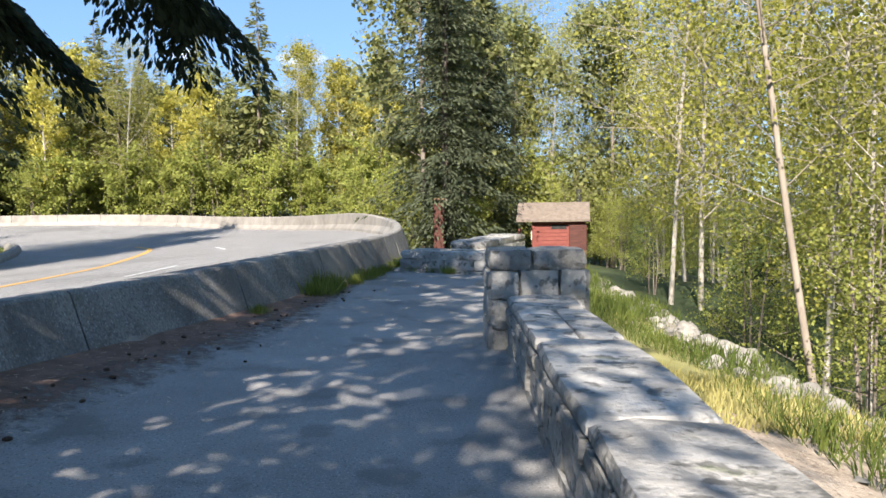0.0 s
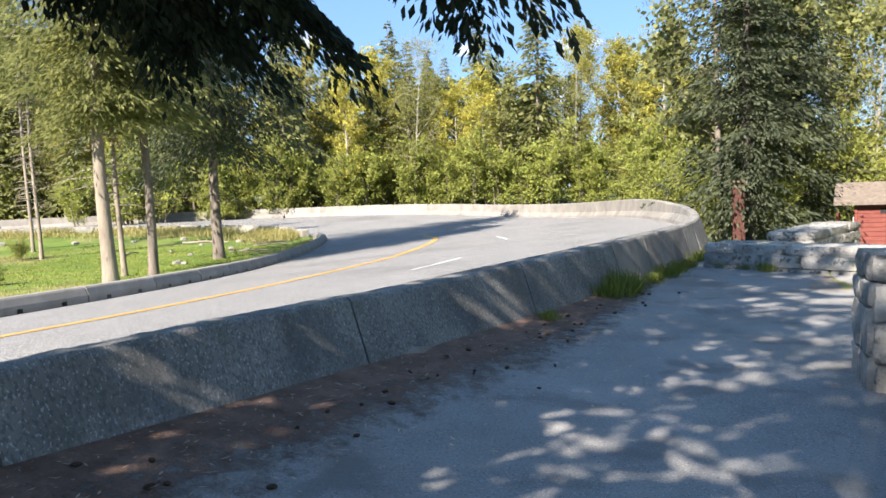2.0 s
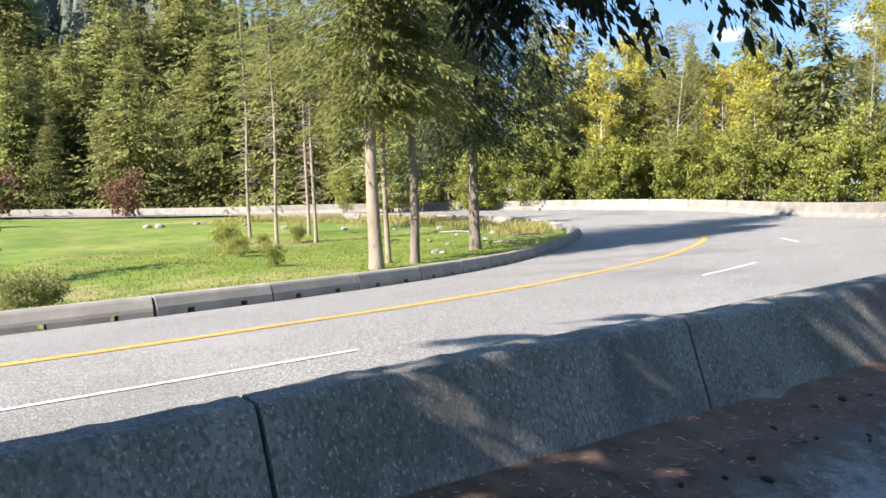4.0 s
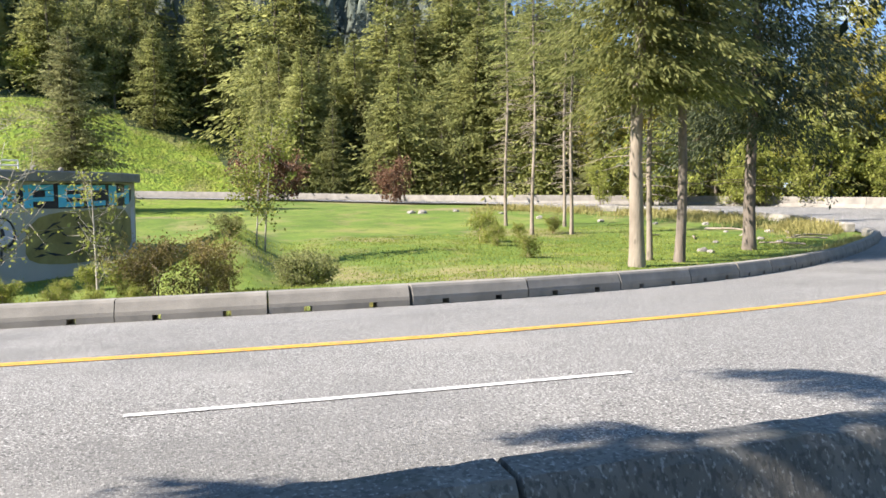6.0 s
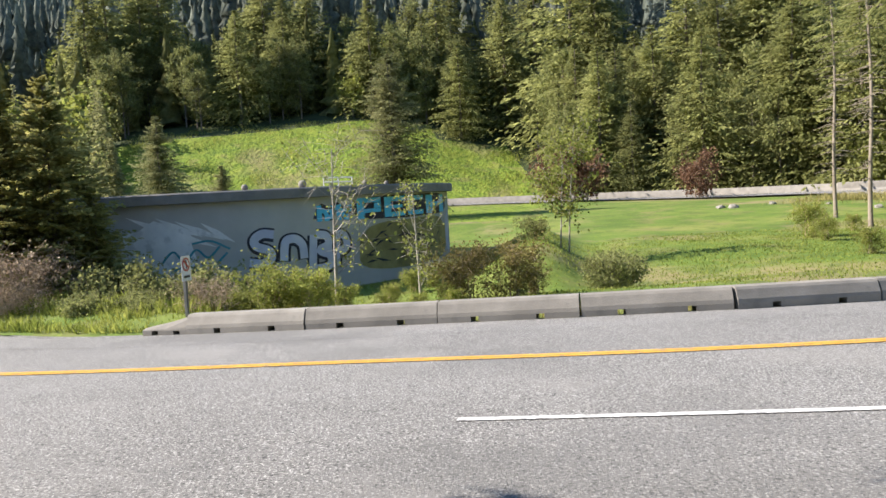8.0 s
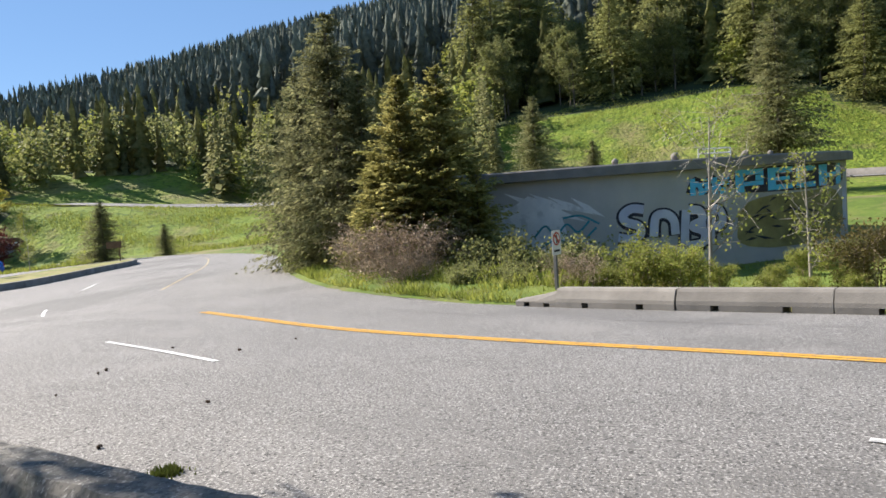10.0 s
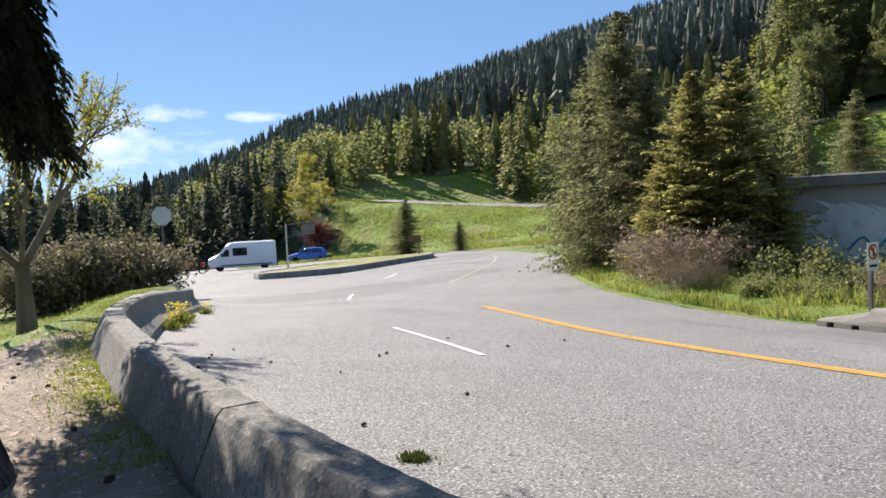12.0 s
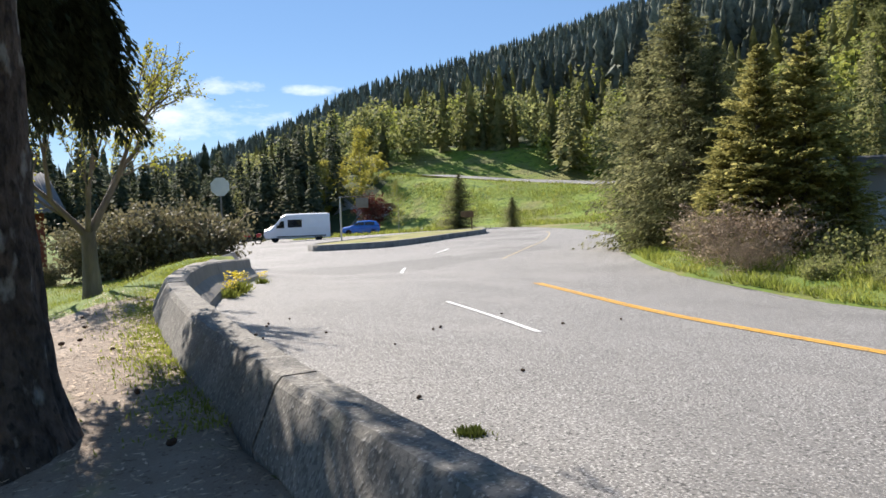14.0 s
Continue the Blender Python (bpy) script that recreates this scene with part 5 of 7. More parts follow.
def bough(seed, start, end, sag, width, count):
    """One long bough: a thin limb with side branches that hang with needles."""
    rs = np.random.RandomState(seed)
    a, b = np.array(start, float), np.array(end, float)
    tv, tf = tube([a, (a * 0.6 + b * 0.4) + (0, 0, sag), b], [0.05, 0.03, 0.008], 5)
    t = rs.uniform(0.35, 1.0, count)
    base = a[None] * ((1 - t) ** 2)[:, None] + ((a + b) / 2 + (0, 0, 2 * sag))[None] * (2 * t * (1 - t))[:, None] + b[None] * (t * t)[:, None]
    along = unit((b - a)[None] + np.zeros((count, 3)))
    lat = np.stack([-along[:, 1], along[:, 0], np.zeros(count)], 1) * rs.choice((-1, 1), count)[:, None]
    d = unit(along * 0.8 + lat * rs.uniform(0.2, 1.0, count)[:, None] + np.array([0, 0, -0.25]))
    V, F = boughs(rs, base, d, width * rs.uniform(0.3, 0.9, count), 90, 0.075, 0.55, 0.22, 0.55)
    n = len(tv)
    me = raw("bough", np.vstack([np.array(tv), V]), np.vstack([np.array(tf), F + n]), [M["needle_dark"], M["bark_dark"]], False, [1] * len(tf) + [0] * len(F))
    return me


BOUGHS = (((0, 0, 4.6), (0.6, 6.6, 2.8), 0.4, 0.9, 420), ((0, 0, 4.8), (1.3, 6.6, 2.75), 0.4, 0.9, 420), ((0, 0, 4.9), (1.0, 6.2, 3.1), 0.4, 1.0, 260),
          ((0, 0, 4.7), (2.7, 6.3, 2.72), 0.4, 0.7, 240), ((0, 0, 4.2), (-1.65, -2.7, 2.5), 0.35, 0.7, 220), ((0, 0, 4.1), (-1.15, -2.1, 2.5), 0.35, 0.7, 190), ((0, 0, 3.6), (-0.7, -1.7, 2.5), 0.3, 0.7, 120),
          ((0, 0, 6.1), (-2.6, 2.2, 5.6), 0.3, 0.9, 80), ((0, 0, 6.4), (-2.3, 3.2, 6.0), 0.3, 0.9, 80), ((0, 0, 5.3), (-2.3, 1.0, 4.9), 0.3, 0.7, 40),
          ((0, 0, 5.0), (-2.2, -2.5, 4.4), 0.35, 1.0, 110), ((0, 0, 5.1), (-2.3, -1.6, 4.6), 0.35, 1.0, 110), ((0, 0, 5.2), (-2.2, -0.5, 4.6), 0.35, 1.0, 110), ((0, 0, 5.0), (-1.4, -3.2, 4.5), 0.35, 1.0, 90))
for i, (st, en, sg, w_, c_) in enumerate(BOUGHS):
    part("bough", bough(200 + i, st, en, sg, w_, c_), spruce)
PATH_FIR = [conifer_meshes(s_, 17, 2.9, 0.46, 30, 7, 30, M["needle"], M["bark_dark"], 0.22, 0.45, 0.7, 0.36, 6, thin=0.14, ragged=0.4, hang=0.7) for s_ in (23,)]
for x, y in ((-1.9, -4.8), (-3.0, -8.6)):
    pick_put("pathfir", PATH_FIR, "fir_tree", "tall dark fir shading the footpath", x, y, 0.85, group="firs by the footpath")


def fruit_tree(seed):
    """A low-forking trunk whose limbs branch again and again into fine twigs with sparse small leaves."""
    rs = np.random.RandomState(seed)
    tv, tf, ends = [], [], []

    def grow(p, d, ln, r, level):
        q1 = p + (d + Vector(rs.normal(0, 0.10, 3))) * ln * 0.5
        q2 = q1 + (d + Vector(rs.normal(0, 0.14, 3)) + Vector((0, 0, 0.06))) * ln * 0.5
        tube([p, q1, q2], [r, r * 0.82, r * 0.62], 9 if level < 2 else 5 if level < 4 else 3, tv, tf)
        if level >= 3:
            ends.append((p, q2))
        if level < 6:
            for k in range(3):
                s = 1.0 if k < 2 else rs.uniform(0.4, 0.9)
                b0 = p.lerp(q2, s)
                nd = (d + Vector(rs.normal(0, 0.42, 3)) + Vector((0, 0, 0.16))).normalized()
                grow(b0, nd, ln * rs.uniform(0.62, 0.86), max(0.0035, r * (0.60 if k < 2 else 0.4)), level + 1)
    tube([(0, 0, -0.3), (0.01, 0, 0.1), (0.03, 0.02, 0.7), (0.04, 0.02, 1.25)], [0.25, 0.18, 0.14, 0.13], 12, tv, tf)
    top = Vector((0.04, 0.02, 1.15))
    grow(top, Vector((0.62, -0.1, 0.78)).normalized(), 1.0, 0.08, 1)
    grow(top, Vector((-0.40, 0.1, 0.90)).normalized(), 1.1, 0.09, 1)
    grow(top, Vector((0.15, 0.45, 0.88)).normalized(), 1.0, 0.06, 1)
    n = 8000
    E0, E1 = np.array([tuple(e[0]) for e in ends]), np.array([tuple(e[1]) for e in ends])
    pk = rs.randint(0, len(ends), n)
    s = rs.uniform(0.2, 1.05, n)[:, None]
    pos = E0[pk] * (1 - s) + E1[pk] * s + rs.normal(size=(n, 3)) * 0.03
    d = unit(rs.normal(size=(n, 3)))
    ln = 0.055 * rs.uniform(0.6, 1.4, n)
    V, F = kites(pos, d, unit(np.cross(d, rs.normal(size=(n, 3)))), ln, ln * 0.4, 0.2)
    return raw("trunk", tv, np.array(tf), M["bark"], True), raw("crown", V, F, M["leaf_spring"])


tree("apple_tree", "half-bare fruit tree with sparse young leaves", fruit_tree(96), place(-7.39, -8.65, None, 0.76, 15))


# ---- water tank with spray-painted wall ----
LETTERS = (('-', 27.5, 30.7), ('-', 31.5, 34.8), ('P', 36.0, 42.0), ('E', 43.0, 49.3), ('C', 50.3, 56.5), ('H', 57.8, 69.5))


def build_tank():
    cx, cy, rad, top, base = -34.4, -2.2, 9.8, 2.06, -1.3
    tank = thing("water_tank", "round concrete water tank with spray-painted letters", "tank", Matrix.Translation((cx, cy, 0)))

    def ring(name, r0, r1, z0, z1, mat, label=""):
        n = 96
        verts, faces = [], []
        for i in range(n):
            w = 2 * math.pi * i / n
            for r, z in ((r1, z0), (r1, z1 - 0.04), (r1 - 0.04, z1), (r0, z1)):
                verts.append((math.cos(w) * r, math.sin(w) * r, z))
        for i in range(n):
            j = (i + 1) % n
            for q in range(3):
                faces.append((4 * i + q, 4 * j + q, 4 * j + q + 1, 4 * i + q + 1))
        if r0 < 0.2:
            faces.append(tuple(4 * i + 3 for i in range(n)))
        return part(name, raw(name, verts, faces, mat), tank, label)
    ring("wall", rad - 0.3, rad, base, top - 0.28, M["tank"], "grey painted concrete wall")
    ring("roof_slab", 0.1, rad + 0.22, top - 0.30, top, M["lip"], "dark concrete roof slab with a thick rim")
    # railing frame, vents and hatches on the roof
    rv, rf = [], []
    for w0, w1 in ((33, 40.5),):
        a = Vector((math.cos(radians(w0)) * 8.8, math.sin(radians(w0)) * 8.8, top))
        b = Vector((math.cos(radians(w1)) * 8.8, math.sin(radians(w1)) * 8.8, top))
        for p in (a, a.lerp(b, 0.5), b):
            tube([p, p + Vector((0, 0, 0.30))], [0.02, 0.02], 6, rv, rf)
        for z in (0.30, 0.16):
            tube([a + Vector((0, 0, z)), b + Vector((0, 0, z))], [0.02, 0.02], 6, rv, rf)
    part("railing", raw("railing", rv, np.array(rf), M["sign_white"]), tank, "small pale tube railing")
    for w, r, s in ((16, 8.9, 0.10), (28, 8.8, 0.13), (45, 8.7, 0.10), (51, 8.9, 0.08)):
        bm = bmesh.new()
        bmesh.ops.create_uvsphere(bm, u_segments=14, v_segments=8, radius=s)
        bmesh.ops.translate(bm, vec=(0, 0, s * 0.9), verts=bm.verts)
        bmesh.ops.create_cone(bm, segments=12, radius1=s * 0.55, radius2=s * 0.55, depth=s, cap_ends=True, matrix=Matrix.Translation((0, 0, s * 0.45)))
        part("vent", bm_mesh("vent", bm, M["concrete_pale"], True), tank, m=Matrix.Translation((math.cos(radians(w)) * r, math.sin(radians(w)) * r, top)))

    def patch(name, outline, mat, proud, label=""):
        """A painted shape laid on the curved wall: outline of (degrees round, height), filled."""
        bm = bmesh.new()
        vs = [bm.verts.new((a, z, 0)) for a, z in outline]
        f = bm.faces.new(vs)
        bmesh.ops.triangulate(bm, faces=[f])
        for k in range(2):
            bmesh.ops.subdivide_edges(bm, edges=[e for e in bm.edges if abs(e.verts[0].co.x - e.verts[1].co.x) > 1.6], cuts=1)
        for v in bm.verts:
            a, z = v.co.x, v.co.y
            v.co = ((rad + proud) * math.cos(radians(a)), (rad + proud) * math.sin(radians(a)), z)
        bmesh.ops.recalc_face_normals(bm, faces=bm.faces)
        part(name, bm_mesh(name, bm, mat), tank, label)

    def blob(a0, a1, z0, z1, seed, n=18, wob=0.13):
        rs = random.Random(seed)
        out = []
        for i in range(n):
            w = 2 * math.pi * i / n
            k = 1 + rs.uniform(-wob, wob)
            cw, sw = math.cos(w), math.sin(w)
            out.append(((a0 + a1) / 2 + (a1 - a0) / 2 * k * math.copysign(abs(cw) ** 0.6, cw), (z0 + z1) / 2 + (z1 - z0) / 2 * k * math.copysign(abs(sw) ** 0.6, sw)))
        return out
    # blue block letters with dark edges, abstract strokes
    patch("painted_band", blob(34.6, 72.0, 0.93, 1.71, 1, 34, 0.03), M["graf_dark"], 0.012, "dark edge of blue letters")
    strokes = []
    for kind, a0, a1 in LETTERS:
        w = 0.3 * (a1 - a0)
        lo, hi, md = (0.99, 1.66, 1.32) if kind != '-' else (1.0, 1.5, 1.25)
        strokes.append((a0, a0 + w, lo, hi))
        if kind in "PEC":
            strokes.append((a0 + w, a1, hi - 0.17, hi))
        if kind in "EC":
            strokes.append((a0 + w, a1, lo, lo + 0.17))
        if kind == "E":
            strokes.append((a0 + w, a1 - 0.8, md - 0.06, md + 0.06))
        if kind == "P":
            strokes += [(a0 + w, a1, md - 0.15, md - 0.01), (a1 - w, a1, md - 0.01, hi - 0.17)]
        if kind == "H":
            strokes += [(a1 - w, a1, lo, hi), (a0 + w, a1 - w, md - 0.08, md + 0.08)]
        if kind == "-":
            strokes += [(a0 + w, a1, md, md + 0.12), (a0 + w + 0.5, a0 + w + 1.5, lo, md - 0.06), (a1 - 1.0, a1, md + 0.16, hi - 0.03)]
    for i, (a0, a1, z0, z1) in enumerate(strokes):
        patch("blue_stroke", [(a0, z0), (a1, z0 + 0.01), (a1, z1), (a0, z1 - 0.02)], M["graf_blue"], 0.016 + 0.0012 * (i % 4), "bright blue paint" if i == 0 else "")
    # olive tangle below
    patch("painted_panel", blob(36, 70.5, -0.75, 0.88, 2, 26, 0.04), M["graf_olive"], 0.008, "olive brown sprayed panel")
    rs = random.Random(8)
    for i in range(26):
        a, z = rs.uniform(37, 64), rs.uniform(-0.6, 0.7)
        d, e = rs.uniform(1.5, 5.0), rs.uniform(-0.3, 0.3)
        patch("dark_stroke", [(a, z), (a + d * 0.5, z + e * 0.7 - 0.03), (a + d, z + e), (a + d * 0.5, z + e * 0.7 + 0.05)], M["graf_dark"], 0.013 + 0.0006 * i)
    def ribbon(line, width):
        """Outline of a brush stroke along (degrees round, height) points."""
        p = smooth_line([(a * 0.171, z) for a, z in line], 6 * len(line))
        t = np.gradient(p, axis=0)
        t /= np.linalg.norm(t, axis=1)[:, None]
        nrm = np.stack([-t[:, 1], t[:, 0]], 1) * width / 2
        ends = np.vstack([p + nrm, (p - nrm)[::-1]])
        return [(a / 0.171, z) for a, z in ends]
    # small dark and blue tag before the block letters
    patch("tag_edge", ribbon([(27.4, 1.05), (28.6, 1.42), (30.0, 1.12), (31.4, 1.45), (33.6, 1.1)], 0.26), M["graf_dark"], 0.010)
    patch("tag_fill", ribbon([(27.7, 1.07), (28.6, 1.36), (30.0, 1.10), (31.4, 1.39), (33.3, 1.1)], 0.13), M["graf_blue"], 0.014)
    # pale rounded letters with dark outline
    STROKES = (((19.4, 0.72), (17.4, 0.76), (16.0, 0.60), (16.4, 0.40), (18.4, 0.26), (18.7, 0.04), (17.2, -0.10), (15.0, -0.04)), ((20.9, -0.08), (21.1, 0.30), (21.6, 0.52), (23.2, 0.54), (24.4, 0.34), (24.6, -0.06)),
               ((26.1, -0.40), (26.3, 0.10), (26.6, 0.62)), ((27.0, 0.62), (29.0, 0.56), (29.4, 0.30), (27.6, 0.14), (29.6, -0.04), (29.4, -0.34), (26.8, -0.42)), ((30.8, -0.42), (31.0, 0.10), (31.3, 0.56), (32.8, 0.52), (33.2, 0.20), (31.6, 0.04)))
    for i, line in enumerate(STROKES):
        patch("letter_edge", ribbon([(a, z - 0.02) for a, z in line], 0.40), M["graf_dark"], 0.008 + 0.001 * i)
    for i, line in enumerate(STROKES):
        patch("letter_fill", ribbon(line, 0.25), M["graf_pale"], 0.015 + 0.001 * i, "pale lilac paint" if i == 0 else "")
    # white patch with slanting streaks painted as sunlight on the wall, and turquoise scrawl
    patch("whitewash", blob(-6, 6.5, -0.7, 1.18, 50, 20, 0.16), M["sunlit_white"], 0.006, "white paint standing for sunlight on the wall")
    for i, (a, z, ln_) in enumerate(((-4, 1.45, 9), (0.5, 1.40, 7.5), (3.5, 1.28, 8.0), (7.5, 1.20, 5.5), (1.5, 1.10, 8.5))):
        patch("white_brush_mark", [(a, z), (a + ln_ * 0.5, z - 0.24), (a + ln_, z - 0.62), (a + ln_ * 0.45, z - 0.42)], M["sunlit_white"], 0.0072 + 0.0008 * i)
    for i, line in enumerate((((1.0, 0.1), (3.0, 0.42), (4.6, 0.12), (6.6, 0.44), (8.4, 0.2), (10.4, 0.5)), ((2.0, -0.2), (5.0, 0.0), (8.0, -0.2), (11.5, 0.3)), ((6.0, 0.62), (9.0, 0.66), (12.0, 0.4)))):
        patch("turquoise_line", ribbon(line, 0.06), M["graf_teal"], 0.013 + 0.001 * i)
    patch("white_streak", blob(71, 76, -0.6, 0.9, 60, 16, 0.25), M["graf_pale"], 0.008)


build_tank()


# ---- shrubs, brambles and saplings beside the tank ----
random.seed(21)
BUSH = [leafy_meshes(s_, 1.7, 1.0, 0.0, 26, 7, 5200, 0.075, M["leaf_green"], M["twig"], 0.03, 1.0, 0, 0.7, stems=5) for s_ in (101, 102)]
BUSH_BROWN = [leafy_meshes(s_, 1.7, 1.2, 0.0, 30, 8, 5200, 0.075, M["leaf_brown"], M["twig"], 0.03, 0.9, 0, 0.7, stems=5) for s_ in (103, 104)]
BRAMBLE = [leafy_meshes(s_, 1.5, 1.3, 0.0, 44, 16, 1100, 0.06, M["twig"], M["twig"], 0.02, 0.7, 0, 0.6, stems=6) for s_ in (105, 106)]
LAUREL = [leafy_meshes(s_, 1.5, 1.2, 0.0, 30, 8, 4200, 0.11, M["leaf_mid"], M["bark"], 0.03, 0.8, 0, 0.7, stems=5) for s_ in (107, 108)]
for x, y, s_ in ((-17.6, 5.4, 0.62), (-17.5, 6.3, 0.60), (-18.1, 6.9, 0.5)):
    pick_put("brown", BUSH_BROWN, "shrub", "brownish-leaved bush behind the kerb barrier", x, y, s_, group="bushes behind the kerb", category="shrub")
for x, y, s_ in ((-17.4, 1.5, 0.58), (-17.2, 2.3, 0.5), (-17.0, 3.6, 0.42), (-16.6, 4.3, 0.42), (-18.0, 0.8, 0.45), (-19.6, 9.4, 0.55), (-23.4, 4.9, 0.75), (-24.2, 5.6, 0.7), (-17.6, 0.9, 0.55), (-17.9, 1.9, 0.62), (-17.6, 2.9, 0.5), (-17.3, 4.9, 0.45), (-18.1, 3.9, 0.5), (-18.4, 2.6, 0.5), (-16.9, 5.0, 0.4), (-17.9, 5.2, 0.5)):
    pick_put("bush", BUSH, "shrub", "fresh yellow-green bush behind the kerb barrier", x, y, s_, group="bushes behind the kerb", category="shrub")
for x, y, s_ in ((-20.1, -4.7, 0.95), (-20.9, -4.2, 1.0), (-19.4, -4.0, 0.6), (-17.6, 0.3, 0.5), (-20.4, -3.0, 0.6), (-21.2, -5.8, 0.8)):
    pick_put("bramble", BRAMBLE, "bramble", "tangle of dry pinkish-brown bramble stems", x, y, s_, group="brambles by the tank", category="bramble")
for x, y, s_ in ((-20.5, -2.0, 0.8), (-20.2, -1.0, 0.72), (-19.6, 0.1, 0.6), (-19.2, 1.0, 0.5), (-20.6, -0.2, 0.75), (-18.8, -1.4, 0.5), (-20.0, 1.8, 0.5), (-18.4, -2.3, 0.5), (-18.0, -1.0, 0.4), (-19.2, 8.9, 0.62), (-20.0, 9.6, 0.7), (-21.2, 9.7, 0.6), (-19.8, -0.6, 0.7), (-20.8, -1.4, 0.85), (-21.4, 0.8, 0.7), (-24.6, 6.4, 0.5), (-27.8, 9.6, 0.6)):
    pick_put("laurel", LAUREL, "shrub", "dark-leaved bramble shrub below the tank", x, y, s_, group="dark shrubs by the tank", category="shrub")
SAPLING = leafy_meshes(111, 3.6, 1.3, 0.2, 18, 8, 420, 0.075, M["leaf_green"], M["bark_pale"], 0.045, 1.5, 0.03, 0.45)
tree("sapling", "white-stemmed sapling with a few young leaves", SAPLING, place(-17.7, 2.75, None, 0.92, 70))
SAPLING2 = leafy_meshes(112, 2.6, 0.8, 0.1, 18, 7, 620, 0.065, M["leaf_green"], M["bark_pale"], 0.035, 1.4, 0.02, 0.5)
tree("sapling", "slender sapling before the olive-painted wall", SAPLING2, place(-19.2, 4.6, None, 1.0, 10))
LONE = leafy_meshes(113, 5.0, 1.7, 0.25, 22, 7, 2600, 0.12, M["leaf_green"], M["bark_pale"], 0.05, 1.0, 0.0, 0.55, stems=2)
tree("young_tree", "airy young tree on the lawn beside the tank", LONE, place(-27.5, 10.8, None, 0.9, 0))
for yaw, r, s_ in ((62.0, 72, 1.6), (72, 74, 1.3), (70, 76, 1.2)):
    x, y = polar(yaw, r)
    put(("copper", 0), leafy_meshes(114, 2.3, 1.3, 0.0, 24, 8, 3000, 0.13, M["leaf_rust"], M["twig"], 0.04, 1.0, 0, 0.6, stems=4) if ("copper", 0) not in [k[0] for k in made] else None,
        "shrub", "reddish-brown shrub across the far road", x, y, s_, group="shrubs across the far road", category="shrub")
for yaw, r, s_ in ((54, 32, 0.75), (53, 30, 0.6), (49, 38, 0.5), (51.5, 35, 0.5), (50, 24.5, 0.55)):
    x, y = polar(yaw, r)
    pick_put("bush", BUSH, "shrub", "small yellow-green bush on the lawn", x, y, s_, group="bushes on the lawn", category="shrub")


# ---- rocks on the lawn ----
def rock_mesh(seed, s):
    rs = random.Random(seed)
    bm = bmesh.new()
    bmesh.ops.create_icosphere(bm, subdivisions=2, radius=s)
    for v in bm.verts:
        v.co *= 0.8 + 0.35 * noise.noise(v.co * (1.6 / s) + Vector((seed * 3.1, 0, 0)))
        v.co.z *= 0.62
    return bm_mesh("rock", bm, M["rock"])


ROCKS = [rock_mesh(i, 0.5) for i in range(3)]
random.seed(31)
rocks = [(-47.5, 27.5, 1.2), (-47.9, 28.6, 0.9), (-46.9, 28.0, 1.4), (-47.4, 31.0, 1.0), (-39.3, 32.1, 1.1), (-38.6, 32.6, 0.8), (-21.0, 25.2, 0.9), (-20.5, 25.0, 0.6), (-22.0, 31.2, 0.8), (-25.5, 33.6, 0.9), (-29.0, 35.2, 0.8),
         (-33.0, 35.6, 0.7), (-23.8, 32.4, 0.7), (-35.8, 34.0, 0.9), (-27.2, 34.4, 0.6), (-43.5, 32.2, 0.7), (-23.5, 29.0, 0.6), (-31.0, 37.5, 0.9), (-26.0, 36.2, 1.0)]
for i, (x, y, s_) in enumerate(rocks):
    ob = new("rock", ROCKS[i % 3])
    ob.matrix_basis = place(x, y, ground_z(x, y) + 0.02, s_ * 0.6)
    tagged(ob, "pale angular rock lying on the grass", "rock", "rocks on the lawn")
for i in range(7):
    x, y = random.uniform(-29, -21), random.uniform(29, 36)
    v, f = tube([(-1.2, 0, 0.1), (0, 0.1, 0.16), (1.3, -0.1, 0.1)], [0.06, 0.05, 0.03], 6)
    ob = new("log", raw("log", v, np.array(f), M["bark_tan"], True))
    ob.matrix_basis = place(x, y, ground_z(x, y), random.uniform(0.6, 1.1))
    tagged(ob, "grey dead branch lying on the ground", "log", "dead branches on the lawn")


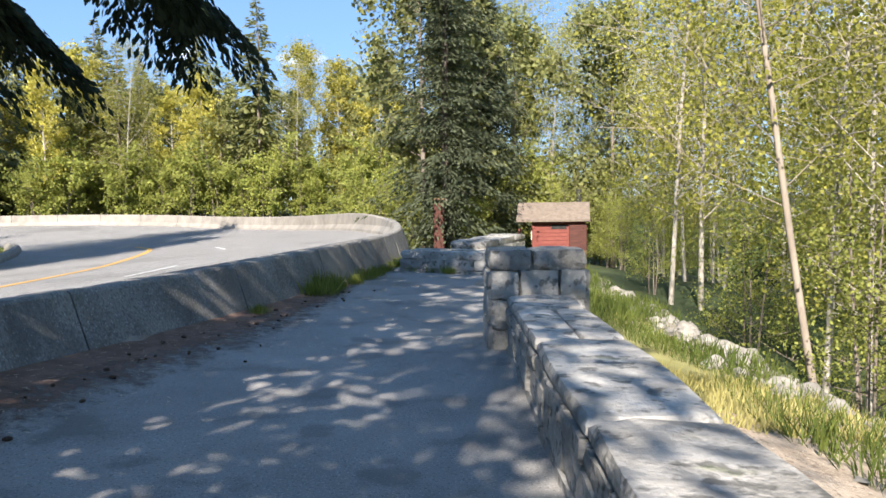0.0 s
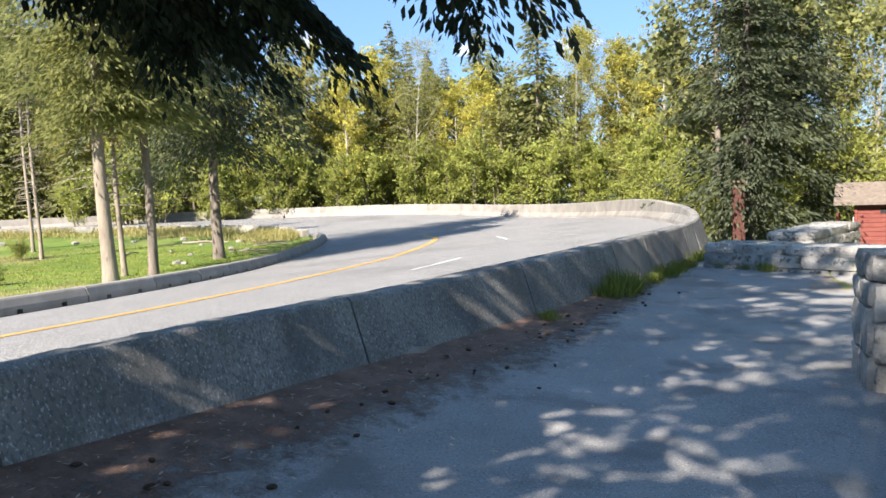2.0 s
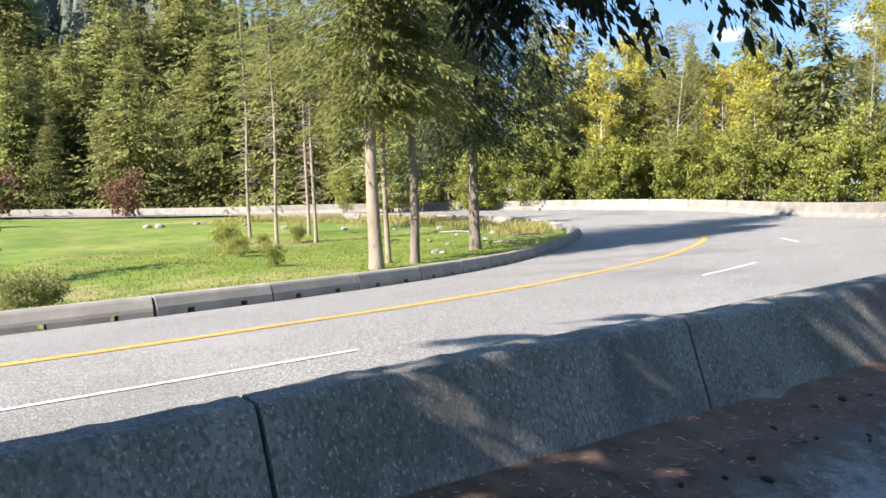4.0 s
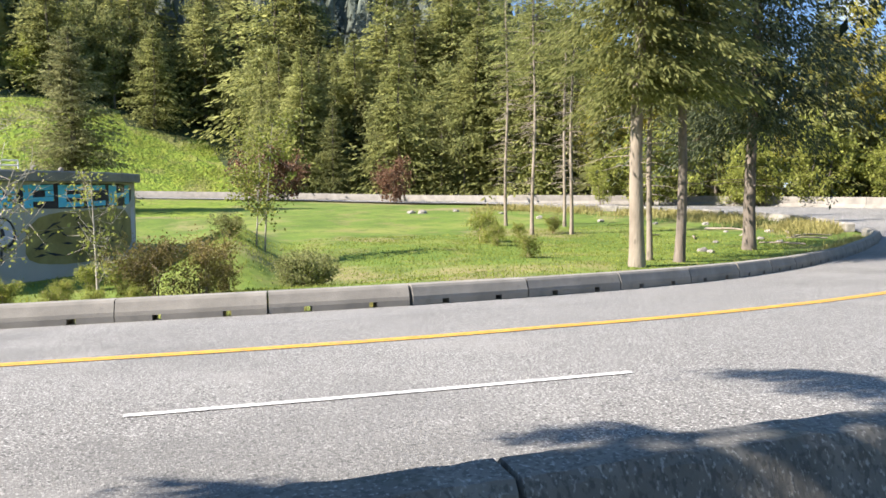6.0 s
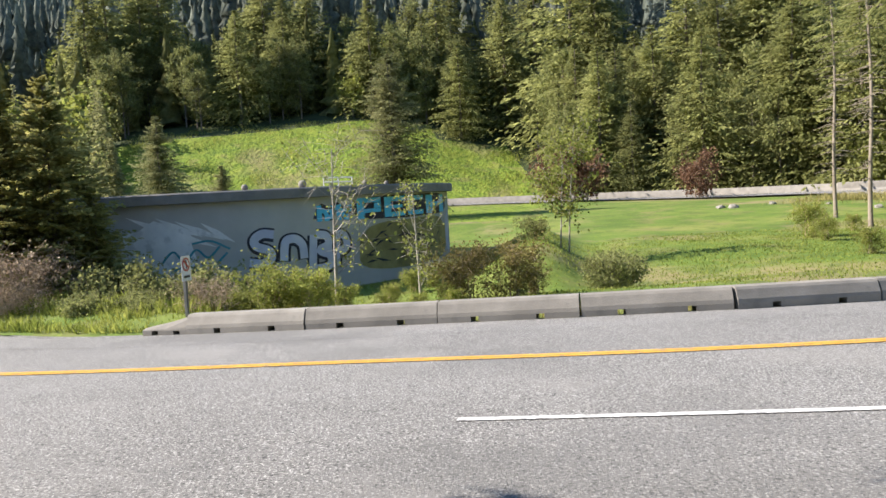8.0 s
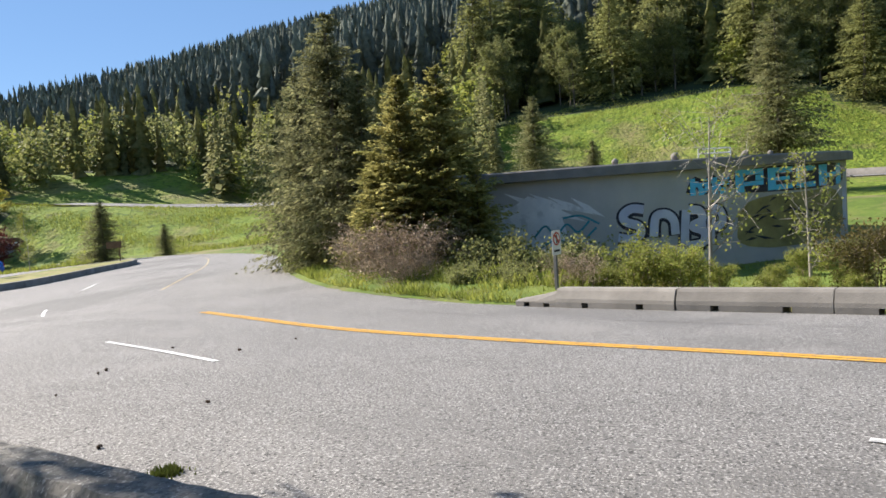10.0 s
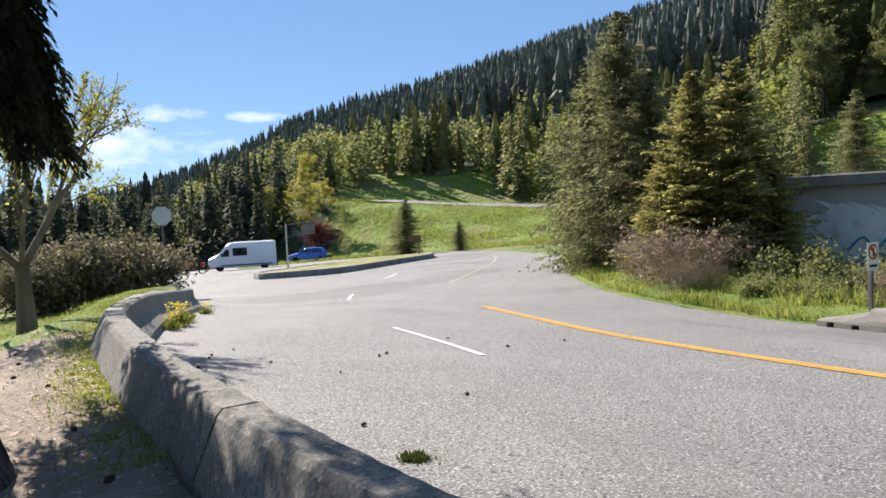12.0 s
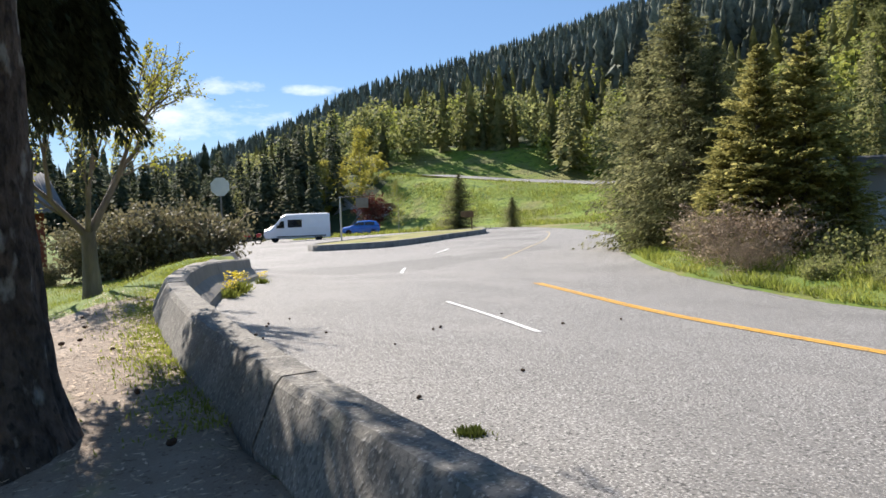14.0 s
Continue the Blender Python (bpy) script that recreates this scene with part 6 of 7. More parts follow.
# ---- hut, kiosk and board beyond the wall ----
def build_hut():
    ang = math.degrees(math.atan2(35.3 - 35.7, 7.0 - 4.7))
    hut = thing("toilet_hut", "small red-brown board hut with a shingled gable roof", "hut", Matrix.Translation((4.3, 35.7, -1.62)) @ pose(0, 0, 0, 0, 0, ang))
    L, D, Hh = 2.45, 2.2, 2.05
    for nm, sx, sy, at in (("wall", L, 0.10, (L / 2, 0.05, 0)), ("wall", L, 0.10, (L / 2, D - 0.05, 0)), ("wall", 0.10, D - 0.2, (L - 0.05, D / 2, 0)), ("wall", 0.10, D - 0.2, (0.05, D / 2, 0))):
        part(nm, bm_mesh(nm, box(sx, sy, Hh, 0, at), M["red_wood"]), hut)
    n = 11
    for k in range(n):
        h = Hh / n
        part("board", bm_mesh("board", box(L - 0.14, 0.03, h - 0.012, 0.004, (L / 2, -0.012, k * h + 0.006)), M["red_wood"]), hut)
    for x in (0.04, L - 0.04):
        part("corner_post", bm_mesh("corner_post", box(0.11, 0.11, Hh + 0.05, 0.008, (x, -0.03, 0)), M["red_wood"]), hut)
    part("vent_window", bm_mesh("vent_window", box(0.72, 0.03, 0.22, 0.01, (1.25, -0.035, 1.66)), M["black"]), hut, "dark louvred slot")
    part("window_frame", bm_mesh("window_frame", box(0.80, 0.02, 0.30, 0.01, (1.25, -0.028, 1.62)), M["red_wood"]), hut)
    # gabled roof with its ridge along the long side, porch overhang over the door end
    for side in (0, 1):
        bm = bmesh.new()
        x0, x1 = -0.75, L + 0.25
        ridge = (D / 2, Hh + 0.80)
        eave = (-0.35, Hh - 0.02) if side == 0 else (D + 0.35, Hh - 0.02)
        a = [bm.verts.new((x, y, z)) for x in (x0, x1) for (y, z) in (eave, ridge)]
        f = bm.faces.new((a[0], a[2], a[3], a[1]))
        r = bmesh.ops.extrude_face_region(bm, geom=[f])
        bmesh.ops.translate(bm, vec=(0, 0, 0.09), verts=[v for v in r["geom"] if isinstance(v, bmesh.types.BMVert)])
        bmesh.ops.recalc_face_normals(bm, faces=bm.faces)
        part("roof", bm_mesh("roof", bm, M["roof"]), hut, "weathered grey-brown shingle slope")
    for x in (-0.66, L + 0.14):
        bm = bmesh.new()
        vs = [bm.verts.new((x, y, z)) for y, z in ((-0.3, Hh - 0.04), (D + 0.3, Hh - 0.04), (D / 2, Hh + 0.74))]
        f = bm.faces.new(vs)
        r = bmesh.ops.extrude_face_region(bm, geom=[f])
        bmesh.ops.translate(bm, vec=(0.06, 0, 0), verts=[v for v in r["geom"] if isinstance(v, bmesh.types.BMVert)])
        part("gable", bm_mesh("gable", bm, M["red_wood"]), hut)
    part("door", bm_mesh("door", box(0.05, 0.9, 1.9, 0.01, (-0.03, 1.1, 0)), M["sign_brown"]), hut, "dark closed door")
    part("notice", bm_mesh("notice", box(0.03, 0.28, 0.40, 0.005, (-0.07, 0.45, 1.15)), M["sign_white"]), hut, "small white notice")
    part("screen_wall", bm_mesh("screen_wall", box(0.08, 0.9, 1.7, 0.01, (-0.62, 0.15, 0)), M["red_wood"]), hut)
    v, f = tube([(2.2, D / 2 + 0.3, Hh + 0.2), (2.2, D / 2 + 0.3, Hh + 1.45), (2.2, D / 2 + 0.3, Hh + 1.5)], [0.13, 0.13, 0.15], 14)
    part("vent_pipe", raw("vent_pipe", v, np.array(f), M["dark_metal"], True), hut, "black vent pipe")


build_hut()
board = thing("notice_board", "dark brown board standing before the hut", "notice board", Matrix.Translation((3.95, 21.8, -0.75)) @ pose(0, 0, 0, 0, 0, -8))
part("panel", bm_mesh("panel", box(0.52, 0.09, 0.75, 0.02, (0, 0, 0.72)), M["red_dark"]), board)
for x in (-0.2, 0.2):
    part("post", bm_mesh("post", box(0.09, 0.07, 0.9, 0.01, (x, 0.0, -0.1)), M["sign_brown"]), board)
kiosk = thing("timber_post", "tall red-brown timber post sign among the firs", "sign post", Matrix.Translation((-0.15, 30.6, -0.75)))
part("post", bm_mesh("post", box(0.42, 0.3, 2.15, 0.03, (0, 0, 0)), M["red_dark"]), kiosk)
part("cap", bm_mesh("cap", box(0.52, 0.4, 0.08, 0.02, (0, 0, 2.25)), M["sign_brown"]), kiosk)


# ---- signs ----
def post_sign(name, label, x, y, z, height, panel, turn, extra=()):
    t = thing(name, label, "road sign", Matrix.Translation((x, y, z)) @ pose(0, 0, 0, 0, 0, turn))
    part("post", bm_mesh("post", box(0.06, 0.06, height, 0.006, (0, 0.045, -0.2)), M["tin"]), t, "grey steel post")
    panel(t)
    return t


def plate(t, name, outline, z, mat, y=0.0, thick=0.008, label=""):
    bm = bmesh.new()
    f = bm.faces.new([bm.verts.new((px, y, z + pz)) for px, pz in outline])
    r = bmesh.ops.extrude_face_region(bm, geom=[f])
    bmesh.ops.translate(bm, vec=(0, thick, 0), verts=[v for v in r["geom"] if isinstance(v, bmesh.types.BMVert)])
    bmesh.ops.recalc_face_normals(bm, faces=bm.faces)
    return part(name, bm_mesh(name, bm, mat), t, label)


def rect(w, h):
    return [(-w / 2, -h / 2), (w / 2, -h / 2), (w / 2, h / 2), (-w / 2, h / 2)]


def ring_pts(r, n, turn=0.0, flat=1.0):
    return [(r * math.cos(2 * math.pi * i / n + turn), flat * r * math.sin(2 * math.pi * i / n + turn)) for i in range(n)]


def no_stopping(t):
    plate(t, "plate", rect(0.30, 0.45), 1.25, M["sign_white"], 0.0, 0.008, "white plate")
    plate(t, "ring", ring_pts(0.125, 24), 1.32, M["red_paint"], -0.003, 0.002, "red ring")
    plate(t, "disc", ring_pts(0.092, 24), 1.32, M["sign_white"], -0.006, 0.002)
    plate(t, "slash", [(-0.09, 0.06), (-0.06, 0.09), (0.09, -0.06), (0.06, -0.09)], 1.32, M["red_paint"], -0.009, 0.002)
    plate(t, "arrow", [(-0.02, -0.08), (0.02, -0.08), (0.02, 0.08), (-0.02, 0.08)], 1.32, M["black"], -0.0075, 0.0015)
    plate(t, "bar", rect(0.2, 0.04), 1.10, M["black"], -0.003, 0.002)


post_sign("parking_sign", "small white sign with a red ring on a thin post", -16.75, 0.1, -0.72, 1.65, no_stopping, 160)


def stop_back(t):
    plate(t, "plate", ring_pts(0.38, 8, math.pi / 8), 2.95, M["sign_grey"], 0.0, 0.01, "grey back of an eight-sided sign")


post_sign("stop_sign", "eight-sided sign seen from its grey back on a post", -17.7, -23.9, -1.05, 3.1, stop_back, 142)
lamp = thing("sign_gantry", "thin steel post with a side arm and small hanging sign", "sign post", Matrix.Translation((-30.5, -33.3, road_top(-30.5, -33.3))) @ pose(0, 0, 0, 0, 0, 135))
v, f = tube([(0, 0, -0.2), (0, 0, 2.9)], [0.055, 0.05], 8)
part("post", raw("post", v, np.array(f), M["metal"], True), lamp)
v, f = tube([(0, 0, 2.85), (1.75, 0, 2.9)], [0.035, 0.03], 8)
part("arm", raw("arm", v, np.array(f), M["dark_metal"], True), lamp)
part("panel", bm_mesh("panel", box(0.75, 0.03, 0.6, 0.01, (1.3, 0, 2.2)), M["tin"]), lamp, "grey back of a hanging sign")
small = thing("brown_sign", "small brown sign on a post in the island", "road sign", Matrix.Translation((-41.2, -32.6, road_top(-41.2, -32.6))) @ pose(0, 0, 0, 0, 0, 130))
part("post", bm_mesh("post", box(0.07, 0.07, 1.7, 0.006, (0, 0.05, -0.1)), M["sign_brown"]), small)
part("panel", bm_mesh("panel", box(0.9, 0.05, 0.42, 0.01, (-0.3, 0, 1.15)), M["sign_brown"]), small)

# entrance sign of stacked timber
ent = thing("entrance_sign", "long dark timber entrance sign with sloping end", "sign", Matrix.Translation((-61.5, -65.4, ground_z(-61.5, -65.4) + 0.0)) @ pose(0, 0, 0, 0, 0, 139))
plate(ent, "panel", [(-1.7, 0.0), (2.0, 0.0), (1.5, 0.75), (0.7, 1.35), (-1.4, 1.15), (-1.7, 0.6)], 0.15, M["sign_brown"], 0.0, 0.22)
for z, w in ((0.95, 1.3), (0.72, 1.6), (0.5, 1.1)):
    plate(ent, "text_bar", rect(w, 0.09), 0.15 + z - 0.15, M["sign_white"], -0.01, 0.008)
part("plinth", bm_mesh("plinth", box(7.0, 0.8, 0.55, 0.05, (1.0, 0.1, -0.35)), M["stone"]), ent, "low stone plinth")


# ---- vehicles ----
def wheel_part(parent, x, y, r, w, m_tyre, m_rim):
    v, f = tube([(0, -w / 2, 0), (0, -w / 2, 0), (0, w / 2, 0), (0, w / 2, 0)], [r * 0.62, r, r, r * 0.62], 24)
    wh = part("wheel", raw("wheel", v, np.array(f), m_tyre, True), parent, "black tyre", Matrix.Translation((x, y, r)))
    bm = bmesh.new()
    bmesh.ops.create_cone(bm, segments=20, radius1=r * 0.60, radius2=r * 0.5, depth=w * 0.92, cap_ends=True, matrix=pose(0, 0, 0, 90))
    part("rim", bm_mesh("rim", bm, m_rim), wh, "steel rim")


def hull(name, sections, mat, parent, smooth=True, label=""):
    """Loft of cross-sections: each x, list of (y, z) around."""
    verts, faces = [], []
    k = len(sections[0][1])
    for x, ring_ in sections:
        verts += [(x, y, z) for y, z in ring_]
    for i in range(len(sections) - 1):
        for q in range(k):
            faces.append((i * k + q, i * k + (q + 1) % k, (i + 1) * k + (q + 1) % k, (i + 1) * k + q))
    faces.append(tuple(range(k))[::-1])
    faces.append(tuple(range((len(sections) - 1) * k, len(sections) * k)))
    me = raw(name, verts, faces, mat)
    return part(name, me, parent, label)


def section(half, bottom, waist, top, tuck):
    """Rounded body cross-section."""
    return [(-half * 0.94, bottom), (half * 0.94, bottom), (half, bottom + 0.12), (half, waist), (half - tuck * 0.8, top - 0.14), (half - tuck, top - 0.05), (half - tuck - 0.12, top),
            (-half + tuck + 0.12, top), (-half + tuck, top - 0.05), (-half + tuck * 0.8, top - 0.14), (-half, waist), (-half, bottom + 0.12)]


def pane(parent, pts, mat, name="window", label=""):
    bm = bmesh.new()
    f = bm.faces.new([bm.verts.new(p) for p in pts])
    r = bmesh.ops.extrude_face_region(bm, geom=[f])
    n = (Vector(pts[1]) - Vector(pts[0])).cross(Vector(pts[2]) - Vector(pts[1])).normalized() * 0.015
    bmesh.ops.translate(bm, vec=n, verts=[v for v in r["geom"] if isinstance(v, bmesh.types.BMVert)])
    bmesh.ops.recalc_face_normals(bm, faces=bm.faces)
    return part(name, bm_mesh(name, bm, mat), parent, label)


def build_van(m):
    van = thing("van", "white panel van with a dark side window, parked", "van", m)
    w = 0.97
    hull("body", [(2.92, section(w * 0.86, 0.42, 0.75, 0.92, 0.06)), (2.80, section(w * 0.95, 0.32, 0.85, 1.08, 0.08)), (2.25, section(w, 0.28, 0.98, 1.30, 0.10)), (1.95, section(w, 0.28, 1.02, 1.52, 0.12)),
                  (1.35, section(w, 0.28, 1.10, 2.20, 0.16)), (1.05, section(w, 0.28, 1.15, 2.36, 0.17)), (0.2, section(w, 0.28, 1.2, 2.40, 0.16)), (-2.6, section(w, 0.28, 1.2, 2.40, 0.16)),
                  (-2.78, section(w * 0.98, 0.32, 1.2, 2.34, 0.18))], M["van_white"], van)
    for s_ in (-1, 1):
        y = s_ * (w + 0.004)
        q = s_ * (w - 0.035)
        pane(van, [(1.85, y, 1.22), (1.15, y, 1.22), (1.15, q, 1.82), (1.42, q, 1.82)], M["glass"], "window", "dark cab window")
        pane(van, [(0.85, y, 1.25), (-0.35, y, 1.25), (-0.35, q, 1.92), (0.85, q, 1.92)], M["glass"], "window", "dark side window")
        part("sill_strip", bm_mesh("sill_strip", box(4.2, 0.02, 0.10, 0.005, (-0.3, s_ * (w + 0.006), 0.42)), M["dark_metal"]), van)
        part("tail_light", bm_mesh("tail_light", box(0.04, 0.12, 0.5, 0.01, (-2.79, s_ * 0.85, 0.9)), M["red_paint"]), van, "red tail light")
        part("headlight", bm_mesh("headlight", box(0.10, 0.3, 0.22, 0.03, (2.84, s_ * 0.68, 0.72)), M["glass"]), van)
        part("mirror", bm_mesh("mirror", box(0.10, 0.16, 0.28, 0.03, (1.75, s_ * (w + 0.1), 1.25)), M["black"]), van)
        for x in (1.95, -1.75):
            wheel_part(van, x, s_ * 0.84, 0.35, 0.24, M["black"], M["dark_metal"])
    pane(van, [(1.98, -0.78, 1.50), (1.98, 0.78, 1.50), (1.38, 0.72, 2.14), (1.38, -0.72, 2.14)], M["glass"], "windscreen")
    part("bumper", bm_mesh("bumper", box(0.2, 1.84, 0.24, 0.05, (2.86, 0, 0.34)), M["dark_metal"]), van)
    part("bumper", bm_mesh("bumper", box(0.16, 1.84, 0.2, 0.04, (-2.82, 0, 0.36)), M["dark_metal"]), van)


def build_car(m):
    car = thing("car", "bright blue hatchback parked in the car park", "car", m)
    w = 0.86
    hull("body", [(2.02, section(w * 0.8, 0.35, 0.55, 0.66, 0.05)), (1.85, section(w * 0.94, 0.24, 0.6, 0.80, 0.06)), (1.0, section(w, 0.22, 0.75, 0.97, 0.08)), (-1.7, section(w, 0.22, 0.8, 1.0, 0.08)),
                  (-1.98, section(w * 0.92, 0.32, 0.75, 0.97, 0.08))], M["car_blue"], car)
    hull("cabin", [(1.0, section(w * 0.93, 0.90, 0.94, 0.99, 0.05)), (0.35, section(w * 0.93, 0.90, 1.05, 1.42, 0.17)), (-0.9, section(w * 0.93, 0.90, 1.08, 1.49, 0.17)), (-1.6, section(w * 0.92, 0.90, 1.05, 1.38, 0.17)),
                   (-1.95, section(w * 0.88, 0.90, 0.94, 1.0, 0.1))], M["car_blue"], car)
    for s_ in (-1, 1):
        y, q = s_ * (w * 0.93 + 0.006), s_ * (w * 0.93 - 0.10)
        pane(car, [(0.75, y, 1.02), (-0.35, y, 1.02), (-0.35, q, 1.36), (0.32, q, 1.34)], M["glass"], "window", "dark side window")
        pane(car, [(-0.42, y, 1.02), (-1.45, y, 1.02), (-1.38, q, 1.34), (-0.42, q, 1.36)], M["glass"], "window", "dark side window")
        part("headlight", bm_mesh("headlight", box(0.2, 0.3, 0.14, 0.04, (1.82, s_ * 0.6, 0.62)), M["sign_white"]), car, "clear headlight")
        part("tail_light", bm_mesh("tail_light", box(0.06, 0.2, 0.3, 0.02, (-1.96, s_ * 0.68, 0.75)), M["red_paint"]), car, "red tail light")
        for x in (1.28, -1.25):
            wheel_part(car, x, s_ * 0.76, 0.31, 0.2, M["black"], M["metal"])
    pane(car, [(0.98, -0.68, 1.0), (0.98, 0.68, 1.0), (0.40, 0.6, 1.40), (0.40, -0.6, 1.40)], M["glass"], "windscreen")


def build_motorbike(m, paint_):
    b = thing("motorcycle", "parked motorcycle with red and black bodywork", "motorcycle", m, "motorcycles in the car park")
    for x in (-0.72, 0.72):
        wv, wf = [], []
        ring_ = [Vector((x + 0.28 * math.cos(a), 0, 0.31 + 0.28 * math.sin(a))) for a in np.linspace(0, 2 * math.pi, 19)]
        tube(ring_, [0.055] * 19, 6, wv, wf)
        part("wheel", raw("wheel", wv, np.array(wf), M["black"], True), b, "black tyre")
    part("engine", bm_mesh("engine", box(0.5, 0.28, 0.36, 0.06, (0.02, 0, 0.25)), M["dark_metal"]), b)
    hull("tank", [(0.42, section(0.10, 0.72, 0.8, 0.9, 0.02)), (0.2, section(0.16, 0.66, 0.8, 0.98, 0.04)), (-0.15, section(0.12, 0.66, 0.75, 0.84, 0.03))], paint_, b, label="painted fuel tank")
    part("seat", bm_mesh("seat", box(0.7, 0.26, 0.10, 0.04, (-0.45, 0, 0.74)), M["black"]), b)
    v, f = tube([(0.72, 0, 0.31), (0.45, 0, 0.95), (0.40, 0, 1.05)], [0.04, 0.035, 0.03], 6)
    tube([(0.40, -0.36, 1.08), (0.42, 0, 1.02), (0.40, 0.36, 1.08)], [0.018, 0.02, 0.018], 6, v, f)
    part("fork", raw("fork", v, np.array(f), M["metal"], True), b)
    part("screen", bm_mesh("screen", box(0.05, 0.3, 0.35, 0.02, (0.56, 0, 0.85)), M["glass"]), b)
    part("case", bm_mesh("case", box(0.4, 0.5, 0.3, 0.06, (-0.8, 0, 0.62)), paint_), b)


vx, vy = -40.6, -53.0
build_van(Matrix.Translation((vx, vy, road_top(vx, vy))) @ pose(0, 0, 0, 0, 0, math.degrees(math.atan2(-53.9 + 50.7, -37.4 + 42.2))))
cx_, cy_ = -52.6, -59.2
build_car(Matrix.Translation((cx_, cy_, road_top(cx_, cy_))) @ pose(0, 0, 0, 0, 0, math.degrees(math.atan2(-2.5, 3.1))))
build_motorbike(Matrix.Translation((-34.9, -54.2, road_top(-34.9, -54.2))) @ pose(0, 0, 0, 0, 0, -20), M["black"])
build_motorbike(Matrix.Translation((-36.0, -53.4, road_top(-36.0, -53.4))) @ pose(0, 0, 0, 0, 0, -35), M["red_paint"])


# ---- traffic island ----
def build_island():
    edge = smooth_line([(-25.4, -29.0), (-26.0, -27.6), (-28.4, -26.0), (-35.4, -28.7), (-40.2, -30.6), (-44.2, -34.2), (-44.4, -35.6), (-42.0, -35.4), (-34.0, -34.2), (-27.0, -31.2), (-25.4, -29.0)], 120)
    isl = thing("traffic_island", "long grassed traffic island with a concrete kerb", "traffic island", kind="structure")
    c = edge.mean(0)
    v, f = [], []
    n = len(edge) - 1
    for x, y in edge[:-1]:
        z = road_top(x, y)
        v += [(x, y, z - 0.1), (x, y, z + 0.30), (x + (c[0] - x) * 0.05, y + (c[1] - y) * 0.05, z + 0.31), (x + (c[0] - x) * 0.06, y + (c[1] - y) * 0.06, z)]
    for i in range(n):
        j = (i + 1) % n
        for q in range(3):
            f.append((4 * i + q, 4 * j + q, 4 * j + q + 1, 4 * i + q + 1))
    part("kerb", raw("kerb", v, np.array(f), M["concrete"]), isl)
    v, f = [(c[0], c[1], road_top(*c) + 0.45)], []
    for x, y in edge[:-1]:
        v.append((x + (c[0] - x) * 0.055, y + (c[1] - y) * 0.055, road_top(x, y) + 0.27))
    for i in range(n):
        f.append((0, 1 + i, 1 + (i + 1) % n))
    part("turf", raw("turf", v, f, M["turf_dry"]), isl)


build_island()

# ---- red building, hedge and trees at the car park ----
def build_house():
    h = thing("red_building", "dark red timber building with corrugated metal roof", "building", Matrix.Translation((-10.55, -21.2, -1.0)) @ pose(0, 0, 0, 0, 0, -8))
    for nm, sx, sy, at in (("wall", 7, 0.15, (3.5, 0, 0)), ("wall", 7, 0.15, (3.5, -4.5, 0)), ("wall", 0.15, 4.35, (0.08, -2.25, 0)), ("wall", 0.15, 4.35, (6.92, -2.25, 0))):
        part(nm, bm_mesh(nm, box(sx, sy, 2.35, 0, at), M["red_wood"]), h)
    for k in range(24):
        part("batten", bm_mesh("batten", box(0.05, 0.03, 2.3, 0.004, (0.2 + k * 0.29, 0.09, 0)), M["red_wood"]), h)
    for side, y0, y1 in ((0, 0.55, -2.25), (1, -5.05, -2.25)):
        v, f = [], []
        n = 200
        for i in range(n + 1):
            x = -0.5 + 8.0 * i / n
            r = 0.03 * math.cos(2 * math.pi * i / 4)
            v += [(x, y0, 2.25 + r), (x, y1, 3.45 + r), (x, y0, 2.20 + r), (x, y1, 3.40 + r)]
        for i in range(n):
            a = 4 * i
            f += [(a, a + 4, a + 5, a + 1), (a + 2, a + 3, a + 7, a + 6), (a, a + 2, a + 6, a + 4)]
        part("roof", raw("roof", v, np.array(f), M["tin"], True), h, "grey corrugated metal")
    part("notice", bm_mesh("notice", box(0.42, 0.04, 1.15, 0.01, (1.0, 0.13, 0.75)), M["sign_white"]), h, "white notice board")


build_house()
HEDGE = [leafy_meshes(s_, 1.9, 1.25, 0.0, 36, 9, 5200, 0.12, M["leaf_hedge"], M["twig"], 0.035, 0.85, 0, 0.75, stems=6) for s_ in (121, 122)]
random.seed(41)
for x, y, s_ in ((-6.8, -15.0, 0.45), (-7.9, -15.2, 0.45), (-8.9, -15.6, 0.6), (-9.9, -15.3, 1.4), (-10.9, -15.4, 1.8), (-11.9, -15.6, 2.0), (-12.9, -16.4, 2.0), (-10.4, -16.6, 1.7), (-8.4, -16.8, 0.5), (-12.2, -17.2, 1.0)):
    pick_put("hedge", HEDGE, "hedge_shrub", "dense brown-green bush behind the fruit tree", x, y, s_, group="bushes by the car park", z=ground_z(x, y) - 0.1, category="shrub")
put(("copper_tree", 0), leafy_meshes(123, 4.4, 2.4, 0.15, 24, 8, 3800, 0.22, M["leaf_red"], M["bark"], 0.1, 0.8, 0, 0.6), "copper_tree", "round dark red-leaved tree beside the car park", -58.0, -64.0, 0.85, z=road_top(-58.0, -64.0) - 0.1)
for yaw, r, s_ in ((139.6, 97, 0.58), (141.0, 94, 0.78), (142.4, 98, 0.88), (143.6, 95, 0.68), (140.6, 101, 0.72), (144.8, 99, 0.6)):
    x, y = polar(yaw, r)
    pick_put("cotton", COTTON, "cottonwood", "yellow-green spring tree behind the car park", x, y, s_, group="trees behind the car park", z=min(-2.4, ground_z(x, y)))
for yaw, r, s_ in ((133.3, 66, 0.80), (129.2, 64, 0.42)):
    x, y = polar(yaw, r)
    pick_put("firslope", BUSHY, "fir_tree", "young fir on the green slope", x, y, s_, 0.78, group="firs on the slope")
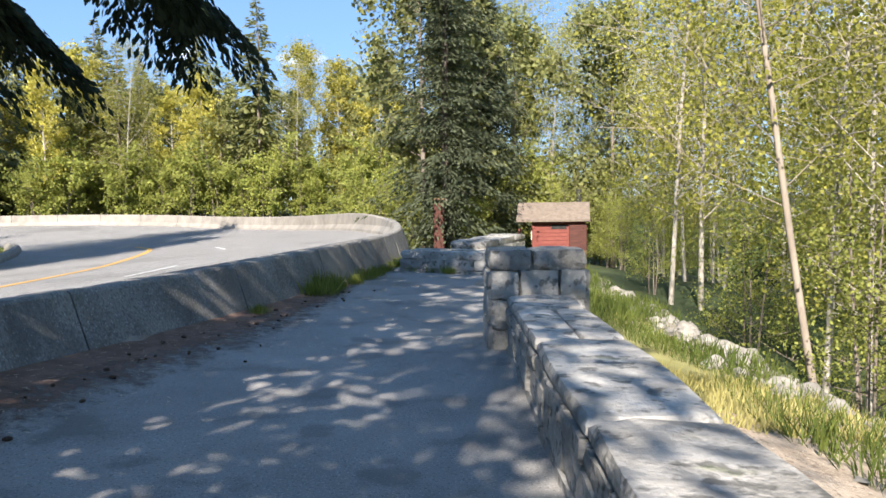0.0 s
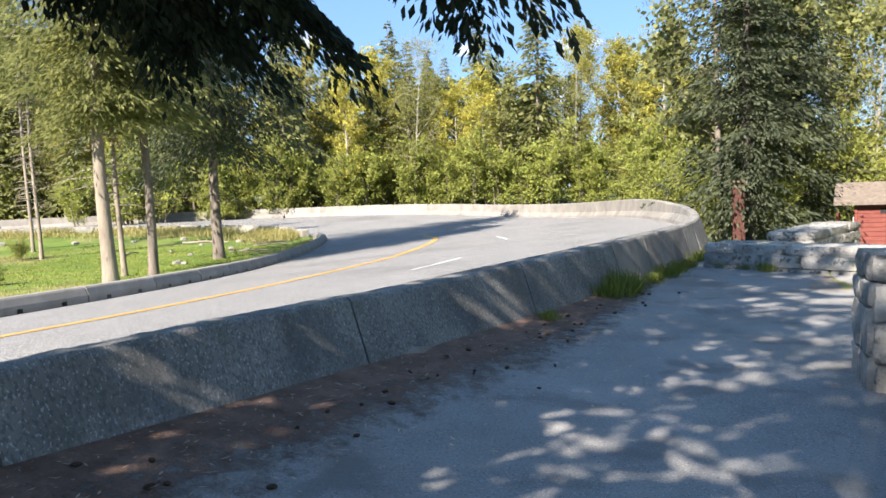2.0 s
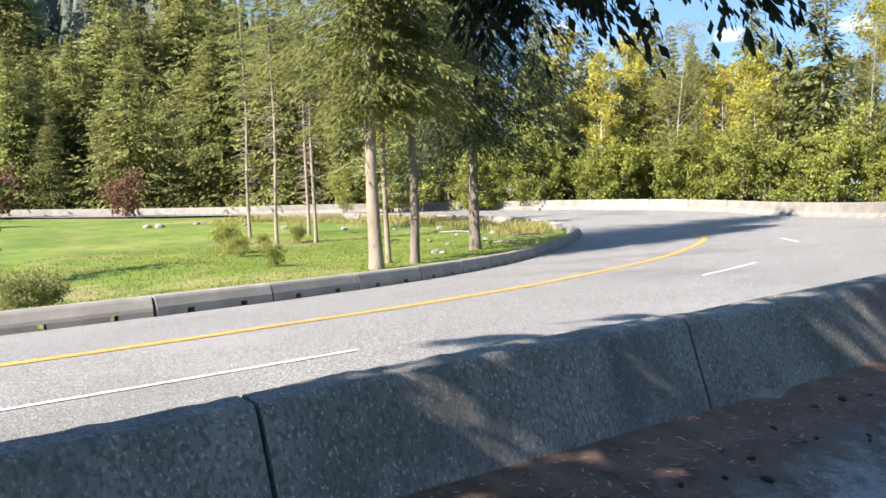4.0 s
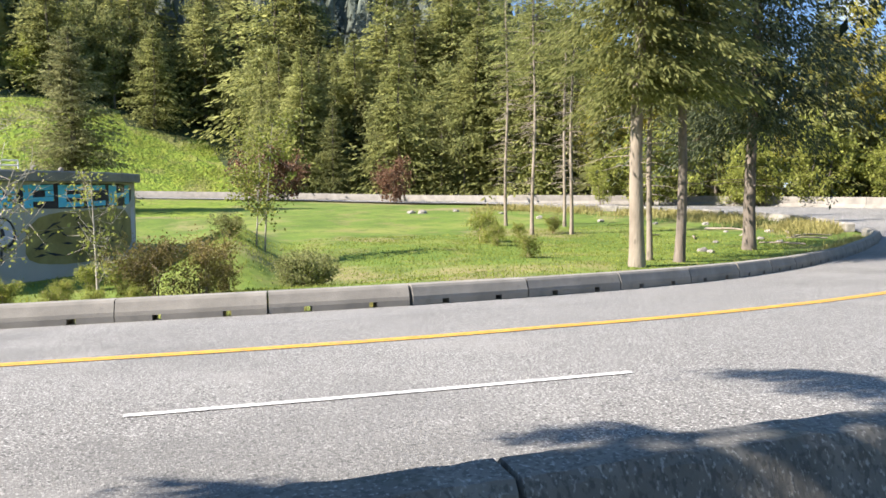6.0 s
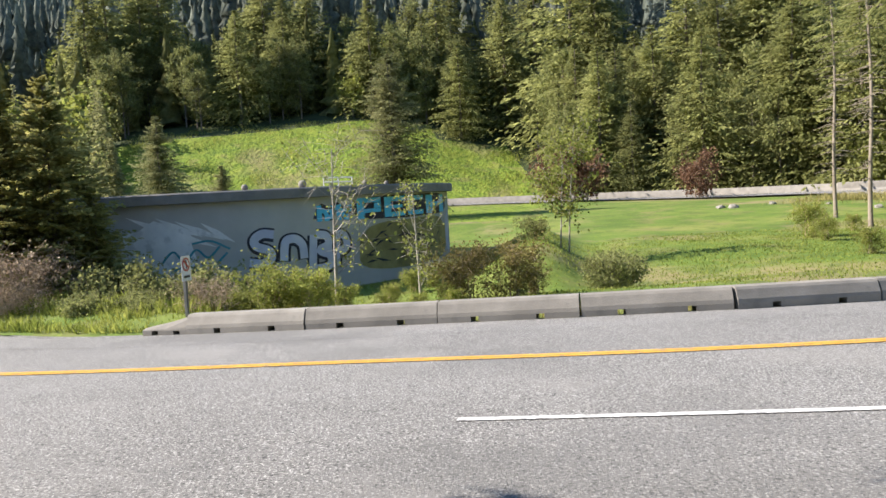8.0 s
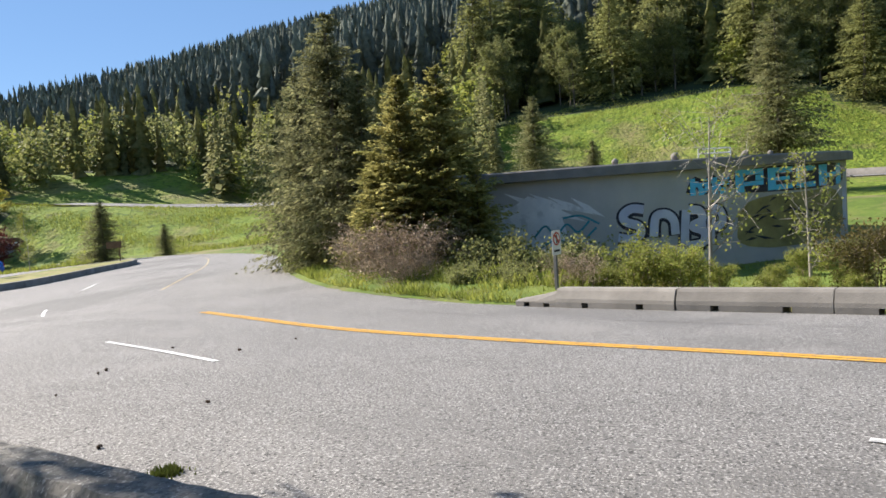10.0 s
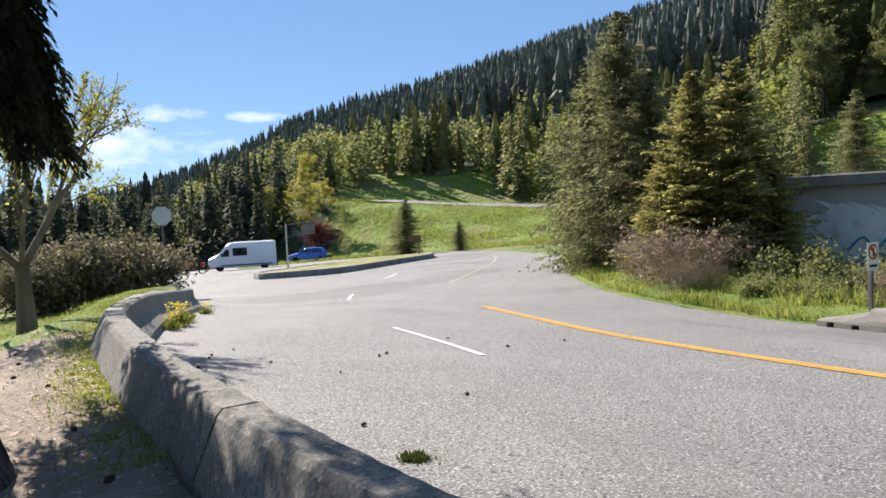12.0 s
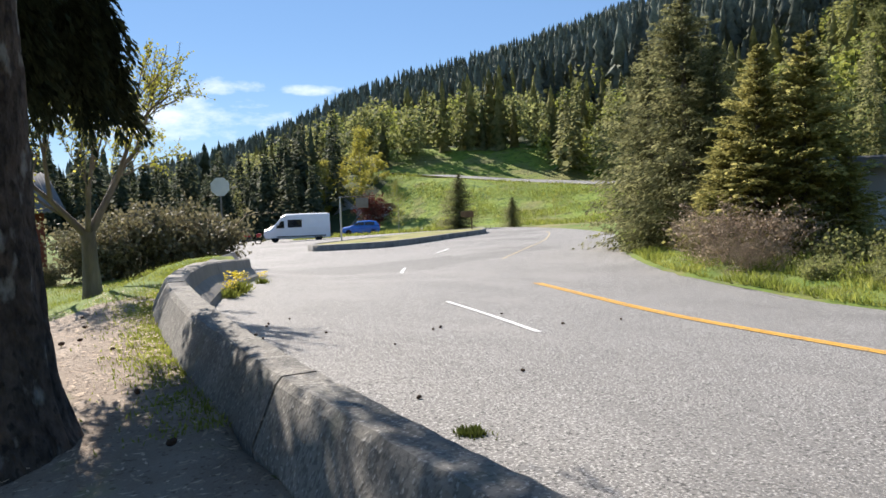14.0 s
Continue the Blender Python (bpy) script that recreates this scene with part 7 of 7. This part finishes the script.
for yaw, r, s_ in ((138, 70, 0.4), (126, 72, 0.4)):
    x, y = polar(yaw, r)
    pick_put("birchfar", BIRCH, "birch_tree", "thin young tree on the green slope", x, y, s_, group="young trees on the slope")


# ---- small plants and debris ----
def grass_clump(seed, n, h, spread, mat, w=0.012):
    rs = np.random.RandomState(seed)
    base = np.stack([rs.normal(0, spread, n), rs.normal(0, spread, n), np.full(n, -0.02)], 1)
    d = unit(np.stack([rs.normal(0, 0.35, n), rs.normal(0, 0.35, n), np.ones(n)], 1))
    side = unit(np.cross(d, rs.normal(size=(n, 3))))
    ln = h * rs.uniform(0.5, 1.2, n)
    V, F = kites(base, d, side, ln, np.full(n, w), 0.1)
    return raw("blades", V, F, mat)


def tuft(name, label, me, x, y, z, s_, group):
    t = new(name, me)
    t.matrix_basis = place(x, y, z, s_)
    return tagged(t, label, "grass", group)


random.seed(51)
TUFT = [grass_clump(i, 260, 0.34, 0.13, M["blade"], 0.007) for i in (1, 2)]
for x, y, s_ in ((-1.93, 12.0, 1.2), (-2.0, 11.7, 0.9), (-1.85, 12.5, 0.9), (-2.42, 9.7, 0.45), (-1.35, 15.0, 0.7), (-1.45, 14.2, 0.8), (-1.2, 15.8, 0.6), (-1.6, 13.4, 0.6), (-0.6, 15.8, 0.6), (0.1, 15.2, 0.6), (-0.2, 15.5, 0.5), (-1.05, 17.0, 0.7), (-0.9, 17.6, 0.8)):
    tuft("grass_tuft", "green grass tuft at the parapet's foot", random.choice(TUFT), x, y, path_z(x, y), s_, "grass tufts on the footpath")


def scatter_blades(name, label, count, spot, h, mat, seed, w=0.006):
    """Many blades over a stretch of ground as one mesh; spot(rnd) gives x, y and a height factor, or None."""
    rs = np.random.RandomState(seed)
    rnd = random.Random(seed)
    pts = []
    while len(pts) < count:
        p = spot(rnd)
        if p:
            pts.append((p[0], p[1], (road_top(p[0], p[1]) if name == "verge_grass" else ground_z(p[0], p[1]) - 0.02), p[2]))
    P_ = np.array(pts)
    n = len(P_)
    d = unit(np.stack([rs.normal(0, 0.4, n), rs.normal(0, 0.4, n), np.ones(n)], 1))
    side = unit(np.cross(d, rs.normal(size=(n, 3))))
    ln = h * P_[:, 3] * rs.uniform(0.5, 1.3, n)
    V, F = kites(P_[:, :3], d, side, ln, np.full(n, w) * np.clip(P_[:, 3], 0.7, 3), 0.1)
    ob = new(name, raw(name, V, F, mat))
    tagged(ob, label, "grass", kind="stuff")


def east_strip(r):
    y = r.uniform(2, 17) if r.random() < 0.8 else r.uniform(17, 30)
    x = r.uniform(1.35, 3.4)
    n = noise.noise((x * 0.8, y * 0.5, 0))
    if y < 7.5 and x < 2.35 - 0.12 * (y - 5):
        return None
    return (x, y, 1.0 + n) if n > -0.25 else None


scatter_blades("wall_grass", "long green grass beside the stone wall", 12000, east_strip, 0.21, M["blade_shaded"], 3, 0.006)
scatter_blades("dry_wall_grass", "straw-coloured grass beside the stone wall", 7000, lambda r: (lambda x, y: (x, y, 1.0) if noise.noise((x, y * 0.6, 2)) > 0.0 else None)(r.uniform(1.9, 4.0), r.uniform(2.0, 8.0)), 0.14, M["blade_dry"], 4, 0.006)


def parapet_foot(r):
    i = r.randrange(0, 130)
    x, y = PAR[i] + (PAR[i + 1] - PAR[i]) * r.random()
    if y > -0.6:
        return None
    t = PAR_T[i]
    o = 0.24 + abs(r.gauss(0, 0.20))
    return (x + t[1] * o, y - t[0] * o, 0.6) if noise.noise((x * 2.5, y * 2.5, 4)) > -0.32 else None


scatter_blades("parapet_grass", "short bright grass along the parapet's foot", 9000, parapet_foot, 0.075, M["blade"], 5, 0.008)


def little_lawn(r):
    x, y = r.uniform(-13, -2), r.uniform(-16, -5)
    if parapet_side(x, y) < 0.3 or y > -6.6 + 0.6 * math.sin(x * 1.7) - 0.35 * (x + 6):
        return None
    return (x, y, 0.7)


scatter_blades("lawn_grass", "short sunlit grass under the fruit tree", 26000, little_lawn, 0.10, M["blade"], 6, 0.006)


def field(r):
    y = r.uniform(3, 34)
    x = r.uniform(-34, -13.3)
    k = (-14.2 - 0.33 * max(0, y - 13)) - (0.35 * max(0, 4 - y)) if y > 13 else -13.5 - max(0, (8 - y) * 0.42)
    if x > k - 0.4:
        return None
    return (x, y, 0.7 + 0.6 * r.random())


scatter_blades("field_grass", "rough green grass of the inner lawn", 64000, field, 0.075, M["blade_lawn"], 7, 0.012)
def verge_spot(r):
    i, k = r.randrange(14, 69), r.random() ** 1.4
    q = VERGE_IN[i] + (VERGE_IN[i + 1] - VERGE_IN[i]) * r.random()
    q = q + (VERGE_OUT[i] - VERGE_IN[i]) * (0.02 + 0.95 * k)
    return (q[0], q[1], 0.5 + 0.8 * k + 0.5 * noise.noise((q[0], q[1], 2)))


scatter_blades("verge_grass", "green verge grass below the tank", 20000, verge_spot, 0.34, M["blade"], 8, 0.018)


def back_edge(r):
    i = r.randrange(0, 78)
    q = BACK[i] + (BACK[i + 1] - BACK[i]) * r.random()
    o = abs(r.gauss(0, 2.2)) + 0.4
    x, y = q[0] + r.uniform(-0.4, 0.4) + 0.1 * o, q[1] - o
    return (x, y, 0.6 + 0.8 * r.random()) if noise.noise((x * 0.4, y * 0.4, 5)) > -0.1 else None


scatter_blades("rough_grass", "tall straw-coloured weeds along the stone edging", 16000, back_edge, 0.42, M["blade_dry"], 13, 0.014)
scatter_blades("kerb_weeds", "yellowish weeds behind the kerb barrier", 7000, lambda r: (lambda y: (float(np.interp(y, kerb_line[:, 1], kerb_line[:, 0])) - 0.35 - abs(r.gauss(0, 0.5)), y, 0.4 + r.random()))(r.uniform(1, 36)), 0.26, M["blade_dry"], 14, 0.010)

# flowers at the parapet's road side
FLOW = raw("flower_heads", *kites(np.array([[0.17 * math.sin(i * 2.4) * (i / 60) ** 0.5, 0.17 * math.cos(i * 2.4) * (i / 60) ** 0.5, 0.22 + 0.16 * ((i * 37) % 10) / 10] for i in range(60)]),
                                  unit(np.array([[math.sin(i * 1.7), math.cos(i * 2.9), 0.3] for i in range(60)])), unit(np.array([[math.cos(i * 1.1), math.sin(i * 3.1), 0.2] for i in range(60)])), np.full(60, 0.07), np.full(60, 0.03)), M["flower"])
FLEAF = grass_clump(9, 160, 0.24, 0.09, M["blade"], 0.012)
first = None
for x, y, s_ in ((-9.25, -7.9, 0.95), (-9.7, -8.5, 0.9), (-8.9, -7.4, 0.7), (-11.5, -10.8, 0.7)):
    m_ = place(x, y, road_top(x, y), s_)
    if first is None:
        first = thing("flower_clump", "clump of yellow flowers at the barrier's foot", "flowers", m_, "flowers by the barrier")
        tagged(part("flowers", FLOW, first, "yellow flower heads"), kind="stuff")
        part("leaves", FLEAF, first)
    else:
        copy_thing(first, m_)
moss = thing("moss_patch", "small olive weed growing in the asphalt", "weed", place(-6.27, -0.05, road_top(-6.27, -0.05), 0.75))
part("leaves", grass_clump(12, 420, 0.07, 0.055, M["moss"], 0.008), moss)


# pine cones, twigs and pebbles on the footpath
def cone_mesh(seed):
    bm = bmesh.new()
    bmesh.ops.create_uvsphere(bm, u_segments=8, v_segments=6, radius=0.02)
    for v in bm.verts:
        v.co.x *= 2.0
        v.co *= 1 + 0.18 * noise.noise(v.co * 90 + Vector((seed, 0, 0)))
    return bm_mesh("pine_cone", bm, M["cone"])


CONES = [cone_mesh(i) for i in range(3)]
random.seed(61)
for k in range(88):
    if k < 48:
        y = random.uniform(3.0, 12.5)
        x = np.interp(y, [2.2, 4.6, 7.0, 9.0, 12.0, 14.6], [-4.3, -3.8, -3.15, -2.6, -2.0, -1.6]) + abs(random.gauss(0, 0.55)) + 0.1
        z = path_z(x, y) + 0.02
    elif k < 73:
        x, y = random.uniform(-6.0, -3.6), random.uniform(-5.5, -0.6)
        if parapet_side(x, y) < 0.4:
            x += 1.0
        z = ground_z(x, y) + 0.03
    else:
        x, y = -7.9 + random.gauss(0, 1.1), -3.6 + random.gauss(0, 1.2)
        if parapet_side(x, y) > -0.5:
            x -= 1.5
        z = road_top(x, y) + 0.018
    ob = new("pine_cone", CONES[k % 3])
    ob.matrix_basis = place(x, y, z - 0.004, random.uniform(0.45, 0.9))
    tagged(ob, "dark fallen cone lying on the ground", "pine cone", "fallen cones")


def twig_litter(name, label, count, spot, mat, seed, ln0, w0):
    rs = np.random.RandomState(seed)
    rnd = random.Random(seed)
    P_ = []
    while len(P_) < count:
        q = spot(rnd)
        if q:
            P_.append(q)
    P_ = np.array(P_)
    n = len(P_)
    d = unit(np.stack([rs.normal(size=n), rs.normal(size=n), rs.uniform(-0.05, 0.08, n)], 1))
    side = unit(np.cross(d, np.array([0, 0, 1.0])))
    V, F = kites(P_, d, side, ln0 * rs.uniform(0.4, 1.5, n), w0 * rs.uniform(0.6, 1.4, n), 0.3)
    tagged(new(name, raw(name, V, F, mat)), label, "litter", kind="stuff")


def litter_spot(r):
    y = r.uniform(1.0, 16)
    x = float(np.interp(y, [0, 2.2, 4.6, 7.0, 9.0, 12.0, 14.6], [-4.8, -4.35, -3.85, -3.2, -2.65, -2.0, -1.6])) + abs(r.gauss(0, 0.9))
    return (x, y, path_z(x, y) + 0.022)


twig_litter("leaf_litter", "scraps of bark and leaf on the footpath", 1400, litter_spot, M["twig"], 3, 0.06, 0.006)
twig_litter("dirt_litter", "dry needles and leaf scraps on the bare soil", 5000, lambda r: (lambda x, y: (x, y, ground_z(x, y) + 0.02) if parapet_side(x, y) > 0.3 else None)(r.uniform(-7.5, -2.5), r.uniform(-7, 1.5)), M["twig"], 4, 0.05, 0.008)
twig_litter("gravel_stones", "pale stones along the edge of the slope", 2600, lambda r: (lambda x, y: (x, y, ground_z(x, y) + 0.02))(3.35 + r.gauss(0, 0.28), r.uniform(3.5, 22)), M["rock"], 5, 0.12, 0.045)

# loose stones along the edge of the slope
random.seed(71)
SMALL = [rock_mesh(10 + i, 0.16) for i in range(4)]
for k in range(150):
    y = 3.0 + 20 * random.random() ** 1.2
    x = 3.35 + random.gauss(0, 0.22)
    ob = new("stone", SMALL[k % 4])
    ob.matrix_basis = place(x, y, ground_z(x, y) + 0.02, random.uniform(0.5, 1.5))
    tagged(ob, "pale loose stone on the slope's edge", "stone", "stones along the slope")


def bank_spot(r):
    yaw = r.uniform(73, 146)
    x, y = polar(yaw, upper_road(yaw)[0] + (r.uniform(6, 38) if yaw < 104 else r.uniform(-34, -6)))
    n = noise.noise((x * 0.22, y * 0.22, 1))
    return (x, y, 0.8 + n) if n > -0.2 else None


scatter_blades("bank_grass", "tussocky green grass on the bank", 56000, bank_spot, 0.38, M["blade"], 11, 0.035)
